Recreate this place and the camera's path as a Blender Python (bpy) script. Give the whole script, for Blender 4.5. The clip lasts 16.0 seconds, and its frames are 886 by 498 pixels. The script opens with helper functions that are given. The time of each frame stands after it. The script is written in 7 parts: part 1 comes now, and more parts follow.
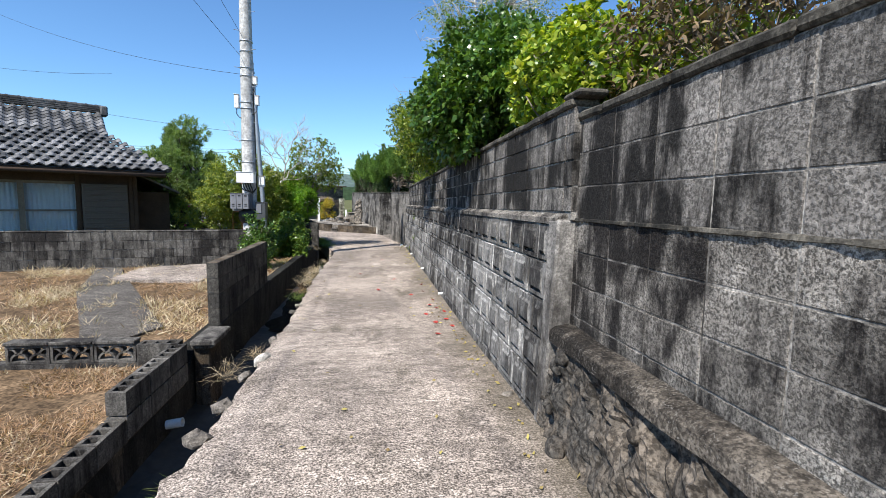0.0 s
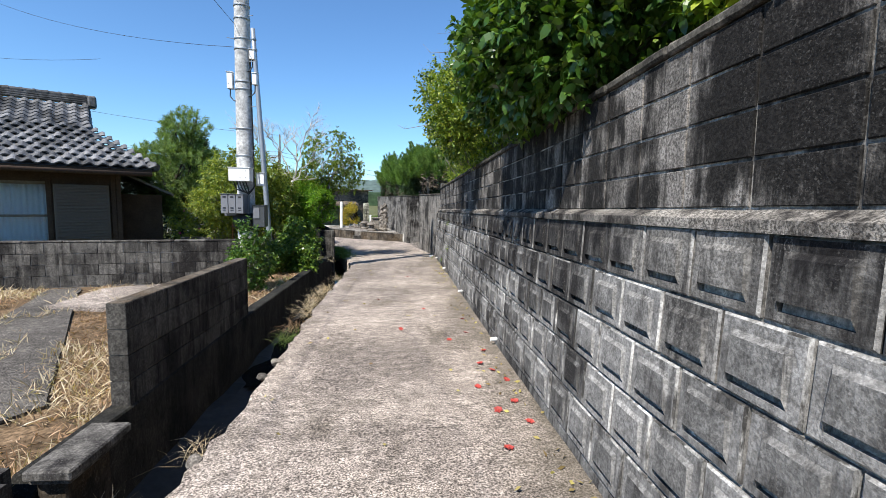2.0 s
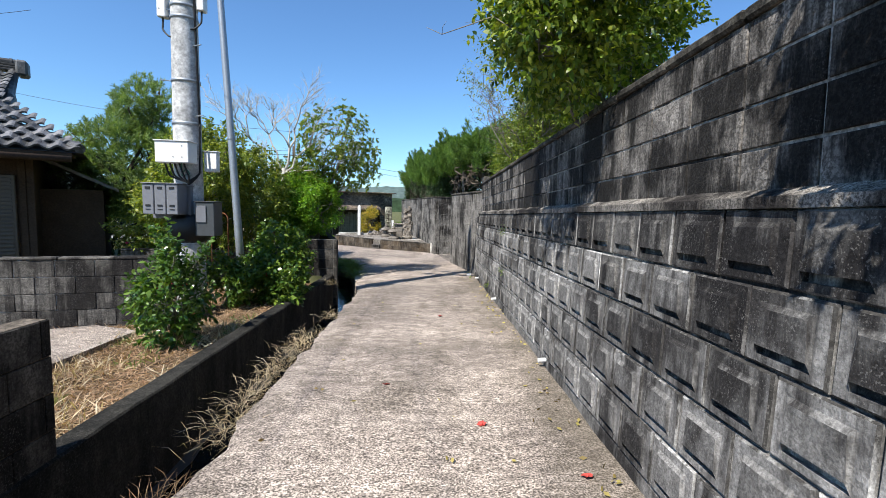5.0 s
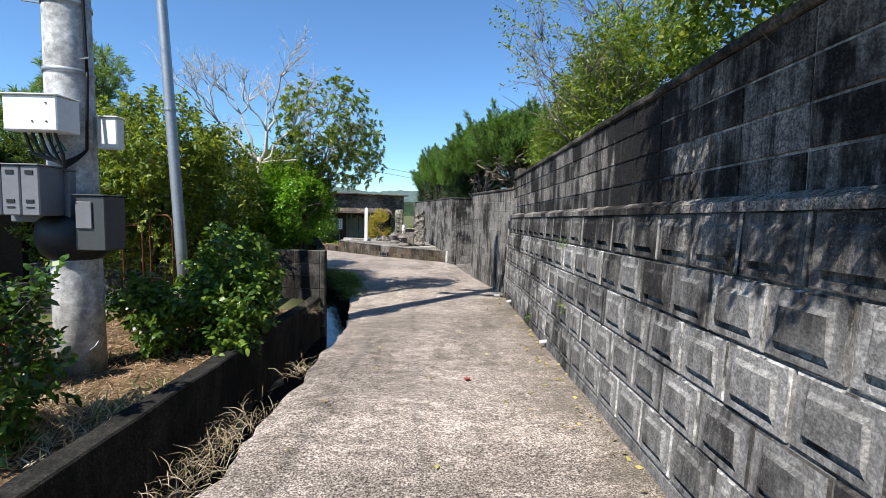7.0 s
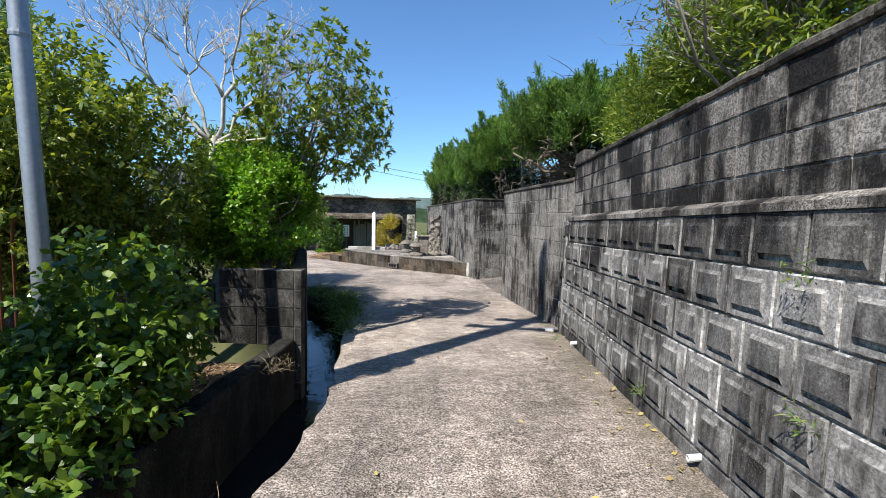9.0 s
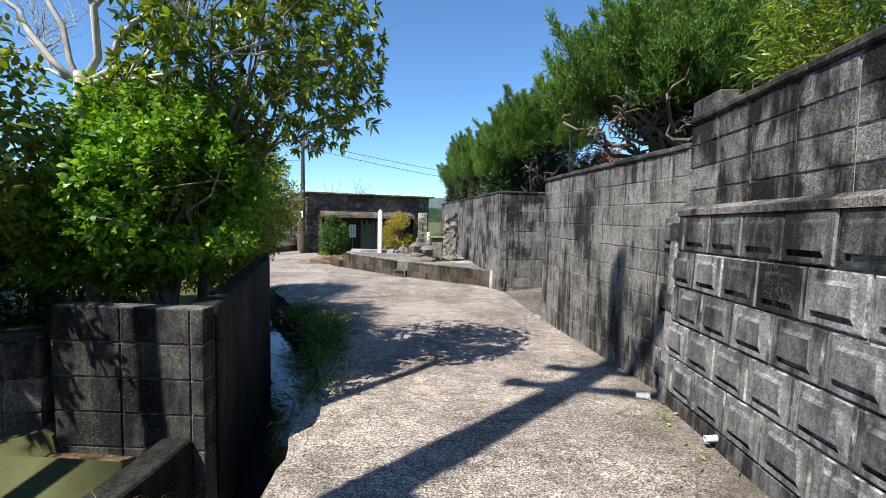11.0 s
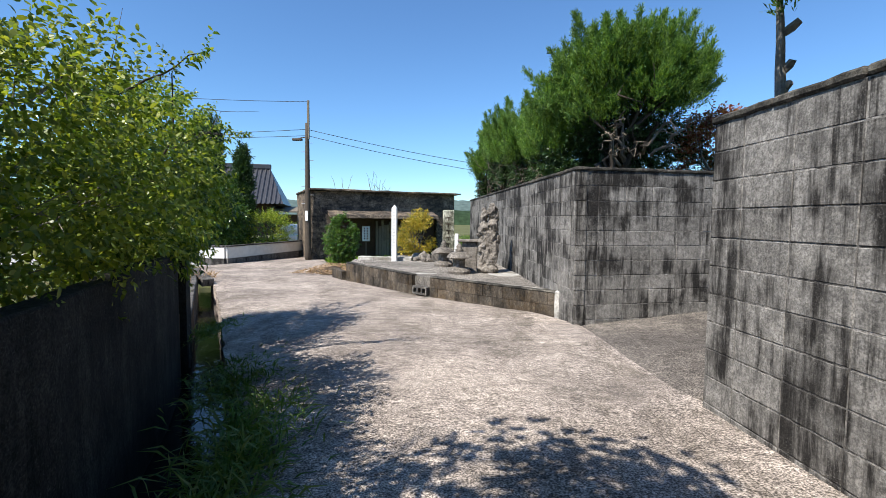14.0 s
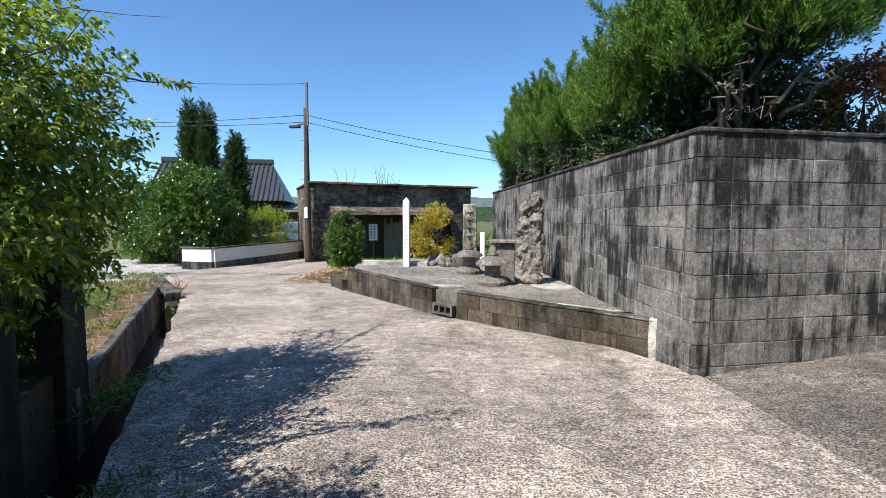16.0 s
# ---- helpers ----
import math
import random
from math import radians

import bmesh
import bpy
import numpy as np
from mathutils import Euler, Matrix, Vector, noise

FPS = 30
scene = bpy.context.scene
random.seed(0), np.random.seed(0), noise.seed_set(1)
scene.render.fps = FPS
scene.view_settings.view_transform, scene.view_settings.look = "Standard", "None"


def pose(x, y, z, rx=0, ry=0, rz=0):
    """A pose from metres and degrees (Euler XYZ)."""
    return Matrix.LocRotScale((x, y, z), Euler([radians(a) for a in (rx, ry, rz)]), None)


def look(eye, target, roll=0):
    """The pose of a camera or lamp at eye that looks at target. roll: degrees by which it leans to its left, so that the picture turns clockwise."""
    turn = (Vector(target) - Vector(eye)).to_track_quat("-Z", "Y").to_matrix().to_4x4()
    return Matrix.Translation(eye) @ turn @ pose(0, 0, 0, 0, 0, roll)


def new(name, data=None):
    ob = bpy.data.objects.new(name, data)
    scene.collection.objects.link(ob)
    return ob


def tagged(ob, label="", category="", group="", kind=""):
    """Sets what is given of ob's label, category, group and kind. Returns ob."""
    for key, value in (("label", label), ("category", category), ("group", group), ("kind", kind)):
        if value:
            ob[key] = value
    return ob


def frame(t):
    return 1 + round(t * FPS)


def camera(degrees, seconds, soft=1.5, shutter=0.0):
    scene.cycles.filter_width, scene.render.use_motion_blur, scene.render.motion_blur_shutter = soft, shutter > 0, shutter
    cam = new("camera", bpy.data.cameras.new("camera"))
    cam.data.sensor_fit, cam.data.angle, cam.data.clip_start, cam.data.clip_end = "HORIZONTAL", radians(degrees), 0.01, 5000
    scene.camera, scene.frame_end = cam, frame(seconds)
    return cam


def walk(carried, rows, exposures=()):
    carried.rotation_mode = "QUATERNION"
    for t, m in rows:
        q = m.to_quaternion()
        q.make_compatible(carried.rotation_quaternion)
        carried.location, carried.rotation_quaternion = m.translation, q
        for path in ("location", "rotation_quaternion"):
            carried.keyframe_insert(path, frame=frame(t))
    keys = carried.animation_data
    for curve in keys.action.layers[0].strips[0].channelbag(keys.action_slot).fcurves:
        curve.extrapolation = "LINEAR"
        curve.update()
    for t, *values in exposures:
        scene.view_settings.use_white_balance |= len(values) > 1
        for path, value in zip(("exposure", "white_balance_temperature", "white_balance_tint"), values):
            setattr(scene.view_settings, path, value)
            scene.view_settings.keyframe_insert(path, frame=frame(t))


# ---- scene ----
cam = camera(88.4, 16.0, 0.6)
METRES, EYE, TILT, LEAN, TURN = 19.07, 1.395, 0.0, 0.0, -8.6
ROWS = [
    (0.0, 0.0, 0.0, 0.0, 0.16, -6.6, -1.4),
    (0.5, -0.0042, 0.0338, -0.0007, 1.33, -6.34, -1.43),
    (1.0, -0.0083, 0.0667, -0.0022, 2.22, -6.24, -1.32),
    (1.5, -0.013, 0.1003, -0.0041, 2.94, -6.05, -1.25),
    (2.0, -0.016, 0.1335, -0.0056, 3.63, -5.99, -1.18),
    (2.5, -0.0214, 0.1658, -0.0076, 4.38, -6.03, -1.3),
    (3.0, -0.0248, 0.1983, -0.009, 4.85, -6.02, -1.27),
    (3.5, -0.0314, 0.2297, -0.0112, 5.41, -5.88, -1.3),
    (4.0, -0.0383, 0.2619, -0.0127, 5.97, -5.67, -1.3),
    (6.5, -0.0622, 0.4198, -0.0166, 8.18, -4.82, -1.34),
    (7.0, -0.0703, 0.4489, -0.0174, 8.59, -4.74, -1.4),
    (7.5, -0.0773, 0.4807, -0.0179, 8.84, -4.41, -1.41),
    (8.0, -0.0855, 0.5105, -0.0191, 9.28, -4.25, -1.44),
    (8.5, -0.0928, 0.5423, -0.02, 9.66, -4.08, -1.36),
    (9.0, -0.1021, 0.5714, -0.0216, 10.0, -3.94, -1.21),
    (11.5, -0.1342, 0.7202, -0.0259, 12.18, -3.99, -1.03),
    (12.0, -0.1424, 0.7499, -0.0279, 12.66, -4.01, -0.87),
    (12.5, -0.1525, 0.777, -0.0291, 13.19, -4.02, -0.82),
    (13.0, -0.1615, 0.8061, -0.0307, 13.63, -4.0, -0.68),
    (13.5, -0.1702, 0.8344, -0.0317, 14.07, -3.86, -0.63),
    (14.0, -0.1776, 0.8636, -0.0318, 14.52, -3.67, -0.56),
    (14.5, -0.1857, 0.8905, -0.0323, 14.95, -3.71, -0.43),
    (15.0, -0.1969, 0.9182, -0.0328, 15.33, -3.94, -0.32),
    (15.5, -0.2082, 0.9449, -0.0327, 15.38, -4.06, -0.23),
    (16.0, -0.2217, 0.9698, -0.0334, 15.56, -4.06, -0.09),
]
walk(cam, [(t, pose(0, 0, EYE, TILT, LEAN, TURN) @ pose(METRES * x, METRES * y, METRES * z, 90 + pitch, roll, yaw)) for t, x, y, z, yaw, pitch, roll in ROWS])

# ---- light ----
SUN_EL, SUN_AZ = 52.0, 219.0
world = bpy.data.worlds.new("sky")
scene.world = world
world.use_nodes = True
wn = world.node_tree
sky = wn.nodes.new("ShaderNodeTexSky")
sky.sky_type = "NISHITA"
sky.sun_disc = False
sky.sun_elevation, sky.sun_rotation = radians(SUN_EL), radians(SUN_AZ)
sky.air_density, sky.dust_density, sky.ozone_density = 1.0, 0.0, 5.0
tint = wn.nodes.new("ShaderNodeMix")
tint.data_type, tint.blend_type = "RGBA", "MULTIPLY"
tint.inputs[0].default_value = 1.0
tint.inputs[7].default_value = (0.76, 0.98, 1.13, 1)
wn.links.new(sky.outputs[0], tint.inputs[6])
wn.links.new(tint.outputs[2], wn.nodes["Background"].inputs[0])
wn.nodes["Background"].inputs[1].default_value = 0.1
sun_dir = Vector((math.sin(radians(SUN_AZ)) * math.cos(radians(SUN_EL)), math.cos(radians(SUN_AZ)) * math.cos(radians(SUN_EL)), math.sin(radians(SUN_EL))))
sun = new("sun", bpy.data.lights.new("sun", "SUN"))
sun.data.energy, sun.data.angle, sun.data.color = 5.0, radians(0.5), (1.0, 0.95, 0.88)
sun.matrix_world = look(sun_dir * 60, (0, 0, 0))
scene.view_settings.exposure = 0.75

# ---- materials ----
def nodes_of(name, rough=0.9, metal=0.0, spec=0.3):
    m = bpy.data.materials.new(name)
    m.use_nodes = True
    nt = m.node_tree
    b = nt.nodes["Principled BSDF"]
    b.inputs["Roughness"].default_value = rough
    b.inputs["Metallic"].default_value = metal
    b.inputs["Specular IOR Level"].default_value = spec
    return m, nt, b


def position(nt, scale):
    g = nt.nodes.new("ShaderNodeNewGeometry")
    mp = nt.nodes.new("ShaderNodeMapping")
    mp.inputs["Scale"].default_value = scale if isinstance(scale, tuple) else (scale,) * 3
    nt.links.new(g.outputs["Position"], mp.inputs["Vector"])
    return mp.outputs[0]


def noise_of(nt, scale, detail=4.0, rough=0.6):
    n = nt.nodes.new("ShaderNodeTexNoise")
    n.inputs["Scale"].default_value = 1.0
    n.inputs["Detail"].default_value = detail
    n.inputs["Roughness"].default_value = rough
    nt.links.new(position(nt, scale), n.inputs["Vector"])
    return n.outputs["Fac"]


def ramp(nt, fac, stops):
    r = nt.nodes.new("ShaderNodeValToRGB")
    e = r.color_ramp.elements
    while len(e) < len(stops):
        e.new(0.5)
    for el, (p, c) in zip(e, stops):
        el.position = p
        el.color = (*c, 1) if isinstance(c, tuple) else (c, c, c, 1)
    nt.links.new(fac, r.inputs[0])
    return r.outputs[0]


def mix(nt, a, b, fac, kind="MIX"):
    m = nt.nodes.new("ShaderNodeMix")
    m.data_type, m.blend_type = "RGBA", kind
    for k, v in ((0, fac), (6, a), (7, b)):
        socket = m.inputs[k]
        if isinstance(v, bpy.types.NodeSocket):
            nt.links.new(v, socket)
        elif isinstance(v, tuple):
            socket.default_value = (*v, 1)
        else:
            socket.default_value = v if k == 0 else (v, v, v, 1)
    return m.outputs[2]


def relief(nt, b, fac, depth, dist=0.01):
    bp = nt.nodes.new("ShaderNodeBump")
    bp.inputs["Strength"].default_value = depth
    bp.inputs["Distance"].default_value = dist
    nt.links.new(fac, bp.inputs["Height"])
    nt.links.new(bp.outputs[0], b.inputs["Normal"])


def maths(nt, op, a, b, c=None):
    m = nt.nodes.new("ShaderNodeMath")
    m.operation = op
    for k, v in enumerate((a, b, c)):
        if isinstance(v, bpy.types.NodeSocket):
            nt.links.new(v, m.inputs[k])
        elif v is not None:
            m.inputs[k].default_value = v
    return m.outputs[0]


def concrete(name, light, dark, stain=(0.45, 0.62), streak=(5, 5, 0.7), grain=90, vary=0.25, fine=(0.55, 1.15), bump=0.5, chips=0.1, shift=0.0, runs=0.0, moss=None):
    """Weathered concrete: a light body with cloudy wear, dark lichen with frayed edges, washed runs, aggregate grain, pale lichen specks."""
    m, nt, b = nodes_of(name, 0.93, spec=0.2)
    rnd = nt.nodes.new("ShaderNodeObjectInfo").outputs["Random"]
    fg = noise_of(nt, grain * 1.0, 3, 0.7)
    mg = noise_of(nt, grain * 0.3, 4, 0.7)
    field = maths(nt, "MULTIPLY_ADD", noise_of(nt, 1.3, 6, 0.65), 0.55, maths(nt, "MULTIPLY", noise_of(nt, streak, 8, 0.72), 0.5))
    field = maths(nt, "MULTIPLY_ADD", rnd, shift, field)
    field = maths(nt, "MULTIPLY_ADD", fg, 0.07, maths(nt, "MULTIPLY_ADD", mg, 0.07, field))
    mask = ramp(nt, field, [(stain[0] + shift * 0.5 + 0.07, 0.0), (stain[1] + shift * 0.5 + 0.07, 1.0)])
    body = mix(nt, light, ramp(nt, noise_of(nt, 4.5, 5, 0.7), [(0.35, 0.72), (0.5, 1.0), (0.66, 1.25)]), 1.0, "MULTIPLY")
    body = mix(nt, body, dark, mask)
    if runs:
        drip = ramp(nt, noise_of(nt, (17, 17, 0.9), 5, 0.65), [(0.5, 0.0), (0.62, runs)])
        body = mix(nt, body, dark, mix(nt, drip, ramp(nt, noise_of(nt, (2.2, 2.2, 1.6), 3, 0.6), [(0.42, 0.0), (0.56, 1.0)]), 1.0, "MULTIPLY"))
    if moss:
        body = mix(nt, body, moss, ramp(nt, noise_of(nt, 3.0, 6, 0.75), [(0.46, 0.0), (0.64, 0.75)]))
    tone = ramp(nt, rnd, [(0.0, 1 + vary * 0.6), (1.0, 1 - vary)])
    body = mix(nt, body, tone, 1.0, "MULTIPLY")
    body = mix(nt, body, ramp(nt, mg, [(0.36, 0.7), (0.5, 1.0), (0.64, 1.3)]), 1.0, "MULTIPLY")
    body = mix(nt, body, ramp(nt, fg, [(0.42, fine[0]), (0.5, (fine[0] + fine[1]) / 2), (0.58, fine[1])]), 1.0, "MULTIPLY")
    if chips:
        fleck = ramp(nt, noise_of(nt, grain * 1.4, 2, 0.6), [(0.57, 0.0), (0.65, 1.0)])
        where = ramp(nt, noise_of(nt, (6, 6, 2.2), 4, 0.7), [(0.42, 0.05), (0.6, 1.0)])
        fac = mix(nt, fleck, where, 1.0, "MULTIPLY")
        fac = mix(nt, fac, chips, 1.0, "MULTIPLY")
        body = mix(nt, body, (0.42, 0.4, 0.37), fac)
    nt.links.new(body, b.inputs["Base Color"])
    relief(nt, b, maths(nt, "ADD", fg, maths(nt, "MULTIPLY", mg, 1.5)), bump, 0.006)
    return m


def plain(name, colour, rough=0.7, metal=0.0, vary=0.15, scale=25, spec=0.4):
    m, nt, b = nodes_of(name, rough, metal, spec)
    n = noise_of(nt, scale, 4, 0.6)
    n2 = noise_of(nt, scale * 0.12, 3, 0.6)
    c = mix(nt, colour, ramp(nt, n, [(0.3, 1 - vary), (0.7, 1 + vary)]), 1.0, "MULTIPLY")
    c = mix(nt, c, ramp(nt, n2, [(0.3, 1 - vary), (0.7, 1.0)]), 1.0, "MULTIPLY")
    nt.links.new(c, b.inputs["Base Color"])
    relief(nt, b, n, 0.15, 0.004)
    return m


def leafy(name, c1, c2, c3, gloss=0.45, through_light=0.35):
    m, nt, b = nodes_of(name, gloss, spec=0.45)
    g = nt.nodes.new("ShaderNodeNewGeometry")
    c = ramp(nt, g.outputs["Random Per Island"], [(0.0, c1), (0.5, c2), (1.0, c3)])
    blot = noise_of(nt, 1.6, 2, 0.5)
    c = mix(nt, c, ramp(nt, blot, [(0.3, 0.8), (0.7, 1.35)]), 1.0, "MULTIPLY")
    nt.links.new(c, b.inputs["Base Color"])
    tr = nt.nodes.new("ShaderNodeBsdfTranslucent")
    warm = mix(nt, c, (1.5, 1.5, 0.5), 1.0, "MULTIPLY")
    nt.links.new(warm, tr.inputs[0])
    ms = nt.nodes.new("ShaderNodeMixShader")
    ms.inputs[0].default_value = through_light
    nt.links.new(b.outputs[0], ms.inputs[1])
    nt.links.new(tr.outputs[0], ms.inputs[2])
    nt.links.new(ms.outputs[0], nt.nodes["Material Output"].inputs[0])
    return m


def half_of(nt, v):
    h = nt.nodes.new("ShaderNodeMath")
    h.operation = "MULTIPLY"
    h.inputs[1].default_value = 0.5
    nt.links.new(v, h.inputs[0])
    return h.outputs[0]


def paving(name, pale, mid, dirty, foot=False):
    """Broom-worn concrete road: exposed aggregate speckle, cross bands, dirt drifts."""
    m, nt, b = nodes_of(name, 0.95, spec=0.15)
    speck = noise_of(nt, (88, 96, 88), 3, 0.65)
    bands = noise_of(nt, (1.5, 14, 1), 4, 0.7)
    blot = noise_of(nt, 0.8, 5, 0.65)
    c = mix(nt, mid, pale, ramp(nt, blot, [(0.36, 0.0), (0.64, 1.0)]))
    c = mix(nt, c, dirty, ramp(nt, noise_of(nt, (1.6, 0.7, 1), 5, 0.7), [(0.52, 0.0), (0.72, 0.8)]))
    c = mix(nt, c, ramp(nt, speck, [(0.39, 0.28), (0.455, 0.62), (0.51, 1.1), (0.58, 1.75)]), 1.0, "MULTIPLY")
    c = mix(nt, c, ramp(nt, noise_of(nt, (42, 50, 42), 3, 0.65), [(0.36, 0.62), (0.48, 0.98), (0.62, 1.35)]), 1.0, "MULTIPLY")
    c = mix(nt, c, ramp(nt, noise_of(nt, (7, 11, 7), 5, 0.75), [(0.36, 0.68), (0.5, 0.98), (0.64, 1.3)]), 1.0, "MULTIPLY")
    c = mix(nt, c, ramp(nt, bands, [(0.3, 0.88), (0.65, 1.08)]), 1.0, "MULTIPLY")
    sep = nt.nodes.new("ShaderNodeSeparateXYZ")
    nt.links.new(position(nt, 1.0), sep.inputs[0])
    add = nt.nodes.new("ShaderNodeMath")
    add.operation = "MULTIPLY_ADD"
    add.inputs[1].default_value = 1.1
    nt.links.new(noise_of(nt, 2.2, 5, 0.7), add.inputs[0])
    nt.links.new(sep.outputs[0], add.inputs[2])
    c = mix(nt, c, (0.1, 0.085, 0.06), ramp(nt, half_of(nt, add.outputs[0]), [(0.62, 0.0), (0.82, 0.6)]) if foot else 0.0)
    nt.links.new(c, b.inputs["Base Color"])
    relief(nt, b, speck, 0.8, 0.01)
    return m


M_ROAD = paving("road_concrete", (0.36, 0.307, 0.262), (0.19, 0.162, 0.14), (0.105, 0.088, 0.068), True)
M_DRIVE = paving("drive_concrete", (0.19, 0.166, 0.142), (0.1, 0.088, 0.077), (0.055, 0.049, 0.043))
M_PATH = paving("path_concrete", (0.13, 0.118, 0.104), (0.08, 0.073, 0.065), (0.05, 0.045, 0.04))
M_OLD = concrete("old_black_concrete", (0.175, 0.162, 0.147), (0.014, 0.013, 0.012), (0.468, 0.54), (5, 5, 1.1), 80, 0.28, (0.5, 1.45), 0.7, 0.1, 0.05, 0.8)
M_PANEL = concrete("panel_concrete", (0.228, 0.221, 0.209), (0.03, 0.028, 0.027), (0.51, 0.6), (7, 7, 1.2), 85, 0.3, (0.72, 1.22), 0.6, 0.2, 0.06, 0.8)
M_PANELFACE = concrete("panel_face", (0.168, 0.163, 0.154), (0.03, 0.028, 0.027), (0.5, 0.6), (6, 6, 1.4), 80, 0.4, (0.7, 1.25), 0.6, 0.2, 0.08, 0.6)
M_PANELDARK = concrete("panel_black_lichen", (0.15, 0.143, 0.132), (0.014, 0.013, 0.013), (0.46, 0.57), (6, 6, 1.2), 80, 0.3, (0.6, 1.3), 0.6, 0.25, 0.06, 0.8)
M_RIM = concrete("pale_block_rim", (0.38, 0.37, 0.348), (0.05, 0.047, 0.043), (0.46, 0.53), (14, 14, 4), 60, 0.35, (0.7, 1.25), 0.5, 0.2, 0.08)
M_GREY = concrete("grey_block", (0.195, 0.184, 0.167), (0.022, 0.02, 0.018), (0.505, 0.585), (9, 9, 1.1), 75, 0.2, (0.68, 1.25), 0.5, 0.2, 0.035, 0.95)
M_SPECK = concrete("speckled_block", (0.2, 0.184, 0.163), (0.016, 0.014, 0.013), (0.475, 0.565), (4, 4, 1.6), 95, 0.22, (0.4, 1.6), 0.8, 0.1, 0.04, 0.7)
M_MORTAR = concrete("mortar", (0.31, 0.29, 0.262), (0.05, 0.046, 0.042), (0.47, 0.57), (8, 8, 2), 60, 0.1)
M_DARKMORTAR = concrete("dark_mortar", (0.34, 0.32, 0.29), (0.03, 0.028, 0.026), (0.49, 0.57), (5, 5, 2), 60, 0.1)
M_CAP = concrete("mossy_cap", (0.12, 0.11, 0.092), (0.022, 0.021, 0.018), (0.46, 0.58), (8, 8, 8), 60, 0.15)
M_SHELF = concrete("footing_concrete", (0.11, 0.095, 0.078), (0.02, 0.017, 0.014), (0.46, 0.56), (5, 5, 5), 60, 0.1, (0.45, 1.5), 0.9, 0.3)
M_RENDER = concrete("pale_render", (0.26, 0.245, 0.225), (0.06, 0.055, 0.05), (0.53, 0.62), (5, 5, 1.2), 60, 0.1, (0.7, 1.25), 0.8, 0.2)
M_DAMP = concrete("damp_concrete", (0.12, 0.1, 0.078), (0.016, 0.014, 0.011), (0.47, 0.6), (5, 5, 0.9), 70, 0.25, (0.6, 1.3), 0.6, 0.2, 0.05, 0.5, (0.075, 0.05, 0.026))
# mossy wall, its colour taken near black to deepen the shade on it
M_MOSSSHADE = concrete("mossy_shaded_wall", (0.036, 0.034, 0.028), (0.008, 0.008, 0.007), (0.45, 0.6), (5, 5, 1.0), 70, 0.2, (0.55, 1.3), 0.6, 0.1, 0.0, 0.6)
M_FENCE = concrete("yard_block", (0.125, 0.117, 0.105), (0.02, 0.018, 0.017), (0.5, 0.6), (6, 6, 0.9), 70, 0.28, (0.6, 1.3), 0.6, 0.2, 0.06, 0.8)
# darker copy of the yard block, with the standing wall's shade in its colour
M_SHADEBLOCK = concrete("dark_shade_block", (0.075, 0.07, 0.062), (0.012, 0.011, 0.01), (0.48, 0.58), (6, 6, 0.9), 70, 0.28, (0.6, 1.3), 0.6, 0.15, 0.05, 0.8)
M_PALE = concrete("pale_repair", (0.52, 0.5, 0.46), (0.2, 0.18, 0.15), (0.46, 0.62), (6, 6, 3), 70, 0.1, (0.8, 1.1))
M_PLAT = paving("platform_concrete", (0.26, 0.235, 0.205), (0.14, 0.128, 0.112), (0.08, 0.073, 0.066))
M_STONE = concrete("grey_stone", (0.2, 0.178, 0.152), (0.07, 0.062, 0.055), (0.5, 0.64), (9, 9, 5), 60, 0.2, (0.65, 1.25), 0.9)
M_RUBBLE = concrete("rubble", (0.12, 0.1, 0.08), (0.04, 0.037, 0.033), (0.47, 0.6), (6, 6, 5), 30, 0.3, (0.4, 1.4), 1.0)
M_SOIL = plain("dry_soil", (0.09, 0.066, 0.045), 1.0, 0, 0.35, 14, 0.1)
M_LAND = plain("field_ground", (0.12, 0.125, 0.055), 1.0, 0, 0.3, 3, 0.1)
M_LITTER = plain("straw_ground", (0.19, 0.13, 0.078), 1.0, 0, 0.75, 30, 0.1)
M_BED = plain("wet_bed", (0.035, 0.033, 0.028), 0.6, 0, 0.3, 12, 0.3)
M_RUSTY = plain("rusty_steel", (0.2, 0.085, 0.04), 0.85, 0.2, 0.35, 40, 0.3)
M_WATER, _nt, _b = nodes_of("water", 0.04, spec=0.5)
_b.inputs["Base Color"].default_value = (0.01, 0.012, 0.012, 1)
relief(_nt, _b, noise_of(_nt, (9, 5, 5), 3, 0.5), 0.25, 0.02)

# ---- helpers for shapes ----
def part(name, bm, material, parent=None, label="", smooth=False):
    me = bpy.data.meshes.new(name)
    bm.to_mesh(me)
    bm.free()
    return linked(name, me, material, parent, label, smooth)


def linked(name, me, material, parent=None, label="", smooth=False):
    if material is not None and not me.materials:
        me.materials.append(material)
    if smooth:
        me.polygons.foreach_set("use_smooth", [True] * len(me.polygons))
    ob = new(name, me)
    if parent is not None:
        ob.parent = parent
    return tagged(ob, label)


def empty(name, label, category, at=(0, 0, 0), group="", kind=""):
    ob = new(name)
    ob.matrix_basis = at if isinstance(at, Matrix) else Matrix.Translation(at)
    ob.empty_display_size = 0.1
    return tagged(ob, label, category, group, kind)


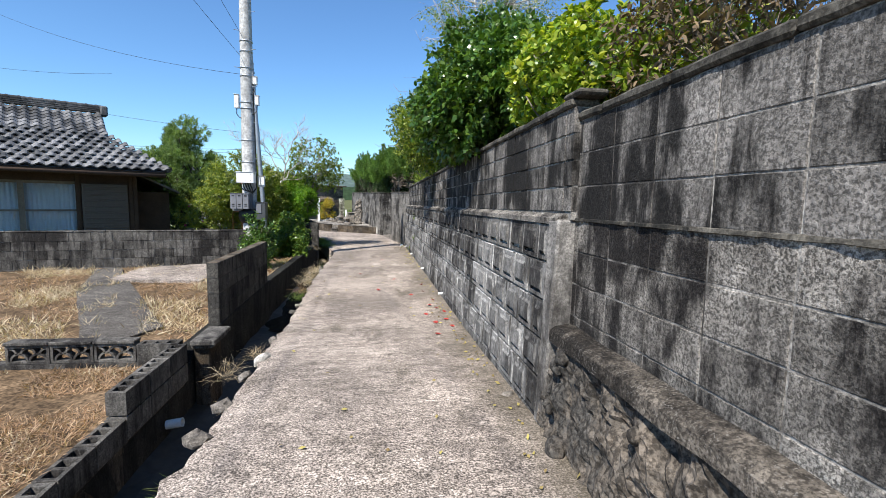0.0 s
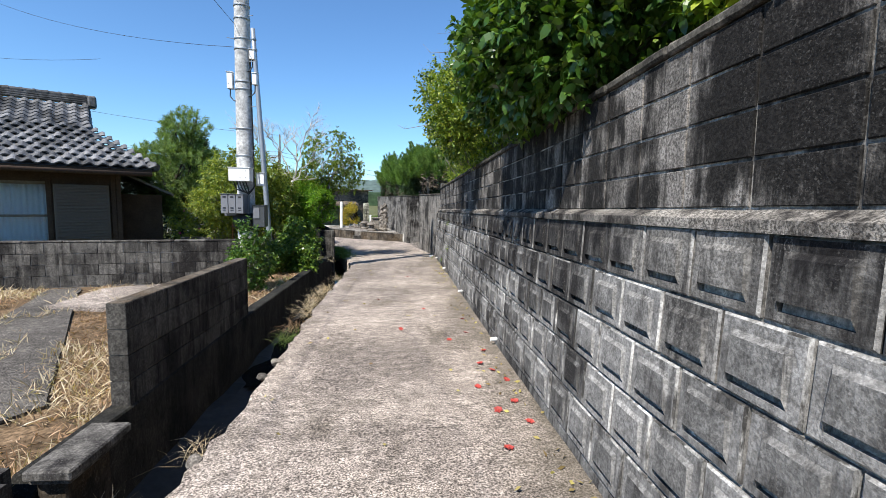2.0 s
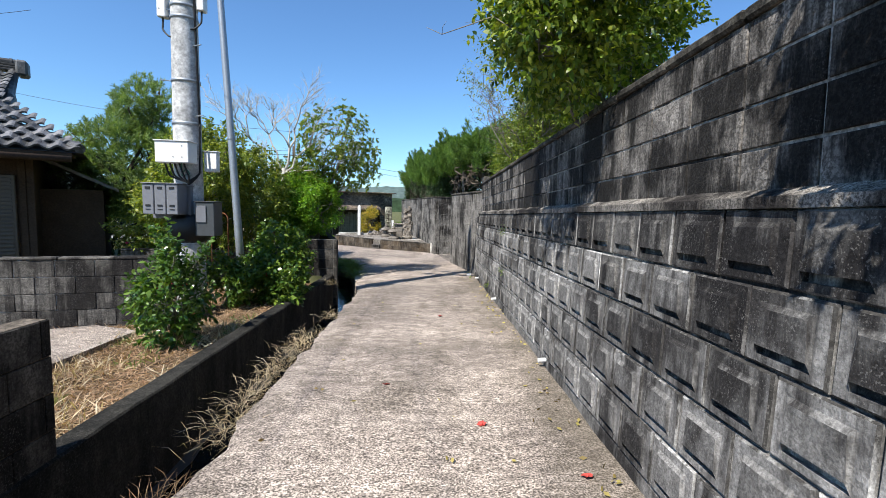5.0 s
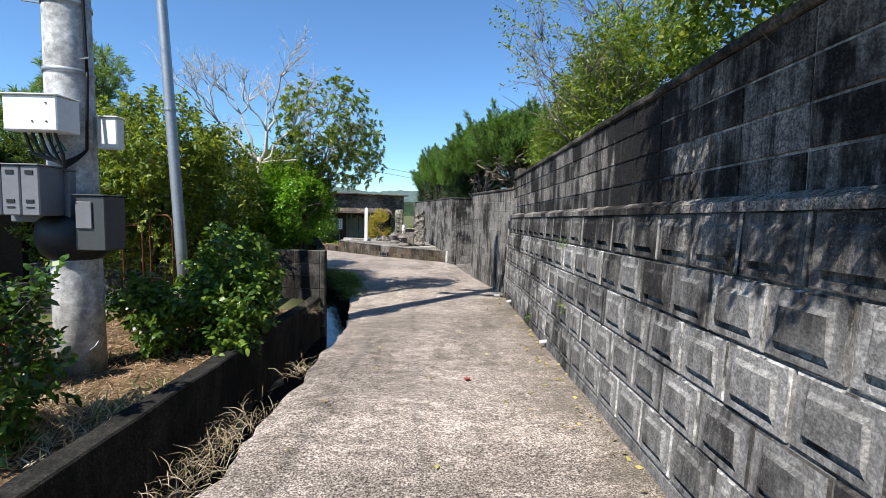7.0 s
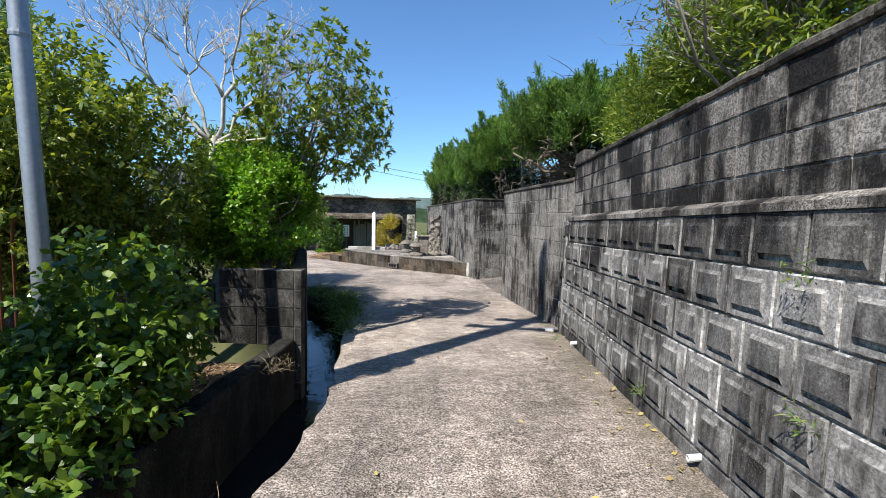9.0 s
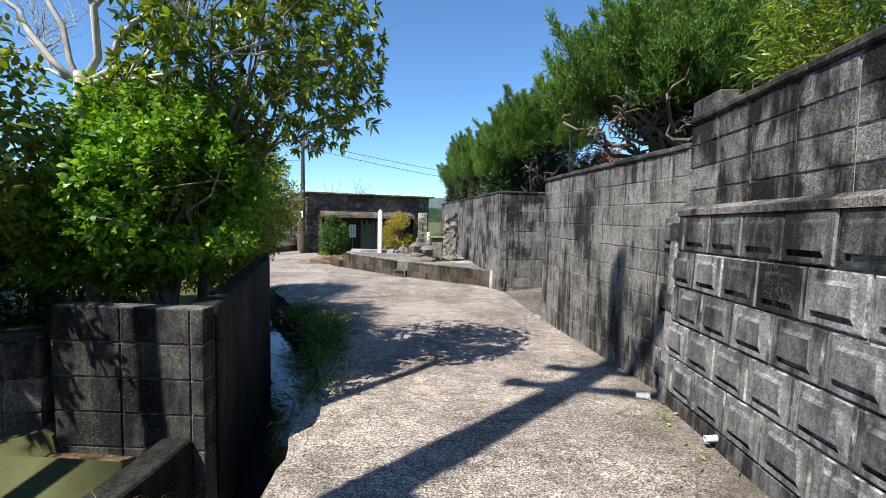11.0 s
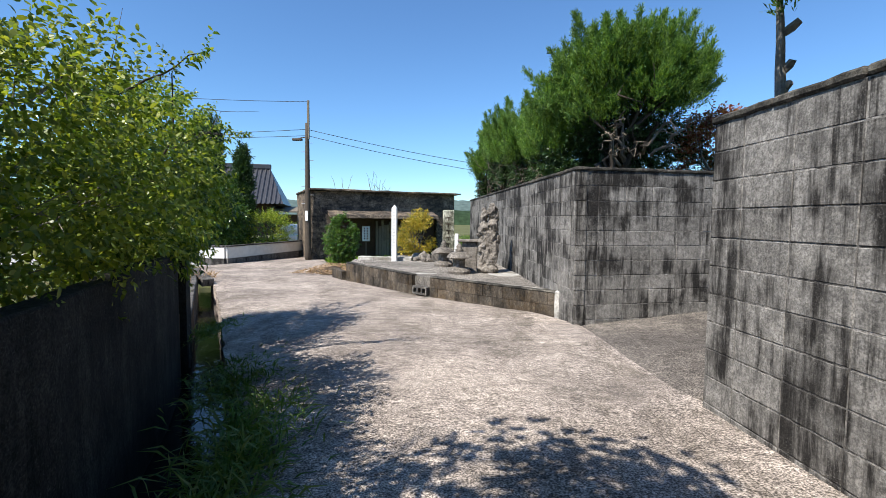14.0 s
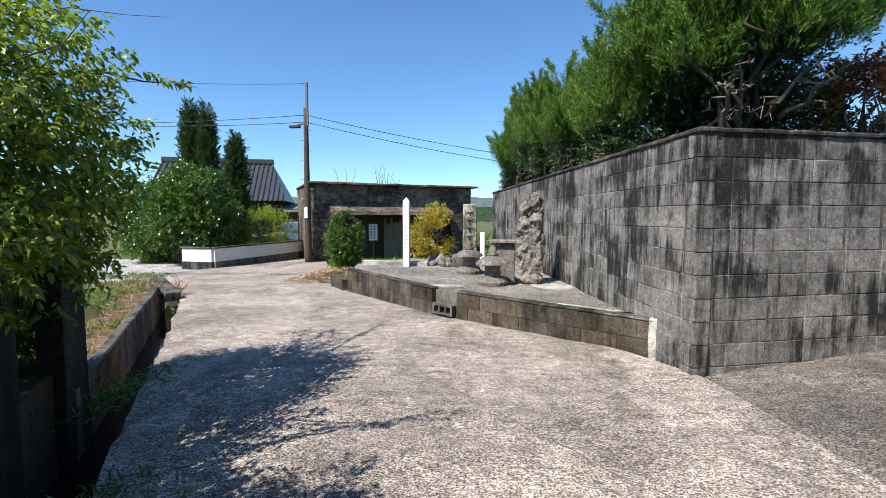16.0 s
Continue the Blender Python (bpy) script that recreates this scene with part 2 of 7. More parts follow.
def box(bm, lo, hi, m=None, bevel=0.0):
    """A box between two corners, its edges bevelled, moved by m."""
    c = [(lo[i] + hi[i]) / 2 for i in range(3)]
    s = [abs(hi[i] - lo[i]) for i in range(3)]
    vs = bmesh.ops.create_cube(bm, size=1.0, matrix=Matrix.LocRotScale(c, None, s))["verts"]
    if bevel:
        es = list({e for v in vs for e in v.link_edges})
        r = bmesh.ops.bevel(bm, geom=es, offset=bevel, segments=1, affect="EDGES", profile=0.5)
        vs = list({v for f in r["faces"] for v in f.verts} | {v for v in vs if v.is_valid})
    if m is not None:
        bmesh.ops.transform(bm, matrix=m, verts=vs)
    return vs


def tube(bm, p, q, r0, r1=None, n=8):
    """A tapered round bar from p to q."""
    p, q = Vector(p), Vector(q)
    r1 = r0 if r1 is None else r1
    d = q - p
    m = Matrix.Translation((p + q) / 2) @ d.to_track_quat("Z", "Y").to_matrix().to_4x4()
    bmesh.ops.create_cone(bm, cap_ends=True, segments=n, radius1=r0, radius2=max(r1, 1e-4), depth=d.length, matrix=m)


def turned(bm, outline, m=Matrix(), n=20):
    """A body of revolution round z from (radius, height) pairs."""
    rings = []
    for r, z in outline:
        rings.append([bm.verts.new(m @ Vector((r * math.cos(2 * math.pi * i / n), r * math.sin(2 * math.pi * i / n), z))) for i in range(n)])
    for a, b in zip(rings, rings[1:]):
        for i in range(n):
            bm.faces.new((a[i], a[(i + 1) % n], b[(i + 1) % n], b[i]))
    bm.faces.new(list(reversed(rings[0])))
    bm.faces.new(rings[-1])


def jitter(bm, amount, scale, seed=0.0):
    for v in bm.verts:
        v.co += Vector(noise.noise_vector(v.co * scale + Vector((seed, seed, seed)))) * amount


def cut_polyline(pts, step):
    """Points along a polyline at about every step."""
    out = []
    for a, b in zip(pts, pts[1:]):
        n = max(1, round((Vector(b) - Vector(a)).length / step))
        out += [Vector(a).lerp(Vector(b), i / n) for i in range(n)]
    return out + [Vector(pts[-1])]


def at_y(pts, y):
    """x of a plan polyline (x, y) at y."""
    return float(np.interp(y, [p[1] for p in pts], [p[0] for p in pts]))


def chamfered_block(w, h, d, c=0.003):
    """One block, its front and back edges chamfered, centred; x along, y through, z up."""
    bm = bmesh.new()
    loops = []
    for y, inset in ((-d / 2, c), (-d / 2 + c, 0), (d / 2 - c, 0), (d / 2, c)):
        loops.append([bm.verts.new((sx * (w / 2 - inset), y, sz * (h / 2 - inset))) for sx, sz in ((-1, -1), (1, -1), (1, 1), (-1, 1))])
    bm.faces.new(loops[0])
    bm.faces.new(list(reversed(loops[3])))
    for a, b in zip(loops, loops[1:]):
        for i in range(4):
            bm.faces.new((a[(i + 1) % 4], a[i], b[i], b[(i + 1) % 4]))
    me = bpy.data.meshes.new("block")
    bm.to_mesh(me)
    bm.free()
    return me


def panel_block(w, h, d, px, proud=0.014):
    """A retaining block whose middle panel stands proud at its foot and slopes back at the top and sides."""
    bm = bmesh.new()
    y = -d / 2
    o = [bm.verts.new((sx * (w / 2 - 0.009), y, sz * (h / 2 - 0.008))) for sx, sz in ((-1, -1), (1, -1), (1, 1), (-1, 1))]
    e = [bm.verts.new((sx * w / 2, y + 0.008, sz * h / 2)) for sx, sz in ((-1, -1), (1, -1), (1, 1), (-1, 1))]
    bk = [bm.verts.new((sx * w / 2, d / 2, sz * h / 2)) for sx, sz in ((-1, -1), (1, -1), (1, 1), (-1, 1))]
    x1, zb, zt, s = w / 2 - px, -h / 2 + 0.066, h / 2 - 0.045, 0.032
    foot = [bm.verts.new((-x1, y, zb - s)), bm.verts.new((x1, y, zb - s)), bm.verts.new((x1, y, zt)), bm.verts.new((-x1, y, zt))]
    face = [bm.verts.new((-x1 + 0.006, y - proud, zb)), bm.verts.new((x1 - 0.006, y - proud, zb)), bm.verts.new((x1 - 0.016, y - proud, zt - 0.02)), bm.verts.new((-x1 + 0.016, y - proud, zt - 0.02))]
    inner = [bm.verts.new((sx * x1, y + 0.04, z)) for sx, z in ((-1, zb - s), (1, zb - s), (1, zb), (-1, zb))]
    bm.faces.new(face).material_index = 1
    for q in ((foot[0], foot[1], inner[1], inner[0]), (inner[0], inner[1], inner[2], inner[3]), (inner[3], inner[2], face[1], face[0]), (foot[3], foot[0], face[0], face[3]), (foot[0], inner[0], inner[3], face[0]), (foot[1], foot[2], face[2], face[1]), (inner[1], foot[1], face[1], inner[2]), (foot[2], foot[3], face[3], face[2])):
        bm.faces.new(q)
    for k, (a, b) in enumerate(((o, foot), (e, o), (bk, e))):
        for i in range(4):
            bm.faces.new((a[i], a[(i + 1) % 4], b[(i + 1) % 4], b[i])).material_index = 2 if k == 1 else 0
    bm.faces.new(list(reversed(bk)))
    bmesh.ops.recalc_face_normals(bm, faces=bm.faces)
    bm.normal_update()
    me = bpy.data.meshes.new("panel_block")
    bm.to_mesh(me)
    bm.free()
    return me

# ---- ground, road, channel ----
ROAD_Z = [(-30, 0.2), (0, 0.0), (2, -0.09), (5, -0.23), (7, -0.28), (10, -0.33), (14, -0.42), (17.7, -0.51), (20, -0.56), (23, -0.6), (26, -0.66), (30, -0.8), (36, -0.95), (60, -1.0)]
ROAD_L = [(-1.0, -30), (-1.02, 0), (-1.05, 2.5), (-1.1, 5), (-1.12, 7), (-1.2, 9), (-1.25, 14.5), (-1.7, 17), (-2.15, 19.2), (-3.5, 21), (-5.1, 23.5), (-7.4, 26.9), (-8.6, 28.6), (-10.6, 30.6), (-12.5, 33)]
CHAN_L = [(-1.93, -30), (-1.95, 15.2), (-2.75, 18.5), (-4.5, 21.9), (-6.7, 25.3), (-8.2, 27.6)]


def road_z(y):
    return float(np.interp(y, [p[1 - 1] for p in ROAD_Z], [p[1] for p in ROAD_Z]))


def land(x, y):
    """Height of the open ground."""
    far = min(1.0, max(0.0, (y - 24) / 10))
    z = (-0.48 if y < 15.3 else -0.42) - 0.55 * far
    if y < 27.6 and x > at_y(CHAN_L, y) - (0.09 if y < 15.7 else 0.5):
        z = -1.2
    elif 15.2 <= y < 21.9 and x > at_y(CHAN_L, y) - 2.6:
        z = -0.3
    if y > 27.4:
        z = min(z, road_z(y) - 0.1)
    if x > 1.75 and y < 20:
        z = 0.75
    if y > 23.6 + 0.3 * max(0, x - 0.2) and x > 0.75 - 0.18 * (y - 23):
        z = 0.6 if y < 33 and x < 14 else -0.9
    return z


xs = np.unique(np.concatenate([np.arange(-14, 8.01, 0.33), np.array([-2.01, -2.06]), np.linspace(-60, -14, 20), np.linspace(8, 60, 24), [-4000, -1500, -500, -200, -110, 110, 200, 500, 1500, 4000]]))
ys = np.unique(np.concatenate([np.arange(-6, 40.01, 0.33), np.linspace(40, 90, 20), np.linspace(-60, -6, 16), [-4000, -1500, -400, -120, 120, 200, 400, 900, 2000, 4000]]))
gv = [(x, y, land(x, y) + 0.03 * noise.noise((x * 0.9, y * 0.9, 0)) * (abs(x) < 60)) for y in ys for x in xs]
nx = len(xs)
gf = [(j * nx + i, j * nx + i + 1, (j + 1) * nx + i + 1, (j + 1) * nx + i) for j in range(len(ys) - 1) for i in range(nx - 1)]
me = bpy.data.meshes.new("ground")
me.from_pydata(gv, [], gf)
tagged(linked("ground", me, M_LAND, smooth=True), "dry earth and weedy open ground round the lane", "ground", kind="structure")


def slab(name, left, right, zf, depth, material, label, category, kind="structure", cols=10, rough=0.012, edge=0.05, z_off=0.0):
    """A paved slab between two plan lines given at the same ys, with ragged edges and sides down to depth."""
    bm = bmesh.new()
    rows = []
    for (xl, y), (xr, _) in zip(left, right):
        row = []
        for k in range(cols + 1):
            x = xl + (xr - xl) * k / cols
            if k == 0:
                x += edge * (noise.noise((y * 2.3, 0, 5)) + 0.6 * noise.noise((y * 8, 0, 5)))
            z = zf(x, y) + rough * noise.noise((x * 2.1, y * 1.7, 3)) + z_off
            if k == 0:
                z -= 0.02 + 0.02 * abs(noise.noise((y * 5, 1, 5)))
            row.append(bm.verts.new((x, y, z)))
        rows.append(row)
    for a, b in zip(rows, rows[1:]):
        for i in range(cols):
            bm.faces.new((a[i], a[i + 1], b[i + 1], b[i]))
    rim = [r[0] for r in rows]
    low = [bm.verts.new((v.co.x + 0.05 * noise.noise((v.co.y * 3, 7, 0)), v.co.y, depth)) for v in rim]
    for i in range(len(rim) - 1):
        bm.faces.new((rim[i], rim[i + 1], low[i + 1], low[i]))
    rim = [r[-1] for r in rows]
    low = [bm.verts.new((v.co.x, v.co.y, depth)) for v in rim]
    for i in range(len(rim) - 1):
        bm.faces.new((rim[i + 1], rim[i], low[i], low[i + 1]))
    bmesh.ops.recalc_face_normals(bm, faces=bm.faces)
    return tagged(part(name, bm, material), label, category, kind=kind)


ROAD_R = [(1.3, -30), (1.3, 17.5), (0.8, 20.2), (0.62, 20.6), (0.35, 22.9), (-0.1, 23.7), (-2.1, 25.5), (-4.3, 27.7), (-5.2, 29.5), (-6.3, 32.4), (-8.0, 35.6), (-9.0, 42)]
road_ys = sorted(set([-30, -20, -12, -8, -5, -3] + [round(v, 3) for v in np.arange(-2, 30.6, 0.12)]))
lane_z = lambda x, y: road_z(y)
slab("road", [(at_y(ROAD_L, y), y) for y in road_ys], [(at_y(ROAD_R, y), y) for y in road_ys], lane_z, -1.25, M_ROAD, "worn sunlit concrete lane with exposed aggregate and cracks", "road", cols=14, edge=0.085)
far_ys = [30.6, 31.5, 32.5, 33.5, 34.5, 36, 38, 40, 42, 46, 52, 60]
slab("road", [(np.interp(y, [30.6, 33, 42, 60], [-10.65, -10.4, -11.2, -17]), y) for y in far_ys], [(np.interp(y, [30.6, 35.6, 42, 60], [-5.7, -8.0, -9.6, -13]), y) for y in far_ys], lane_z, -1.4, M_ROAD, "pale concrete lane bending away past a shed", "road", edge=0.1)
# driveway that climbs to the right between two walls
dr = [(0.62, 19.9), (0.6, 20.6), (0.5, 21.5), (0.4, 22.3), (0.33, 23.0)]
dz = lambda x, y: road_z(y) + 0.004 + max(0, x - 0.6) * 0.085
slab("pavement", [(1.0 if y < 20.3 else at_y(dr, y), y) for y in np.arange(19.9, 24.6, 0.2)], [(6.0, y) for y in np.arange(19.9, 24.6, 0.2)], dz, -0.9, M_DRIVE, "dark mottled concrete driveway between block walls", "driveway", cols=16)


def strip(name, pts, width, z0, z1, material, label, category, step=0.3, rough=0.01, kind="structure", zt=None):
    """A low kerb or wall that follows a plan polyline; zt gives its top height at y."""
    bm = bmesh.new()
    line = cut_polyline([(*p, 0) for p in pts], step)
    rings = []
    for i, p in enumerate(line):
        d = (line[min(i + 1, len(line) - 1)] - line[max(i - 1, 0)]).normalized()
        n = Vector((-d.y, d.x, 0))
        top = z1 if zt is None else zt(p.y)
        c = 0.012
        ring = [p + n * width / 2 + Vector((0, 0, z0)), p + n * width / 2 + Vector((0, 0, top - c)), p + n * (width / 2 - c) + Vector((0, 0, top)),
                p - n * (width / 2 - c) + Vector((0, 0, top)), p - n * width / 2 + Vector((0, 0, top - c)), p - n * width / 2 + Vector((0, 0, z0))]
        rings.append([bm.verts.new(v + Vector(noise.noise_vector(v * 3.1)) * rough) for v in ring])
    for a, b in zip(rings, rings[1:]):
        for i in range(5):
            bm.faces.new((a[i], b[i], b[i + 1], a[i + 1]))
    bm.faces.new(rings[0])
    bm.faces.new(list(reversed(rings[-1])))
    bmesh.ops.recalc_face_normals(bm, faces=bm.faces)
    return tagged(part(name, bm, material), label, category, kind=kind)


# channel: bed, water, left wall foot
bm = bmesh.new()
wl = [(at_y(CHAN_L, y) - 0.02, y) for y in np.arange(8, 27.7, 0.4)]
wr = [(at_y(ROAD_L, y) + 0.06, y) for y in np.arange(8, 27.7, 0.4)]
va = [bm.verts.new((x, y, -0.98)) for x, y in wl]
vb = [bm.verts.new((x, y, -0.98)) for x, y in wr]
for i in range(len(va) - 1):
    bm.faces.new((va[i], vb[i], vb[i + 1], va[i + 1]))
tagged(part("water", bm, M_WATER), "thin dark stream of water in the channel", "water", kind="structure")
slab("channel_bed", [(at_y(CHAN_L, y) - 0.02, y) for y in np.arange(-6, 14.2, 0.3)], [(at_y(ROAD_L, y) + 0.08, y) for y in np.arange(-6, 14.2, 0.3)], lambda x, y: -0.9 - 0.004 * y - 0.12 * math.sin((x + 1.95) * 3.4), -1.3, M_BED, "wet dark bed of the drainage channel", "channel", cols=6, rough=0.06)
strip("channel_wall", [(-2.02, -8), (-2.03, 3.7)], 0.16, -1.3, -0.62, M_MOSSSHADE, "damp dark concrete wall of the channel", "channel wall")
strip("channel_wall", [(-2.03, 3.7), (-2.03, 15.74)], 0.17, -1.3, -0.3, M_MOSSSHADE, "damp dark concrete wall of the channel", "channel wall", zt=lambda y: float(np.interp(y, [3.7, 5.0, 5.02, 9, 15.4], [-0.62, -0.62, -0.31, -0.26, -0.33])))
strip("channel_wall", [(-4.42, 21.7), (-5.5, 23.35), (-6.78, 25.3), (-7.6, 26.5)], 0.1, -1.3, -0.5, M_FENCE, "low grey concrete kerb of the channel", "kerb", zt=lambda y: -0.47)

# ---- block walls ----
def wall_frame(p0, p1, z, slope=0.0, batter=0.0):
    """A frame on a wall: x along it, z up it, y into it (away from the face)."""
    d = Vector((p1[0] - p0[0], p1[1] - p0[1], 0)).normalized()
    d = (d + Vector((0, 0, slope))).normalized()
    into = Vector((0, 0, 1)).cross(d).normalized()
    up = (d.cross(into)).normalized()
    up = (Matrix.Rotation(batter, 3, d) @ up)
    into = up.cross(d)
    m = Matrix((d, into, up)).transposed().to_4x4()
    m.translation = (p0[0], p0[1], z)
    return m


def piece(name, me, m, parent):
    ob = new(name, me)
    ob.matrix_basis = m
    ob.parent = parent
    return ob


BLOCKS = {}


def block_mesh(w, h, d, material):
    key = (round(w, 3), round(h, 3), round(d, 3), material.name)
    if key not in BLOCKS:
        BLOCKS[key] = chamfered_block(w, h, d)
        BLOCKS[key].materials.append(material)
    return BLOCKS[key]


def lay(parent, frame_m, x0, x1, z0, rows, bw, bh, d, material, bond=0.0, joint=0.01, rng=None, start=0.0):
    """Courses of blocks from x0 to x1; bond is the shift of every other course."""
    rng = rng or random.Random(7)
    for r in range(rows):
        x = x0 - ((bond * bw) if r % 2 else 0.0) - start
        while x < x1 - 0.03:
            a, b = max(x, x0), min(x + bw, x1)
            if b - a > 0.05:
                w = b - a - joint
                tilt = Matrix.Rotation(rng.uniform(-0.004, 0.004), 4, "X")
                m = frame_m @ Matrix.Translation(((a + b) / 2, d / 2 + rng.uniform(-0.002, 0.002), z0 + bh * (r + 0.5))) @ tilt
                piece("block", block_mesh(w, bh - joint, d, material), m, parent)
            x += bw


def core(name, frame_m, x0, x1, z0, z1, d, material, label, category="wall", recess=0.009):
    bm = bmesh.new()
    box(bm, (x0 + recess, recess, z0), (x1 - recess, d - recess, z1), frame_m)
    return tagged(part(name, bm, material), label, category, kind="structure")


def coping(name, frame_m, x0, x1, z, d, material, parent, h=0.05, over=0.02, seg=0.6):
    """Cap stones along a wall's top, slightly uneven."""
    n = max(1, round((x1 - x0) / seg))
    for i in range(n):
        a, b = x0 + (x1 - x0) * i / n, x0 + (x1 - x0) * (i + 1) / n
        bm = bmesh.new()
        box(bm, (a + 0.002, -over, 0), (b - 0.002, d + over, h), None, 0.012)
        bmesh.ops.subdivide_edges(bm, edges=[e for e in bm.edges if e.calc_length() > 0.3], cuts=4)
        jitter(bm, 0.008, 9.0, i)
        ob = part(name, bm, material, parent)
        ob.matrix_basis = frame_m @ Matrix.Translation((0, 0, z + 0.001))


SLOPE = -0.018
rng = random.Random(3)
# long lane wall, front part: plain blocks on a rubble footing
YA, YB, YE = -6.0, 2.78, 16.95
fa = wall_frame((1.28, YB), (1.28, YA), 0.49, -SLOPE, 0.0)
wa = core("wall_east", fa, 0.0, YB - YA, -0.6, 1.4, 0.15, M_MORTAR, "tall black-stained concrete block wall on rubble footing", recess=0.003)
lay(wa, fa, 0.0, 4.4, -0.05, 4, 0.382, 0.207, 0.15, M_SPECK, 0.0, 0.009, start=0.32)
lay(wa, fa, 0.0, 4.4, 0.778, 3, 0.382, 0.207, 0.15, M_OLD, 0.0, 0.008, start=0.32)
# ragged bed of mortar squeezed out between the two kinds of course
bm = bmesh.new()
rows = []
for k in range(150):
    x = 0.03 + k * 0.03
    w = 0.012 + 0.014 * noise.noise((x * 7, 0, 3)) + 0.006 * noise.noise((x * 31, 0, 3))
    h = 0.014 + 0.008 * noise.noise((x * 9, 4, 3))
    rows.append([bm.verts.new(fa @ Vector(p)) for p in ((x, 0.01, 0.778 - h), (x, -w, 0.778 - h * 0.6), (x, -w * 0.7, 0.778 + h * 0.5), (x, 0.01, 0.778 + h))])
for a, b in zip(rows, rows[1:]):
    for i in range(3):
        bm.faces.new((a[i], a[i + 1], b[i + 1], b[i]))
bmesh.ops.recalc_face_normals(bm, faces=bm.faces)
part("mortar_seam", bm, M_CAP, wa, "ragged dark bed of squeezed-out mortar")
bm = bmesh.new()
box(bm, (4.41, 0.0, 0.0), (YB - YA, 0.15, 1.4), fa)
part("back_stretch", bm, M_OLD, wa)
coping("coping", fa, -0.3, YB - YA, 1.4, 0.15, M_CAP, wa)
# sloping footing shelf and rubble face under it
bm = bmesh.new()
prof = [(0.0, 0.0), (0.0, 0.09), (-0.1, 0.075), (-0.135, 0.05), (-0.14, -0.02), (-0.1, -0.03)]
rows = []
for k in range(60):
    x = k * 0.12
    rows.append([bm.verts.new(fa @ Vector((x, p[0] + 0.012 * noise.noise((x * 3, p[0] * 9, 1)), p[1] + 0.012 * noise.noise((x * 3, p[1] * 9, 4)) - 0.0))) for p in prof])
for a, b in zip(rows, rows[1:]):
    for i in range(len(prof) - 1):
        bm.faces.new((a[i], a[i + 1], b[i + 1], b[i]))
bmesh.ops.recalc_face_normals(bm, faces=bm.faces)
part("footing_shelf", bm, M_SHELF, wa, "rough sloping concrete shelf")
bm = bmesh.new()
rows = []
for k in range(240):
    x = -0.05 + k * 0.0275
    row = []
    for j in range(25):
        f = j / 24
        lump = 0.05 * noise.noise((x * 6, f * 5, 2)) + 0.05 * abs(noise.noise((x * 15, f * 11, 6))) + 0.04 * abs(noise.noise((x * 3.3, f * 3, 9))) + 0.022 * noise.noise((x * 38, f * 27, 4))
        row.append(bm.verts.new(fa @ Vector((x, -0.07 - 0.1 * f - lump, 0.0 - 0.72 * f))))
    rows.append(row)
for a, b in zip(rows, rows[1:]):
    for i in range(24):
        bm.faces.new((a[i], a[i + 1], b[i + 1], b[i]))
bmesh.ops.recalc_face_normals(bm, faces=bm.faces)
part("rubble_face", bm, M_RUBBLE, wa, "crumbling stony concrete face")
for k in range(26):
    bm = bmesh.new()
    bmesh.ops.create_icosphere(bm, subdivisions=2, radius=1.0)
    s = rng.uniform(0.03, 0.085)
    jitter(bm, 0.3, 1.3, k)
    st = part("stone", bm, M_RUBBLE, wa, smooth=True)
    f = rng.random()
    st.matrix_basis = fa @ Matrix.LocRotScale((rng.uniform(0, 3.5), -0.12 - 0.1 * f, -0.05 - 0.6 * f), Euler((rng.random() * 3, rng.random() * 3, 0)), (s, s * 0.8, s * 0.7))

# rendered column between the two parts
bm = bmesh.new()
fb = wall_frame((1.12, YE), (1.12, YB), -0.369, -SLOPE, -0.045)
LB = YE - YB
box(bm, (LB - 0.14, -0.012, -0.2), (LB + 0.02, 0.2, 1.38), fb, 0.015)
bmesh.ops.subdivide_edges(bm, edges=bm.edges[:], cuts=5, use_grid_fill=True)
jitter(bm, 0.012, 6.0, 2)
wb = core("wall_southeast", fb, 0.0, LB - 0.13, -0.25, 1.35, 0.25, M_DARKMORTAR, "stained retaining wall of raised-panel concrete blocks", recess=0.02)
part("column", bm, M_RENDER, wb, "rough rendered concrete column")
bm = bmesh.new()
box(bm, (-0.0, 0.012, -0.22), (LB - 0.14, 0.1, -0.004), fb, 0.012)
bmesh.ops.subdivide_edges(bm, edges=[e for e in bm.edges if e.calc_length() > 1], cuts=60)
jitter(bm, 0.012, 3.0, 3)
part("plinth", bm, M_PANEL, wb)
BWID = 0.352
PB = [panel_block(BWID - 0.012, 0.258, 0.12, px) for px in (0.052, 0.058)]
PH = panel_block(BWID * 0.55, 0.258, 0.12, 0.045)
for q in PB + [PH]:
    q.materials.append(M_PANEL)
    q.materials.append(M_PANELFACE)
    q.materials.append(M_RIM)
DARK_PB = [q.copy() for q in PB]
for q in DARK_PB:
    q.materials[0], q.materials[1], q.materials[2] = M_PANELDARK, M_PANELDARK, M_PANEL
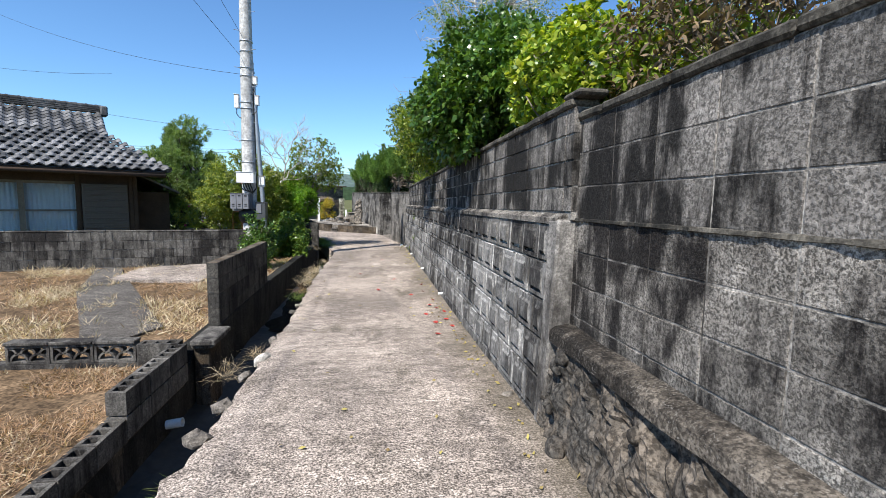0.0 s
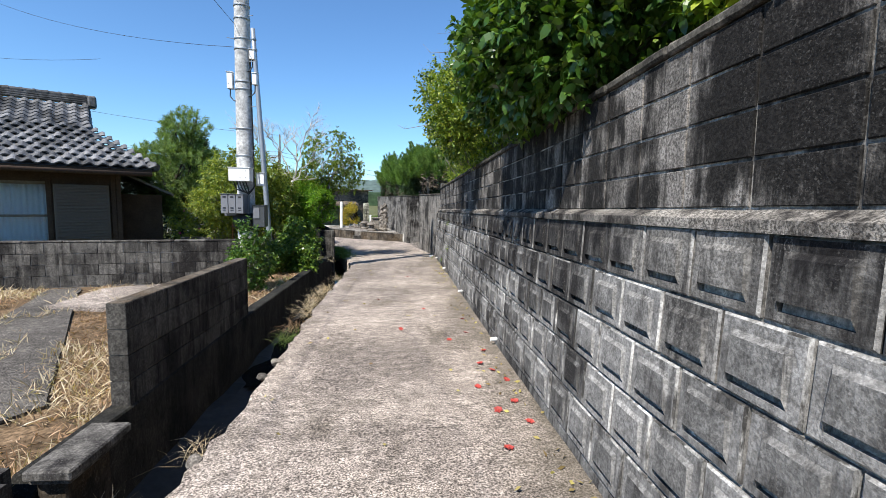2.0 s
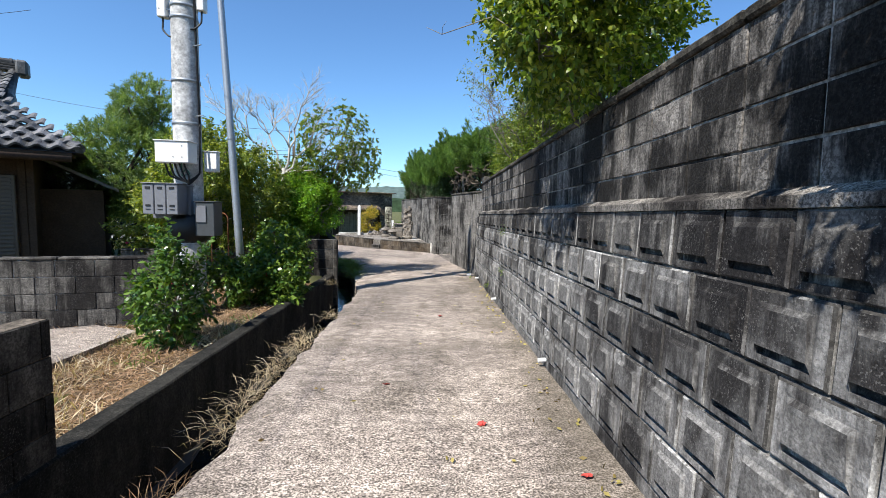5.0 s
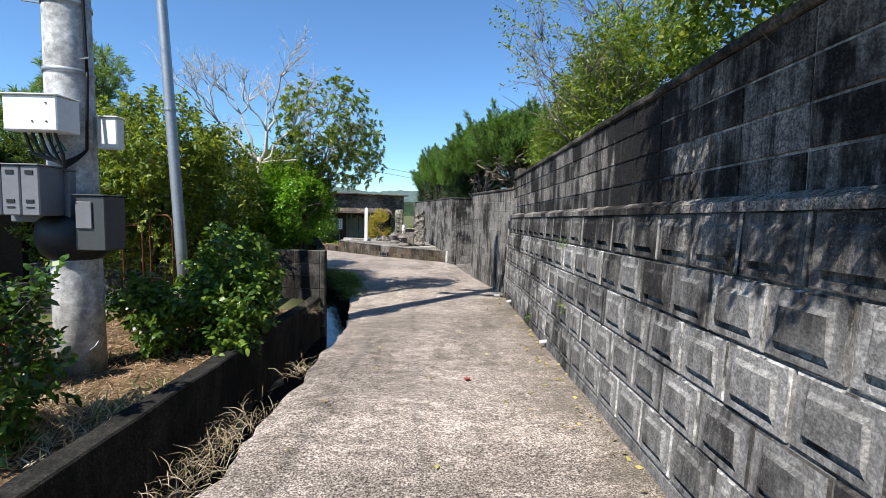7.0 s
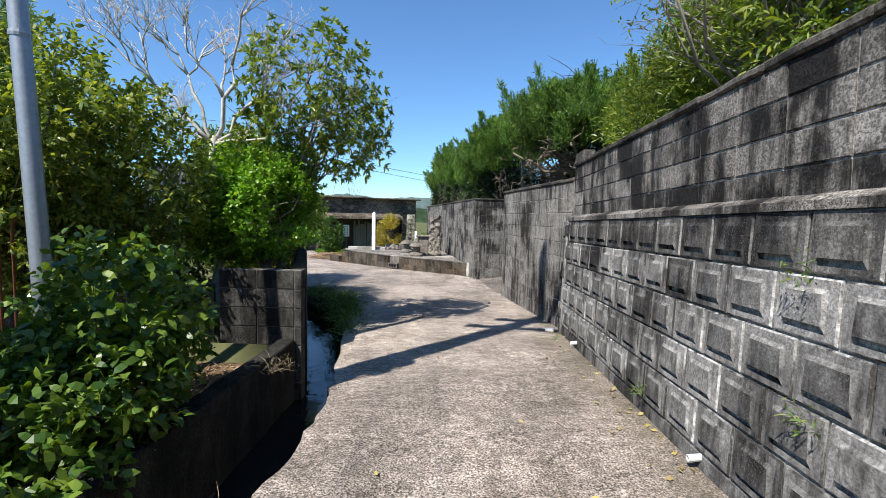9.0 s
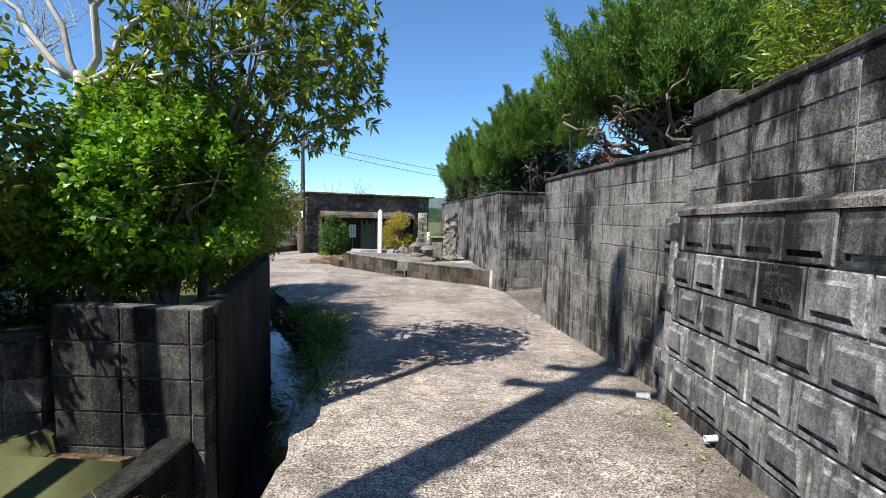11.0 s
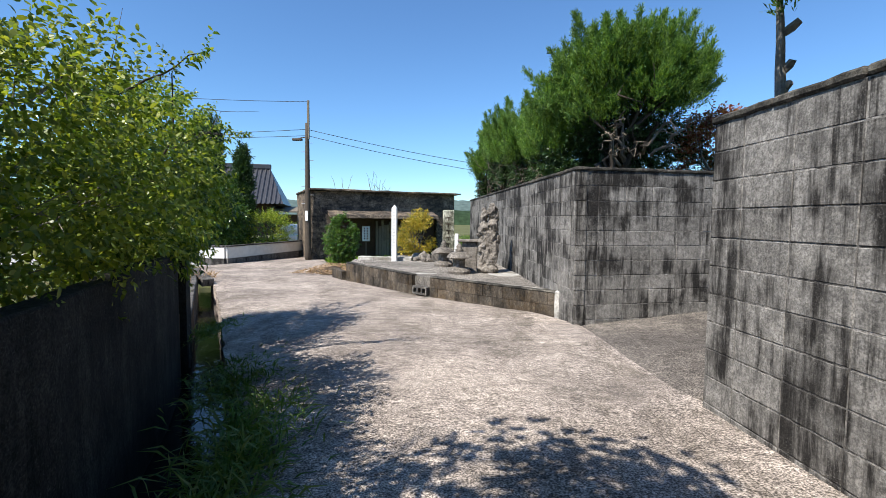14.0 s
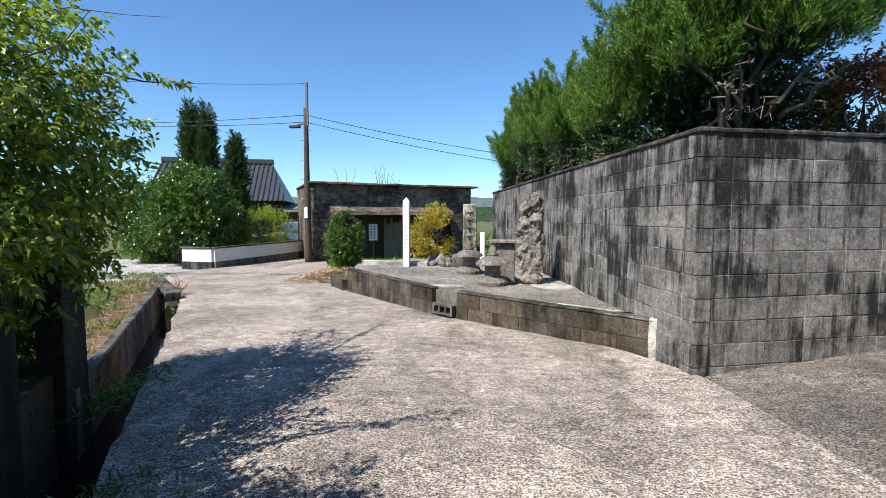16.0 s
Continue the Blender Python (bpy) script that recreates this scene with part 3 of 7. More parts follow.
for r in range(5):
    x = LB - 0.14 - (BWID if r % 2 else BWID * 0.55)
    if not r % 2:
        piece("panel_block", PH, fb @ Matrix.Translation((LB - 0.145 - BWID * 0.275, 0.06, 0.27 * (r + 0.5))), wb)
    else:
        piece("panel_block", PB[0], fb @ Matrix.Translation((LB - 0.145 - BWID / 2, 0.06, 0.27 * (r + 0.5))), wb)
    while x > 0.1:
        m = fb @ Matrix.Translation((x - BWID / 2, 0.06 + rng.uniform(-0.004, 0.004), 0.27 * (r + 0.5))) @ Matrix.Rotation(rng.uniform(-0.008, 0.008), 4, "X") @ Matrix.Rotation(rng.uniform(-0.006, 0.006), 4, "Z")
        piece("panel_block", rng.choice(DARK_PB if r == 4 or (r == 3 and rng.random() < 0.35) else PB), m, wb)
        x -= BWID
# ledge over the panel blocks and the plain courses above
bm = bmesh.new()
n = 80
rows = []
for k in range(n + 1):
    x = (LB - 0.02) * k / n
    w = 0.006 * noise.noise((x * 4, 0, 0))
    rows.append([bm.verts.new(fb @ Vector(p)) for p in ((x, -0.012 + w, 1.345), (x, -0.014 + w, 1.385), (x, 0.05, 1.42 + w), (x, 0.12, 1.43), (x, 0.12, 1.345))])
for a, b in zip(rows, rows[1:]):
    for i in range(4):
        bm.faces.new((a[i], a[i + 1], b[i + 1], b[i]))
for r in (rows[0], rows[-1]):
    bm.faces.new(r)
bmesh.ops.recalc_face_normals(bm, faces=bm.faces)
part("ledge", bm, M_SPECK, wb, "sloping concrete ledge")
fu = wall_frame((1.235, YE), (1.235, YB), 0.9935, 0.0225, 0.0)
wu = core("wall_upper_east", fu, 0.0, LB + 0.02, -0.05, 0.664, 0.15, M_DARKMORTAR, "black-stained concrete block courses above a retaining wall")
lay(wu, fu, 0.0, LB + 0.02, 0.0, 4, 0.37, 0.166, 0.15, M_OLD, 0.0, 0.013)
coping("coping", fu, 0.0, LB + 0.02, 0.664, 0.15, M_CAP, wu)
bm = bmesh.new()
box(bm, (LB - 0.12, -0.025, 0.715), (LB + 0.12, 0.175, 0.755), fu, 0.015)
part("end_stone", bm, M_CAP, wu)

# rendered end of the lane wall
bm = bmesh.new()
box(bm, (-0.09, -0.01, -0.2), (0.03, 0.2, 1.36), fb, 0.012)
bmesh.ops.subdivide_edges(bm, edges=bm.edges[:], cuts=5, use_grid_fill=True)
jitter(bm, 0.012, 6.0, 8)
part("end_render", bm, M_RENDER, wb, "rough pale mortar filling at the wall end")
bm = bmesh.new()
box(bm, (0.0, 0.0, 0.7), (0.36, 0.14, 0.83), fu, 0.01)
part("loose_block", bm, M_FENCE, wu, "single brown block standing on the wall end")

# second wall, turning away to the driveway
W2A, W2B = (1.225, 16.97), (0.69, 20.25)
f2 = wall_frame(W2B, W2A, -0.72, 0.0, 0.0)
L2 = (Vector(W2A) - Vector(W2B)).length
w2 = core("wall_middle", f2, 0.0, L2, -0.3, 2.2, 0.15, M_MORTAR, "streaked grey concrete block wall beside the driveway", recess=0.004)
lay(w2, f2, 0.0, L2, 0.0, 11, 0.4, 0.2, 0.15, M_GREY, 0.0, 0.01, start=0.1)
coping("coping", f2, -0.02, L2, 2.2, 0.15, M_CAP, w2)
f2r = wall_frame((W2B[0] + 6, W2B[1] + 0.3), (W2B[0] + 0.15, W2B[1]), -0.72)
w2r = core("wall_driveway", f2r, 0.0, 5.85, -0.3, 2.2, 0.15, M_MORTAR, "grey concrete block wall along the driveway")
box2 = bmesh.new()
box(box2, (0, 0.0, 0), (5.85, 0.15, 2.2), f2r @ Matrix.Translation((0, -0.02, 0)))
part("back_stretch", box2, M_GREY, w2r)

# third wall round the raised garden
W3C = (0.24, 22.98)
W3L = (-1.6, 33.0)
ang = radians(17)
W3R = (W3C[0] + 6 * math.cos(ang), W3C[1] + 6 * math.sin(ang))
f3 = wall_frame(W3L, W3C, -0.74)
L3 = (Vector(W3L) - Vector(W3C)).length
w3 = core("wall_north", f3, 0.0, L3 - 0.02, -0.4, 2.2, 0.15, M_MORTAR, "streaked grey concrete block wall behind the stone statue", recess=0.004)
lay(w3, f3, 0.0, L3, 0.0, 11, 0.4, 0.2, 0.15, M_GREY, 0.0, 0.01)
coping("coping", f3, -0.02, L3 + 0.02, 2.2, 0.15, M_CAP, w3, h=0.045)
f3r = wall_frame(W3C, W3R, -0.74)
w3r = core("wall_northeast", f3r, 0.03, 6.0, -0.4, 2.2, 0.15, M_MORTAR, "weathered grey concrete block wall facing the driveway", recess=0.004)
lay(w3r, f3r, 0.004, 6.0, 0.0, 11, 0.4, 0.2, 0.15, M_GREY, 0.0, 0.01, start=0.08)
coping("coping", f3r, 0.0, 6.0, 2.2, 0.15, M_CAP, w3r, h=0.045)

# ---- low walls left of the channel ----
fl1 = wall_frame((-1.96, 6.06), (-1.96, 8.72), -0.31)
wl1 = core("wall_yard", fl1, 0.0, 2.66, 0.0, 0.8, 0.14, M_DAMP, "free-standing stained concrete block wall beside the channel")
lay(wl1, fl1, 0.0, 2.66, 0.0, 4, 0.4, 0.2, 0.14, M_SHADEBLOCK, 0.5, 0.008)

strip("bank", [(-2.4, 16.1), (-2.62, 16.7), (-3.2, 18.5), (-4.0, 20.2), (-4.95, 21.8)], 0.75, -1.3, -0.3, M_SOIL, "dark soil bank behind the stream wall", "bank", rough=0.03)
strip("bank", [(-4.75, 21.75), (-5.85, 23.4), (-7.1, 25.3), (-7.95, 26.6)], 0.62, -1.3, -0.5, M_LITTER, "littered earth bank of the channel", "bank", rough=0.03, zt=lambda y: -0.5)
fl3 = wall_frame((-2.75, 15.75), (-1.87, 15.75), -1.2)
wl3f = core("wall_bend", fl3, 0.0, 0.88, 0.0, 1.6, 0.12, M_FENCE, "dark stained block wall holding up shrubs")
lay(wl3f, fl3, 0.0, 0.88, 0.0, 8, 0.4, 0.2, 0.12, M_SHADEBLOCK, 0.0, 0.012)
fbk = wall_frame((-5.6, 14.75), (-2.77, 15.72), -0.6)
wbk = core("wall_thicket", fbk, 0.0, 2.98, 0.0, 0.8, 0.12, M_DARKMORTAR, "low stained block wall before the thicket")
lay(wbk, fbk, 0.0, 2.98, 0.0, 4, 0.4, 0.2, 0.12, M_FENCE, 0.0, 0.012)
coping("coping", fbk, 0.0, 2.98, 0.8, 0.12, M_FENCE, wbk, h=0.03, over=0.006)
strip("wall_channel_bend", [(-1.95, 15.88), (-2.2, 16.7), (-2.8, 18.5), (-3.6, 20.2), (-4.06, 21.0)], 0.15, -1.3, 0.42, M_MOSSSHADE, "tall dark block wall along the stream", "wall", zt=lambda y: float(np.interp(y, [15.2, 22], [0.39, 0.46])))


strip("wall_channel_end", [(-4.38, 21.56), (-4.6, 21.95)], 0.15, -1.3, 0.43, M_MOSSSHADE, "narrow dark end pier of the stream wall", "wall", step=0.1)

# hollow block courses along the yard's edge
def hollow_block(w, h, d):
    """A block with three holes through it from top to foot."""
    bm = bmesh.new()
    xsb = [-w / 2]
    hole = (w - 4 * 0.035) / 3
    for k in range(3):
        a = -w / 2 + 0.035 + k * (hole + 0.035)
        xsb += [a, a + hole]
    xsb.append(w / 2)
    ysb = [-d / 2, -d / 2 + 0.03, d / 2 - 0.03, d / 2]
    grid = [[[bm.verts.new((x, y, z)) for x in xsb] for y in ysb] for z in (-h / 2, h / 2)]
    for i in range(7):
        for j in range(3):
            if j == 1 and i in (1, 3, 5):
                q = [(i, 1), (i + 1, 1), (i + 1, 2), (i, 2)]
                for (a, b), (c, e) in zip(q, q[1:] + q[:1]):
                    bm.faces.new((grid[0][b][a], grid[0][e][c], grid[1][e][c], grid[1][b][a]))
                continue
            for k in (0, 1):
                bm.faces.new((grid[k][j][i], grid[k][j][i + 1], grid[k][j + 1][i + 1], grid[k][j + 1][i]))
    for j in (0, 3):
        for i in range(7):
            bm.faces.new((grid[0][j][i], grid[0][j][i + 1], grid[1][j][i + 1], grid[1][j][i]))
    for i in (0, 7):
        for j in range(3):
            bm.faces.new((grid[0][j][i], grid[0][j + 1][i], grid[1][j + 1][i], grid[1][j][i]))
    bmesh.ops.recalc_face_normals(bm, faces=bm.faces)
    me = bpy.data.meshes.new("hollow_block")
    bm.to_mesh(me)
    bm.free()
    me.materials.append(M_FENCE)
    return me


HB = hollow_block(0.388, 0.19, 0.15)
bm = bmesh.new()
box(bm, (-2.08, -6, -1.2), (-1.95, 3.72, -0.61))
box(bm, (-2.08, 3.73, -1.2), (-1.95, 4.94, -0.61))
hw = tagged(part("wall_hollow", bm, M_DAMP), "stepped low wall of hollow concrete blocks", "wall", kind="structure")
for k in range(18):
    piece("hollow_block", HB, pose(-2.005, 3.55 - 0.4 * k, -0.51, 0, 0, 90), hw)
for k in range(3):
    piece("hollow_block", HB, pose(-2.005, 3.95 + 0.4 * k, -0.5, 0, 0, 90), hw)
    piece("hollow_block", HB, pose(-2.005, 3.95 + 0.4 * k, -0.295, 0, 0, 90), hw)


# cross wall of pierced ornamental blocks
def pierced_block():
    """Frame with nested wave arcs in it."""
    bm = bmesh.new()
    w, h, d = 0.39, 0.19, 0.1
    box(bm, (-w / 2, -d / 2, -h / 2), (w / 2, d / 2, -h / 2 + 0.025))
    box(bm, (-w / 2, -d / 2, h / 2 - 0.025), (w / 2, d / 2, h / 2))
    box(bm, (-w / 2, -d / 2, -h / 2 + 0.025), (-w / 2 + 0.025, d / 2, h / 2 - 0.025))
    box(bm, (w / 2 - 0.025, -d / 2, -h / 2 + 0.025), (w / 2, d / 2, h / 2 - 0.025))
    for cx, cz, r in ((-0.085, -0.07, 0.085), (0.085, -0.07, 0.085), (0.0, 0.0, 0.075), (-0.165, 0.0, 0.07), (0.165, 0.0, 0.07)):
        n = 8
        for i in range(n):
            a, b = math.pi * i / n, math.pi * (i + 1) / n
            pts = [(cx + rr * math.cos(t), cz + rr * math.sin(t)) for rr, t in ((r, a), (r, b), (r - 0.02, b), (r - 0.02, a))]
            if any(abs(x) > w / 2 - 0.02 or abs(z) > h / 2 - 0.02 for x, z in pts):
                continue
            f = [[bm.verts.new((x, y, z)) for x, z in pts] for y in (-d / 2 + 0.01, d / 2 - 0.01)]
            for q in range(4):
                bm.faces.new((f[0][q], f[0][(q + 1) % 4], f[1][(q + 1) % 4], f[1][q]))
            bm.faces.new(f[0])
            bm.faces.new(list(reversed(f[1])))
    bmesh.ops.recalc_face_normals(bm, faces=bm.faces)
    me = bpy.data.meshes.new("pierced_block")
    bm.to_mesh(me)
    bm.free()
    me.materials.append(M_FENCE)
    return me


bm = bmesh.new()
box(bm, (-6.5, 4.93, -0.7), (-2.1, 5.08, -0.38))
pw = tagged(part("wall_cross", bm, M_FENCE), "low cross wall of pierced ornamental concrete blocks", "wall", kind="structure")
OB = pierced_block()
for k in range(3):
    piece("pierced_block", OB, pose(-2.62 - 0.4 * k, 5.0, -0.28), pw)
for k in range(2):
    piece("hollow_block", HB, pose(-2.21 + 0.2 * k, 5.0, -0.285), pw) if k == 0 else None
bm = bmesh.new()
for k in range(3):
    box(bm, (-2.82 - 0.4 * k, 4.93, -0.182), (-2.425 - 0.4 * k, 5.07, -0.15), None, 0.006)
part("coping", bm, M_FENCE, pw)
# low pier with an overhanging cap beside the channel
pier = empty("pier", "short dark concrete pier with a pale flat cap", "pier", (-1.86, 5.3, -1.1))
bm = bmesh.new()
box(bm, (-0.07, -0.18, 0.0), (0.09, 0.2, 0.8), None, 0.01)
part("shaft", bm, M_DAMP, pier)
bm = bmesh.new()
box(bm, (-0.08, -0.22, 0.8), (0.14, 0.26, 0.84), None, 0.008)
box(bm, (-0.08, -0.26, 0.84), (0.17, 0.3, 0.9), None, 0.01)
part("cap", bm, M_FENCE, pier)

# yard fence in front of the house
HANG = radians(15)
HP = Vector((-3.2, 12.05, 0))
HD = Vector((math.cos(HANG), math.sin(HANG), 0))
fy = wall_frame(HP - HD * 7.6, HP, -0.5)
wy = core("wall_house_yard", fy, 0.0, 7.6, -0.3, 0.9, 0.12, M_DARKMORTAR, "grey stained concrete block wall before the house")
lay(wy, fy, 0.0, 7.6, -0.1, 5, 0.4, 0.2, 0.12, M_FENCE, 0.5, 0.009)
coping("coping", fy, 0.0, 7.6, 0.9, 0.12, M_FENCE, wy, h=0.035, over=0.008)


# yard paving: path and slab
def flat_patch(name, pts, z, material, label, category):
    bm = bmesh.new()
    f = bm.faces.new([bm.verts.new((x, y, z)) for x, y in pts])
    r = bmesh.ops.extrude_face_region(bm, geom=[f])
    for v in r["geom"]:
        if isinstance(v, bmesh.types.BMVert):
            v.co.z -= 0.2
    bmesh.ops.recalc_face_normals(bm, faces=bm.faces)
    bmesh.ops.subdivide_edges(bm, edges=[e for e in bm.edges if e.calc_length() > 0.5], cuts=5)
    for v in bm.verts:
        v.co += Vector((noise.noise(v.co * 2.7), noise.noise(v.co * 2.7 + Vector((4, 4, 4))), 0)) * 0.05
    return tagged(part(name, bm, material), label, category, kind="structure")


flat_patch("yard", [(-12, -3), (-2.1, -3), (-2.1, 15.72), (-2.8, 15.72), (-4.5, 15.15), (-6, 11.4), (-12, 9.5)], -0.425, M_LITTER, "straw-strewn dry earth of the yard", "yard")
flat_patch("pavement", [(-3.0, 5.7), (-2.75, 6.3), (-4.75, 9.6), (-5.7, 11.2), (-6.1, 11.0), (-5.1, 8.6), (-3.5, 5.9)], -0.395, M_PATH, "grey cracked concrete garden path in dry grass", "path")
flat_patch("pavement", [(-5.1, 9.6), (-3.4, 9.4), (-3.3, 11.5), (-3.9, 11.75), (-5.2, 11.0)], -0.365, M_ROAD, "pale concrete slab in the yard", "slab")

# ---- platform before the third wall ----
PF = [(0.12, 23.58), (-1.98, 25.05), (-2.36, 25.35), (-4.35, 27.5)]
bm = bmesh.new()
ring = [(0.05, 23.72), (-1.98, 25.13), (-2.36, 25.45), (-4.3, 27.55), (-4.5, 28.7), (-3.4, 30.6), (-1.25, 31.5)]
f = bm.faces.new([bm.verts.new((x, y, -0.29)) for x, y in ring])
r = bmesh.ops.extrude_face_region(bm, geom=[f])
for v in r["geom"]:
    if isinstance(v, bmesh.types.BMVert):
        v.co.z = -1.2
bmesh.ops.recalc_face_normals(bm, faces=bm.faces)
tagged(part("floor_terrace", bm, M_PLAT), "grey concrete terrace in front of the statue wall", "terrace", kind="structure")
for a, b in ((PF[0], PF[1]), (PF[2], PF[3])):
    fr = wall_frame(b, a, -0.84)
    ln = (Vector(a) - Vector(b)).length
    pwall = core("wall_terrace", fr, 0.0, ln, -0.3, 0.56, 0.12, M_DAMP, "low damp-stained concrete block terrace wall")
    lay(pwall, fr, 0.0, ln, 0.0, 3, 0.4, 0.185, 0.12, M_DAMP, 0.5, 0.006)
    coping("coping", fr, 0.0, ln, 0.556, 0.12, M_CAP, pwall, h=0.03, over=0.004)
fr = wall_frame(PF[2], PF[1], -0.84)
bm = bmesh.new()
box(bm, (0.02, 0.1, -0.2), (0.46, 0.3, 0.3), fr)
gapw = tagged(part("wall_gap", bm, M_DAMP), "hollow block drain outlet in the terrace wall", "wall", kind="structure")
piece("hollow_block", HB, fr @ Matrix.Translation((0.24, 0.06, 0.3)) @ Matrix.Rotation(radians(90), 4, "X"), gapw)
bm = bmesh.new()
box(bm, (-0.02, 0.1, 0.3), (0.5, 0.3, 0.38), fr, 0.02)
part("step", bm, M_DAMP, gapw)
# low return kerb at the terrace's far corner
strip("kerb", [(-4.42, 27.62), (-4.95, 28.4)], 0.14, -1.1, -0.5, M_DAMP, "short dark concrete kerb at the terrace corner", "kerb")
strip("kerb", [(-4.35, 28.65), (-2.9, 28.5)], 0.2, -0.6, -0.2, M_PALE, "pale concrete kerb on the terrace", "kerb")
gy = [28.0, 28.6, 29.4, 30.2, 31.0, 32.0, 33.0, 34.5, 36.0]
slab("pavement", [(-26.0, y) for y in gy], [(at_y(ROAD_L, y) + 0.05 if y < 30.6 else -10.5, y) for y in gy], lambda x, y: land(x, y) + 0.03, -1.4, paving("gravel", (0.4, 0.39, 0.37), (0.28, 0.27, 0.26), (0.2, 0.19, 0.17)), "pale gravel drive beside the lane", "drive", edge=0.2)

# ---- plants ----
M_BARK = plain("grey_bark", (0.22, 0.2, 0.17), 0.95, 0, 0.3, 40, 0.1)
M_WHITEBARK = plain("pale_bark", (0.5, 0.47, 0.42), 0.9, 0, 0.2, 30, 0.1)
M_DARKBARK = plain("dark_bark", (0.09, 0.075, 0.06), 0.95, 0, 0.3, 40, 0.1)
M_TWIG = plain("dry_twig", (0.2, 0.165, 0.13), 0.95, 0, 0.25, 30, 0.1)
L_CAMELLIA = leafy("camellia_leaf", (0.025, 0.062, 0.012), (0.05, 0.11, 0.018), (0.12, 0.19, 0.03), 0.28, 0.25)
L_DEAD = leafy("dead_leaf", (0.07, 0.05, 0.03), (0.13, 0.09, 0.05), (0.22, 0.16, 0.09), 0.8, 0.15)
L_YELLOW = leafy("yellow_green_leaf", (0.07, 0.14, 0.015), (0.17, 0.25, 0.025), (0.4, 0.42, 0.06), 0.38, 0.35)
L_FRESH = leafy("fresh_green_leaf", (0.06, 0.15, 0.012), (0.12, 0.25, 0.02), (0.22, 0.36, 0.035), 0.4, 0.4)
L_BUSH = leafy("glossy_bush_leaf", (0.03, 0.075, 0.014), (0.075, 0.14, 0.02), (0.17, 0.24, 0.035), 0.3, 0.3)
L_OLIVE = leafy("olive_leaf", (0.07, 0.115, 0.022), (0.15, 0.2, 0.035), (0.3, 0.32, 0.06), 0.42, 0.4)
L_MID = leafy("mid_green_leaf", (0.04, 0.085, 0.014), (0.12, 0.18, 0.024), (0.3, 0.34, 0.055), 0.33, 0.38)
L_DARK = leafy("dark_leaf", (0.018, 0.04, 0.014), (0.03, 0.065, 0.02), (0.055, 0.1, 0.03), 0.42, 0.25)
L_JUNIPER = leafy("juniper_spray", (0.03, 0.08, 0.018), (0.085, 0.17, 0.032), (0.18, 0.28, 0.05), 0.6, 0.35)
L_PINE = leafy("pine_needle", (0.07, 0.13, 0.04), (0.13, 0.2, 0.06), (0.2, 0.27, 0.09), 0.55, 0.3)
L_LONG = leafy("long_leaf", (0.055, 0.1, 0.016), (0.12, 0.18, 0.026), (0.26, 0.29, 0.045), 0.38, 0.35)
L_RED = leafy("red_leaf", (0.16, 0.04, 0.025), (0.25, 0.08, 0.04), (0.2, 0.14, 0.05), 0.5, 0.3)
L_YELLOWBUSH = leafy("golden_leaf", (0.12, 0.16, 0.02), (0.35, 0.28, 0.03), (0.5, 0.34, 0.04), 0.45, 0.3)
L_STRAW = leafy("straw_blade", (0.21, 0.12, 0.065), (0.33, 0.21, 0.125), (0.46, 0.34, 0.23), 0.8, 0.2)
L_PALESTRAW = leafy("pale_straw", (0.34, 0.25, 0.15), (0.48, 0.39, 0.26), (0.62, 0.54, 0.41), 0.8, 0.2)
L_WEED = leafy("weed_blade", (0.05, 0.1, 0.02), (0.1, 0.17, 0.03), (0.22, 0.24, 0.07), 0.6, 0.3)
M_FLOWER = plain("red_petal", (0.5, 0.07, 0.055), 0.6, 0, 0.4, 30)
M_PINKFLOWER = plain("magenta_petal", (0.6, 0.05, 0.25), 0.5, 0, 0.15, 60)


def unit(a):
    return a / np.maximum(np.linalg.norm(a, axis=-1, keepdims=True), 1e-9)


def leaf_cloud(name, base, d, length, width, rs, fold=0.25, droop=0.15, blade=False):
    """A mesh of folded leaves: base points, directions, lengths, widths; blade gives six-cornered, rounded ones."""
    n = len(base)
    d = unit(d)
    side = unit(np.cross(d, unit(rs.normal(size=(n, 3)) + np.array([0, 0, 1.2]))))
    up = np.cross(side, d)
    length, width = np.broadcast_to(length, n)[:, None], np.broadcast_to(width, n)[:, None]
    down = np.array([0, 0, 1.0])
    tip = base + d * length - down * length * droop
    if blade:
        near = base + d * length * 0.3 - down * length * droop * 0.08
        far = base + d * length * 0.68 - down * length * droop * 0.4
        a, b = side * width / 2 + up * width * fold, -side * width / 2 + up * width * fold
        v = np.stack([base, near + a * 0.9, far + a * 0.85, tip, far + b * 0.85, near + b * 0.9], 1).reshape(-1, 3)
        i = np.arange(n) * 6
        f = np.stack([i, i + 1, i + 5], 1).tolist() + np.stack([i + 1, i + 2, i + 4, i + 5], 1).tolist() + np.stack([i + 2, i + 3, i + 4], 1).tolist()
    else:
        mid = base + d * length * 0.48 - down * length * droop * 0.2
        v = np.stack([base, mid + side * width / 2 + up * width * fold, tip, mid - side * width / 2 + up * width * fold], 1).reshape(-1, 3)
        i = np.arange(n) * 4
        f = np.concatenate([np.stack([i, i + 1, i + 3], 1), np.stack([i + 1, i + 2, i + 3], 1)]).tolist()
    me = bpy.data.meshes.new(name)
    me.from_pydata(v.tolist(), [], f)
    return me


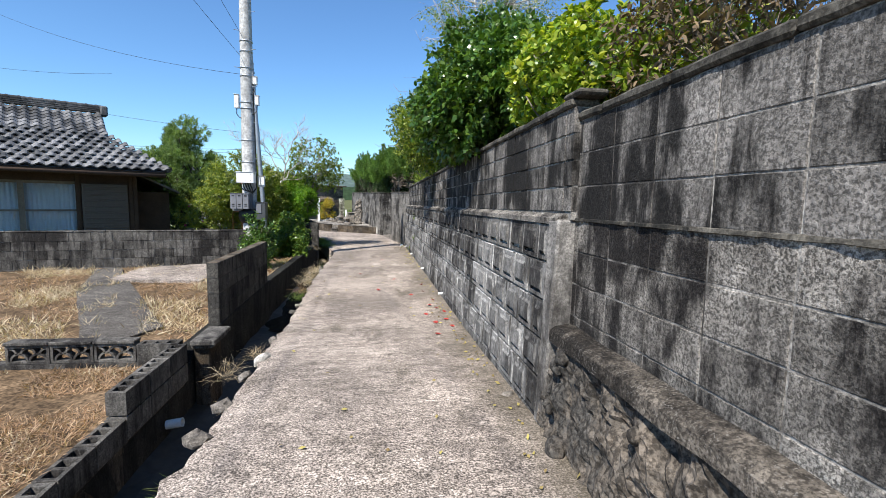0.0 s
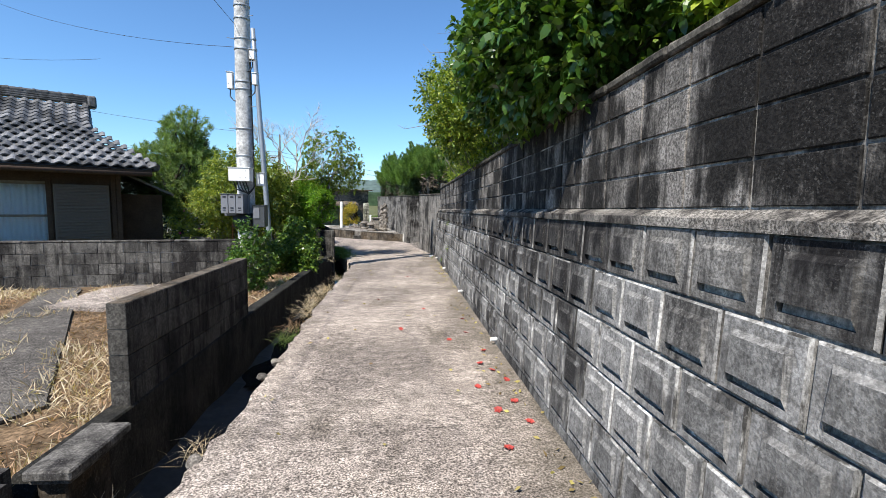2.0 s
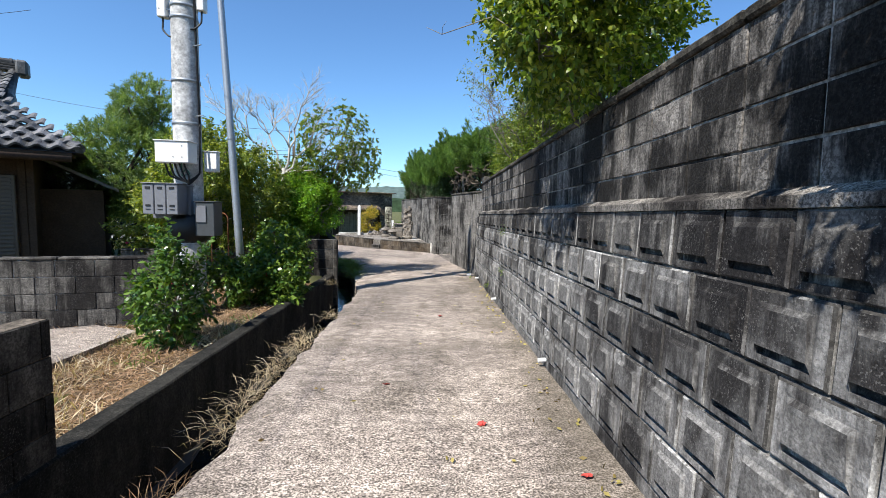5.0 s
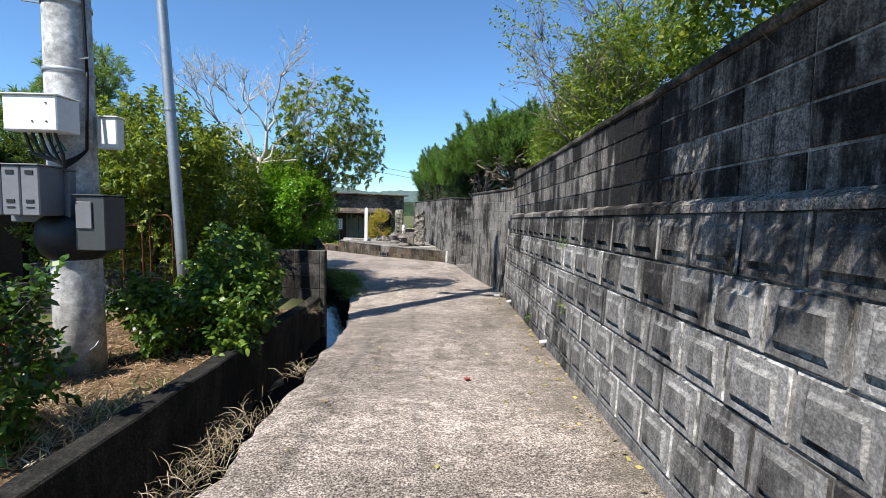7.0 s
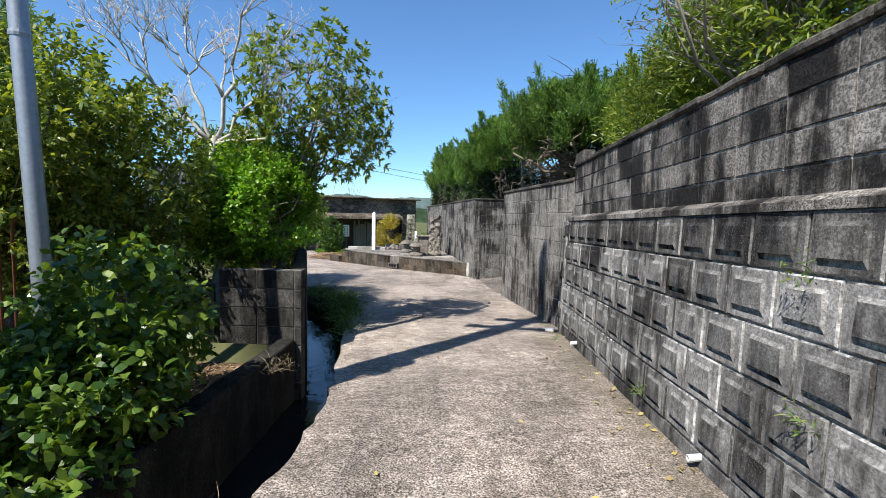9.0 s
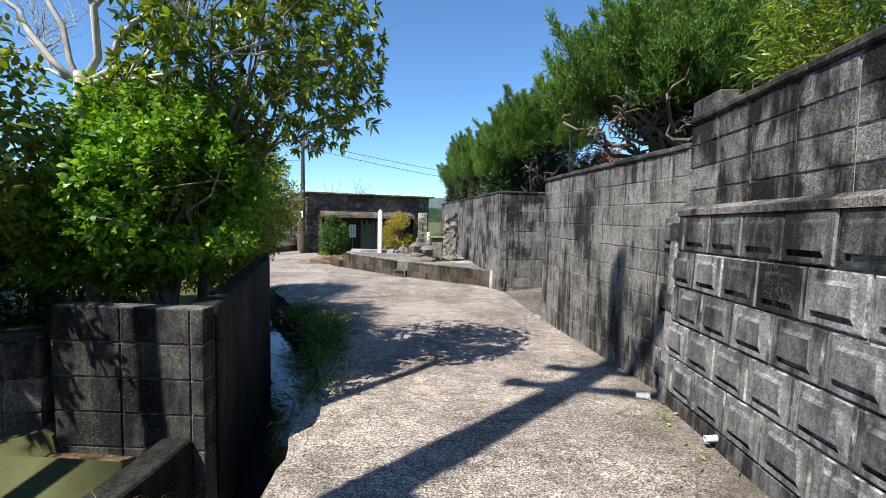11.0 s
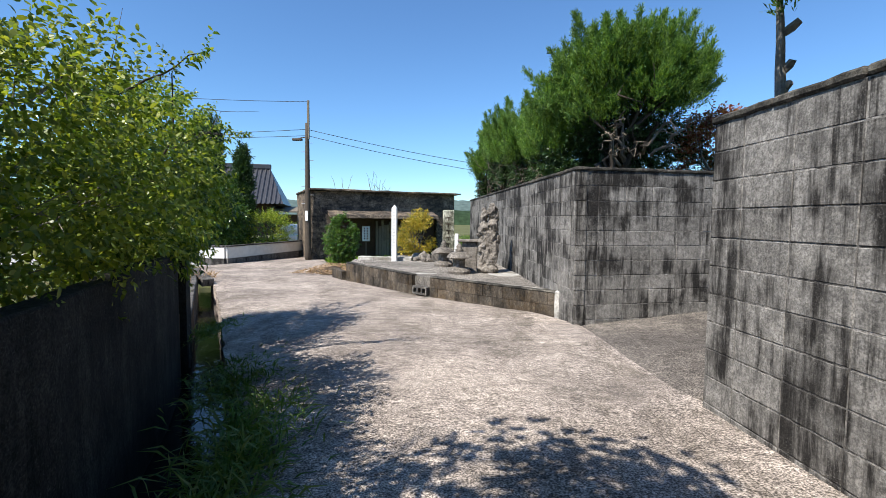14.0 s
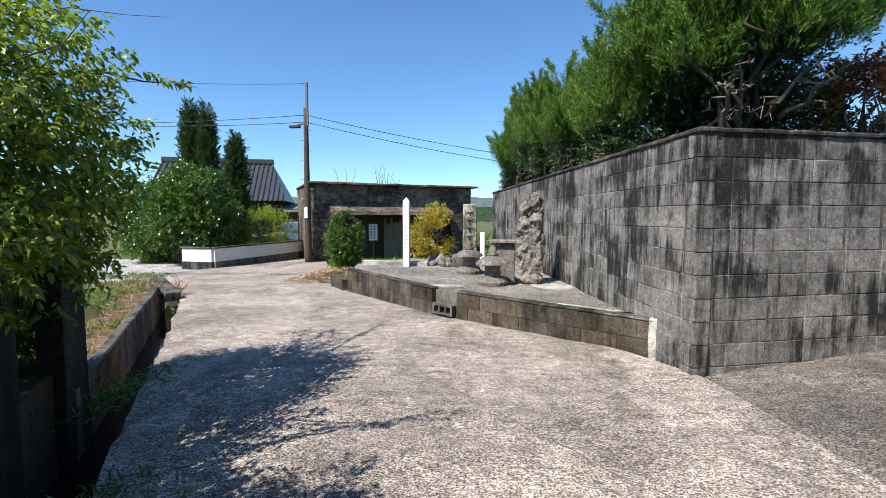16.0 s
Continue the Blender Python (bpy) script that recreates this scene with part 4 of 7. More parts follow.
def crown_points(lobes, n, rs, shell=0.45, gap=0.0, freq=1.6, seed=0.0):
    """Twig ends in and near the skins of ellipsoid lobes, with gaps, and their outward ways."""
    w = np.array([l[1][0] * l[1][1] * l[1][2] for l in lobes]) ** 0.66
    out_p, out_d = [], []
    while len(out_p) < n:
        c, r = lobes[rs.choice(len(lobes), p=w / w.sum())]
        u = rs.normal(size=3)
        u /= np.linalg.norm(u)
        bump = 1 + 0.28 * noise.noise(Vector(u * 2.2) + Vector((seed, c[0], c[1])))
        p = np.array(c) + u * np.array(r) * (shell + (1 - shell) * rs.random() ** 0.6) * bump
        if gap and noise.noise(Vector(p * freq) + Vector((seed, 3, 1))) < -0.55 + gap:
            continue
        out_p.append(p)
        out_d.append(u / np.array(r))
    return np.array(out_p), unit(np.array(out_d))


def twig_leaves(p, d, per, twig, length, width, rs, angle=55, droop=0.15, rosette=False, up=0.35):
    """Leaf bases and directions along short twigs that end at p."""
    n = len(p)
    d = unit(d + np.array([0, 0, up]) + rs.normal(size=(n, 3)) * 0.45)
    ref = unit(np.cross(d, rs.normal(size=(n, 3))))
    ref2 = np.cross(d, ref)
    s = np.linspace(0.0, 1.0, per) if not rosette else np.linspace(0.8, 1.0, per)
    phi = np.arange(per) * 2.4 + rs.random((n, 1)) * 6.28
    a = radians(angle) + rs.normal(size=(n, per)) * 0.25
    around = ref[:, None] * np.cos(phi)[..., None] + ref2[:, None] * np.sin(phi)[..., None]
    ld = d[:, None] * np.cos(a)[..., None] + around * np.sin(a)[..., None]
    base = p[:, None] + d[:, None] * (s * twig)[None, :, None]
    k = n * per
    ln = length * rs.uniform(0.65, 1.2, k)
    return base.reshape(-1, 3), ld.reshape(-1, 3), ln, ln * width / length


def limb(bm, pts, r0, r1, n=6):
    """A bending tapered branch through points."""
    rings = []
    for i, p in enumerate(pts):
        d = (pts[min(i + 1, len(pts) - 1)] - pts[max(i - 1, 0)]).normalized()
        q = d.to_track_quat("Z", "Y")
        r = r0 + (r1 - r0) * i / max(1, len(pts) - 1)
        rings.append([bm.verts.new(p + q @ Vector((r * math.cos(6.2832 * k / n), r * math.sin(6.2832 * k / n), 0))) for k in range(n)])
    for a, b in zip(rings, rings[1:]):
        for k in range(n):
            bm.faces.new((a[k], a[(k + 1) % n], b[(k + 1) % n], b[k]))
    bm.faces.new(list(reversed(rings[0])))
    bm.faces.new(rings[-1])


def bent(a, b, n, wob, rr):
    a, b = Vector(a), Vector(b)
    ln = (b - a).length
    out = []
    for i in range(n + 1):
        f = i / n
        p = a.lerp(b, f)
        if 0 < i < n:
            p += Vector((rr.uniform(-1, 1), rr.uniform(-1, 1), rr.uniform(-0.5, 1))) * wob * ln
        out.append(p)
    return out


def branching(bm, base, goals, r, rr, wob=0.06, fork=0.55, twigs=0):
    """A trunk from base towards the goals' middle, limbs to each goal, and bare side twigs."""
    base = Vector(base)
    mid = sum((Vector(g) for g in goals), Vector()) / len(goals)
    top = base.lerp(mid, fork)
    trunk = bent(base - Vector((0, 0, 0.1)), top, 5, wob * 0.6, rr)
    limb(bm, trunk, r, r * 0.7, 8)
    for g in goals:
        st = trunk[rr.randint(3, 5)]
        path = bent(st, g, 5, wob * 1.4, rr)
        limb(bm, path, r * rr.uniform(0.3, 0.5), r * 0.08, 5)
        for _ in range(twigs):
            s = path[rr.randint(2, 5)]
            e = s + Vector((rr.uniform(-1, 1), rr.uniform(-1, 1), rr.uniform(-0.2, 1))) * (Vector(g) - st).length * 0.33
            pt = bent(s, e, 3, 0.12, rr)
            limb(bm, pt, r * 0.11, r * 0.03, 4)
            for _ in range(2):
                s2 = pt[rr.randint(1, 3)]
                limb(bm, bent(s2, s2 + Vector((rr.uniform(-1, 1), rr.uniform(-1, 1), rr.uniform(-0.1, 1))) * 0.3, 2, 0.1, rr), r * 0.05, r * 0.02, 3)


DENSE = 2.3


def plant(name, label, category, base, lobes, leaf, bark, seed, twigs=700, per=14, twig=0.22, length=0.07, width=0.032, r=0.06, angle=55, gap=0.25, shell=0.4, rosette=False, limbs=14, bare=0, droop=0.15, up=0.35, group="", flowers=0, flower=None, arcs=(), blade=True):
    rs, rr = np.random.RandomState(seed), random.Random(seed)
    root = empty(name, label, category, base, group)
    inv = -np.array(base)
    p, d = crown_points(lobes, int(twigs * DENSE), rs, shell, gap, 1.6, seed)
    for a0, a1 in arcs:
        run = bent(a0, a1, 8, 0.06, rr)
        way = (Vector(a1) - Vector(a0)).normalized()
        pts = np.array([run[min(7, int(t * 8))].lerp(run[min(7, int(t * 8)) + 1], t * 8 - min(7, int(t * 8))) for t in np.linspace(0, 1, 16)])
        p, d = np.concatenate([p, pts]), np.concatenate([d, np.tile(np.array(way), (16, 1))])
    b, ld, ln, wd = twig_leaves(p, d, per, twig, length, width, rs, angle, droop, rosette, up)
    linked("crown", leaf_cloud("crown", b + inv, ld, ln, wd, rs, 0.18, droop, blade), leaf, root)
    bm = bmesh.new()
    goals = [Vector(p[rr.randrange(len(p))] + inv) for _ in range(limbs)]
    branching(bm, (0, 0, 0), goals, r, rr, twigs=bare)
    for a0, a1 in arcs:
        limb(bm, bent(Vector(a0) + Vector(inv), Vector(a1) + Vector(inv), 8, 0.03, rr), 0.014, 0.004, 5)
    for k in range(min(len(p), limbs * 8)):
        q = Vector(p[rr.randrange(len(p))] + inv)
        g = min(goals, key=lambda v: (v - q).length)
        limb(bm, bent(g.lerp(Vector((0, 0, g.z * 0.6)), 0.15), q, 2, 0.08, rr), r * 0.09, r * 0.04, 3)
    part("trunk", bm, bark, root, smooth=True)
    for k in range(flowers):
        q = p[rr.randrange(len(p))] + inv + d[0] * 0.02
        part("flower", blossom(rr), flower or M_FLOWER, root).matrix_basis = Matrix.LocRotScale(Vector(q), Euler((rr.random() * 3, rr.random() * 3, 0)), None)
    return root


def blossom(rr, r=0.035):
    bm = bmesh.new()
    n = 6
    for k in range(n):
        a = 6.2832 * k / n
        c, s = math.cos(a), math.sin(a)
        w = r * 0.55
        pts = [(0, 0, 0), (c * r * 0.6 - s * w, s * r * 0.6 + c * w, r * 0.35), (c * r * 1.15, s * r * 1.15, r * 0.3), (c * r * 0.6 + s * w, s * r * 0.6 - c * w, r * 0.35)]
        bm.faces.new([bm.verts.new(Vector(q) * rr.uniform(0.85, 1.1)) for q in pts])
    bmesh.ops.create_icosphere(bm, subdivisions=1, radius=r * 0.28, matrix=Matrix.Translation((0, 0, r * 0.2)))
    return bm


def juniper(base, lobes, seed, plumes=40, label="bright green juniper with upright feathery sprays and gnarled stems", r=0.09, snags=10, trunk=True, size=0.42, back=()):
    """Upright plumes of fine sprays on the skin of the lobes, over bare gnarled limbs; back: inner masses coloured dark
    as crown shade.
    """
    rs, rr = np.random.RandomState(seed), random.Random(seed)
    root = empty("juniper", label, "tree", base, "junipers in the walled garden")
    inv = -np.array(base)
    w = np.array([l[1][0] * l[1][1] + l[1][2] * l[1][0] for l in lobes])
    bases, dirs, lens, wids, feet = [], [], [], [], []
    for k in range(plumes):
        c, rad = lobes[rs.choice(len(lobes), p=w / w.sum())]
        u = rs.normal(size=3)
        u /= np.linalg.norm(u)
        u[2] = abs(u[2]) if rs.random() < 0.72 else -0.6 * abs(u[2])
        foot = np.array(c) + u * np.array(rad) * rs.uniform(0.55, 0.95)
        way = unit(u * np.array([0.55, 0.55, 0.3]) + np.array([0, 0, 0.85]) + rs.normal(size=3) * 0.13)
        h = size * rs.uniform(0.65, 1.35)
        if rs.random() < 0.14:
            h *= 1.5
        feet.append(foot)
        n = int(85 * h / 0.42)
        f = rs.random(n) ** 0.8
        wide = h * 0.27 * (0.25 + 1.0 * np.sin(np.minimum(1.0, f * 1.15 + 0.12) * math.pi) ** 0.8) * (1.05 - f)
        off = rs.normal(size=(n, 3))
        off -= (off @ way)[:, None] * way
        p = foot + way * (f * h)[:, None] + unit(off) * (wide * rs.random(n) ** 0.5)[:, None]
        d = unit(way * 1.1 + unit(off) * 0.55)
        b, ld, ln, wd = twig_leaves(p, d, 8, 0.09, 0.044, 0.0118, rs, 24, 0.0, False, 0.3)
        bases.append(b), dirs.append(ld), lens.append(ln), wids.append(wd)
    linked("crown", leaf_cloud("crown", np.concatenate(bases) + inv, np.concatenate(dirs), np.concatenate(lens), np.concatenate(wids), rs, 0.15, -0.1), L_JUNIPER, root)
    # dark leaf colour puts the crown's inner shade into these masses
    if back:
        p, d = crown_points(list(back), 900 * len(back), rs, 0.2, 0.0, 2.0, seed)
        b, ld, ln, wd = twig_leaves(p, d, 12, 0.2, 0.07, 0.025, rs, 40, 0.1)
        linked("inner_foliage", leaf_cloud("inner_foliage", b + inv, ld, ln, wd, rs), L_DARK, root, "inner foliage coloured dark to stand in for crown shade")
    if not trunk:
        return root
    bm = bmesh.new()
    goals = [Vector(feet[rr.randrange(len(feet))] + inv) for _ in range(14)]
    branching(bm, (0, 0, 0), goals, r, rr, 0.12, 0.4, 2)
    part("trunk", bm, M_DARKBARK, root, smooth=True)
    bm = bmesh.new()
    for k in range(snags):
        c, rad = lobes[rr.randrange(len(lobes))]
        c = Vector(np.array(c) + inv)
        a = rr.uniform(3.0, 5.4)
        f = rr.uniform(0.5, 0.95)
        st = Vector((c.x + math.cos(a) * f * rad[0], c.y + math.sin(a) * f * rad[1], c.z - rr.uniform(0.5, 1.25) * rad[2]))
        start = Vector((0, 0, c.z * 0.45)).lerp(st, 0.35)
        main = bent(start, st, 6, 0.09, rr)
        limb(bm, main, r * 0.22, r * 0.1, 5)
        for _ in range(6):
            q = main[rr.randint(2, 6)]
            tw = bent(q, q + Vector((rr.uniform(-0.3, 0.25), rr.uniform(-0.3, 0.2), rr.uniform(-0.22, 0.28))), 6, 0.2, rr)
            limb(bm, tw, r * 0.11, r * 0.03, 4)
            q = tw[4]
            limb(bm, bent(q, q + Vector((rr.uniform(-0.14, 0.14), rr.uniform(-0.14, 0.14), rr.uniform(-0.1, 0.16))), 3, 0.2, rr), r * 0.05, r * 0.02, 3)
    tagged(part("dead_wood", bm, M_TWIG, root, "bleached bare dead twigs", smooth=True), kind="stuff")
    return root


# behind the long lane wall
plant("shrub", "yellow-green glossy broad-leaved shrub leaning over the wall", "shrub", (2.0, 4.1, 0.75), [((2.05, 4.2, 2.45), (0.75, 1.15, 0.62)), ((2.5, 5.4, 2.75), (0.8, 0.9, 0.7)), ((2.2, 3.2, 2.3), (0.6, 0.7, 0.5))], L_YELLOW, M_BARK, 11, twigs=1100, per=10, twig=0.09, length=0.075, width=0.042, rosette=True, angle=65, droop=0.0, gap=0.25, limbs=16)
plant("shrub", "tangle of dry brown vines and twigs over the wall", "shrub", (2.2, 2.0, 0.75), [((2.0, 2.1, 2.35), (0.5, 1.4, 0.55))], L_DEAD, M_TWIG, 12, twigs=700, per=7, twig=0.2, length=0.06, width=0.018, limbs=44, bare=6, r=0.03)
plant("camellia_tree", "dense dark green camellia tree overhanging the wall with few red flowers", "tree", (1.85, 6.9, 0.75), [((1.75, 6.7, 2.85), (0.95, 1.2, 0.95)), ((1.95, 7.9, 3.1), (0.85, 0.8, 0.95)), ((1.6, 5.6, 2.65), (0.7, 0.7, 0.7)), ((1.0, 5.9, 2.5), (0.36, 0.6, 0.42)), ((1.0, 6.6, 2.5), (0.38, 0.6, 0.45)), ((1.1, 6.15, 2.22), (0.26, 0.85, 0.2)), ((1.1, 6.15, 2.25), (0.26, 0.8, 0.2))], L_CAMELLIA, M_BARK, 13, twigs=2600, per=11, twig=0.2, length=0.088, width=0.046, r=0.1, gap=0.1, limbs=24, flowers=9)
plant("tree", "grey half-bare tree with sparse small leaves", "tree", (2.5, 9.2, 0.75), [((2.2, 9.0, 4.9), (1.2, 1.7, 1.0))], L_OLIVE, M_WHITEBARK, 14, twigs=420, per=10, twig=0.22, length=0.05, width=0.02, r=0.09, gap=0.3, limbs=26, bare=5)
plant("tree", "sunlit small-leaved evergreen tree leaning over the wall", "tree", (1.9, 10.6, 0.75), [((1.2, 10.2, 2.85), (0.8, 0.9, 0.7)), ((1.75, 11.0, 3.05), (0.8, 0.9, 0.8)), ((0.85, 9.7, 2.8), (0.55, 0.7, 0.5)), ((0.95, 9.5, 2.4), (0.4, 0.5, 0.35)), ((1.1, 10.0, 2.2), (0.25, 0.8, 0.22)), ((2.4, 12.3, 2.5), (0.6, 0.6, 0.6))], L_MID, M_BARK, 15, twigs=1500, per=11, twig=0.2, length=0.06, width=0.03, r=0.06, gap=0.2, limbs=24, bare=3)
plant("shrub", "loose yellow-green narrow-leaved shrub behind the wall", "shrub", (2.1, 14.2, 0.75), [((2.05, 13.6, 2.45), (0.7, 0.85, 0.7)), ((2.1, 14.8, 2.35), (0.65, 0.7, 0.75))], L_LONG, M_BARK, 18, twigs=650, per=14, twig=0.22, length=0.085, width=0.02, r=0.04, gap=0.3, angle=45, up=0.7, limbs=16, blade=False)
plant("tree", "bare grey-twigged tree leaning over the wall", "tree", (2.0, 14.2, 0.75), [((1.5, 14.2, 3.2), (0.9, 1.5, 0.8))], L_OLIVE, M_BARK, 16, twigs=120, per=8, twig=0.2, length=0.05, width=0.02, r=0.035, gap=0.3, limbs=30, bare=6)
plant("shrub", "upright yellow-green podocarp shrub behind the wall", "shrub", (1.9, 16.2, 0.75), [((1.9, 16.2, 2.1), (0.45, 0.6, 0.85)), ((2.2, 15.3, 2.4), (0.6, 0.7, 0.9))], L_LONG, M_BARK, 17, twigs=750, per=16, twig=0.25, length=0.08, width=0.014, gap=0.2, angle=45, up=0.9)
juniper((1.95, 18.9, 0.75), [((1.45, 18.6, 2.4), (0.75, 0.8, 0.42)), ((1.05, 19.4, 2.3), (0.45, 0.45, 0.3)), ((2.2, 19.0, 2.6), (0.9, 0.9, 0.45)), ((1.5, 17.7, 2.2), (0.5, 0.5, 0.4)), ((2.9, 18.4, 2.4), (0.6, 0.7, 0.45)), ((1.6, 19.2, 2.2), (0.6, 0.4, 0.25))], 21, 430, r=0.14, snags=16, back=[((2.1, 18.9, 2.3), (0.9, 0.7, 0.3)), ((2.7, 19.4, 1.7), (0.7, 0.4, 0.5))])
stem = juniper((1.04, 20.12, 0.9), [((0.82, 20.1, 2.5), (0.16, 0.14, 0.2)), ((1.05, 20.1, 2.05), (0.06, 0.06, 0.14))], 22, 16, label="thin juniper stem with green tufts beside the wall end", trunk=False, size=0.24)
bm = bmesh.new()
rr = random.Random(5)
limb(bm, [Vector((0.02 * math.sin(z * 5) - 0.12 * max(0, z - 1.0), 0.015 * math.cos(z * 4), z)) for z in np.linspace(-0.1, 1.75, 12)], 0.05, 0.015, 10)
for z in (0.75, 0.9, 1.15):
    limb(bm, bent((0, 0, z), (rr.uniform(-0.07, 0.07), -0.05, z + 0.06), 2, 0.1, rr), 0.03, 0.022, 6)
jitter(bm, 0.012, 14, 2)
part("stem", bm, M_BARK, stem, "peeling grey stem with sawn stubs")
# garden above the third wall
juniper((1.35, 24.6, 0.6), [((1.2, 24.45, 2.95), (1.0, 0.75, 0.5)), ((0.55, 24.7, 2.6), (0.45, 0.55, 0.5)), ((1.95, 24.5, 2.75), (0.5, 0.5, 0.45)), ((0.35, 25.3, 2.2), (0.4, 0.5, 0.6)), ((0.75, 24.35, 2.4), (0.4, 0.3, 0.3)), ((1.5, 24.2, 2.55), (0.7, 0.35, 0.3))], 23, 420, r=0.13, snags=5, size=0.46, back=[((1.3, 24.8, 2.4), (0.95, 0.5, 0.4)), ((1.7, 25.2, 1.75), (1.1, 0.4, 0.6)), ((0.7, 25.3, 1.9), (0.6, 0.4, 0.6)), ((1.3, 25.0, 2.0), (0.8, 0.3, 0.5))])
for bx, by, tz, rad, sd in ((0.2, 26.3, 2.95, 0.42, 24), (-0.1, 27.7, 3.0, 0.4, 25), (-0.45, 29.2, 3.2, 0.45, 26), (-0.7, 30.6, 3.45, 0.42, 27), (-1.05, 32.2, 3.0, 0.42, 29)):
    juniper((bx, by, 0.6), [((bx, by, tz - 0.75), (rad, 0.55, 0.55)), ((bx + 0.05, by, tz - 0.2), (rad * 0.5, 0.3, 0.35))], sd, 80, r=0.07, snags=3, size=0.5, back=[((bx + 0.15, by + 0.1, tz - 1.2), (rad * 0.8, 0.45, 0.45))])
plant("shrub", "reddish-brown leaved shrub in the walled garden", "shrub", (2.9, 25.0, 0.6), [((2.85, 24.9, 2.0), (0.6, 0.5, 0.6))], L_RED, M_BARK, 28, twigs=260, per=12, twig=0.2, length=0.06, width=0.03, gap=0.3)

# left of the lane
plant("pine_tree", "bushy green garden pine beside the house", "tree", (-6.4, 16.7, -0.42), [((-6.5, 16.7, 1.9), (1.3, 1.3, 1.1)), ((-6.3, 16.9, 3.0), (0.7, 0.7, 0.8)), ((-5.7, 16.9, 1.2), (1.0, 1.0, 0.7)), ((-7.2, 16.9, 1.4), (0.9, 0.9, 0.7))], L_PINE, M_DARKBARK, 31, twigs=1300, per=26, twig=0.12, length=0.13, width=0.014, angle=38, gap=0.3, r=0.11, up=0.7)
plant("tree", "dark mixed evergreen thicket with pale crooked stems", "tree", (-5.0, 15.4, -0.42), [((-5.0, 15.6, 0.55), (1.2, 0.8, 0.8)), ((-4.2, 15.4, 0.9), (0.7, 0.8, 0.9))], L_OLIVE, M_WHITEBARK, 32, twigs=650, per=12, twig=0.2, length=0.06, width=0.028, gap=0.35, limbs=18, bare=2, flowers=14, flower=M_PINKFLOWER)
plant("tree", "leafy evergreen tree with long glossy leaves in whorls", "tree", (-2.7, 16.9, -0.3), [((-2.15, 16.9, 2.55), (0.85, 0.8, 0.75)), ((-1.75, 17.0, 2.0), (0.55, 0.6, 0.55)), ((-2.5, 16.9, 1.9), (0.6, 0.6, 0.5))], L_LONG, M_BARK, 33, twigs=420, per=11, twig=0.1, length=0.085, width=0.025, rosette=True, angle=58, gap=0.3, r=0.045, limbs=18, bare=1, droop=0.12, shell=0.55)
bare_tree = empty("tree", "bare pale-barked tree with fine leafless twigs", "tree", (-3.2, 16.5, -0.3))
rr = random.Random(34)


def twiggy(bm, st, way, ln, r, depth):
    """A branch that forks again and again into fine bare twigs."""
    end = st + way * ln
    path = bent(st, end, 4, 0.07, rr)
    limb(bm, path, r, r * 0.62, 6 if r > 0.012 else 4)
    if depth == 0:
        return
    for k in range(3 if depth > 2 else 4):
        q = path[4] if k == 0 else path[rr.randint(1, 4)]
        turn = Vector((rr.uniform(-1, 1), rr.uniform(-0.8, 0.8), rr.uniform(-0.25, 0.75)))
        twiggy(bm, q, (way * 0.8 + turn * 0.75).normalized(), ln * rr.uniform(0.5, 0.8), r * 0.58, depth - 1)


bm = bmesh.new()
limb(bm, bent((0, 0, -0.1), (0.02, 0, 2.2), 6, 0.02, rr), 0.055, 0.04, 8)
part("trunk", bm, M_WHITEBARK, bare_tree, smooth=True)
for way, ln, r in (((-0.75, -0.05, 0.75), 0.95, 0.026), ((-0.4, 0.1, 0.95), 0.9, 0.024), ((0.25, 0, 1.0), 0.95, 0.03), ((0.7, 0.1, 0.75), 0.8, 0.026), ((0.85, -0.1, 0.12), 0.8, 0.018), ((-0.8, 0.2, 0.25), 0.7, 0.016)):
    bm = bmesh.new()
    twiggy(bm, Vector((0.02, 0, 2.1)), Vector(way).normalized(), ln, r, 4)
    part("limb", bm, M_WHITEBARK, bare_tree, smooth=True)
plant("shrub", "bright fresh green shrub on top of the bend wall", "shrub", (-2.35, 16.3, -0.3), [((-2.55, 16.4, 1.0), (0.62, 0.6, 0.58)), ((-2.75, 16.8, 1.3), (0.65, 0.65, 0.55)), ((-2.85, 16.2, 0.7), (0.45, 0.4, 0.35))], L_FRESH, M_BARK, 35, twigs=1000, per=11, twig=0.13, length=0.055, width=0.03, gap=0.22, up=0.9, angle=50)
plant("shrub", "tall green shrub thicket along the stream wall", "shrub", (-3.3, 18.4, -0.3), [((-3.15, 17.5, 1.0), (0.65, 0.9, 0.75)), ((-3.5, 18.9, 1.0), (0.8, 1.1, 0.85)), ((-3.3, 17.6, 1.6), (0.6, 0.7, 0.5))], L_OLIVE, M_BARK, 36, twigs=1500, per=13, twig=0.2, length=0.05, width=0.022, gap=0.22, up=0.5, bare=1)
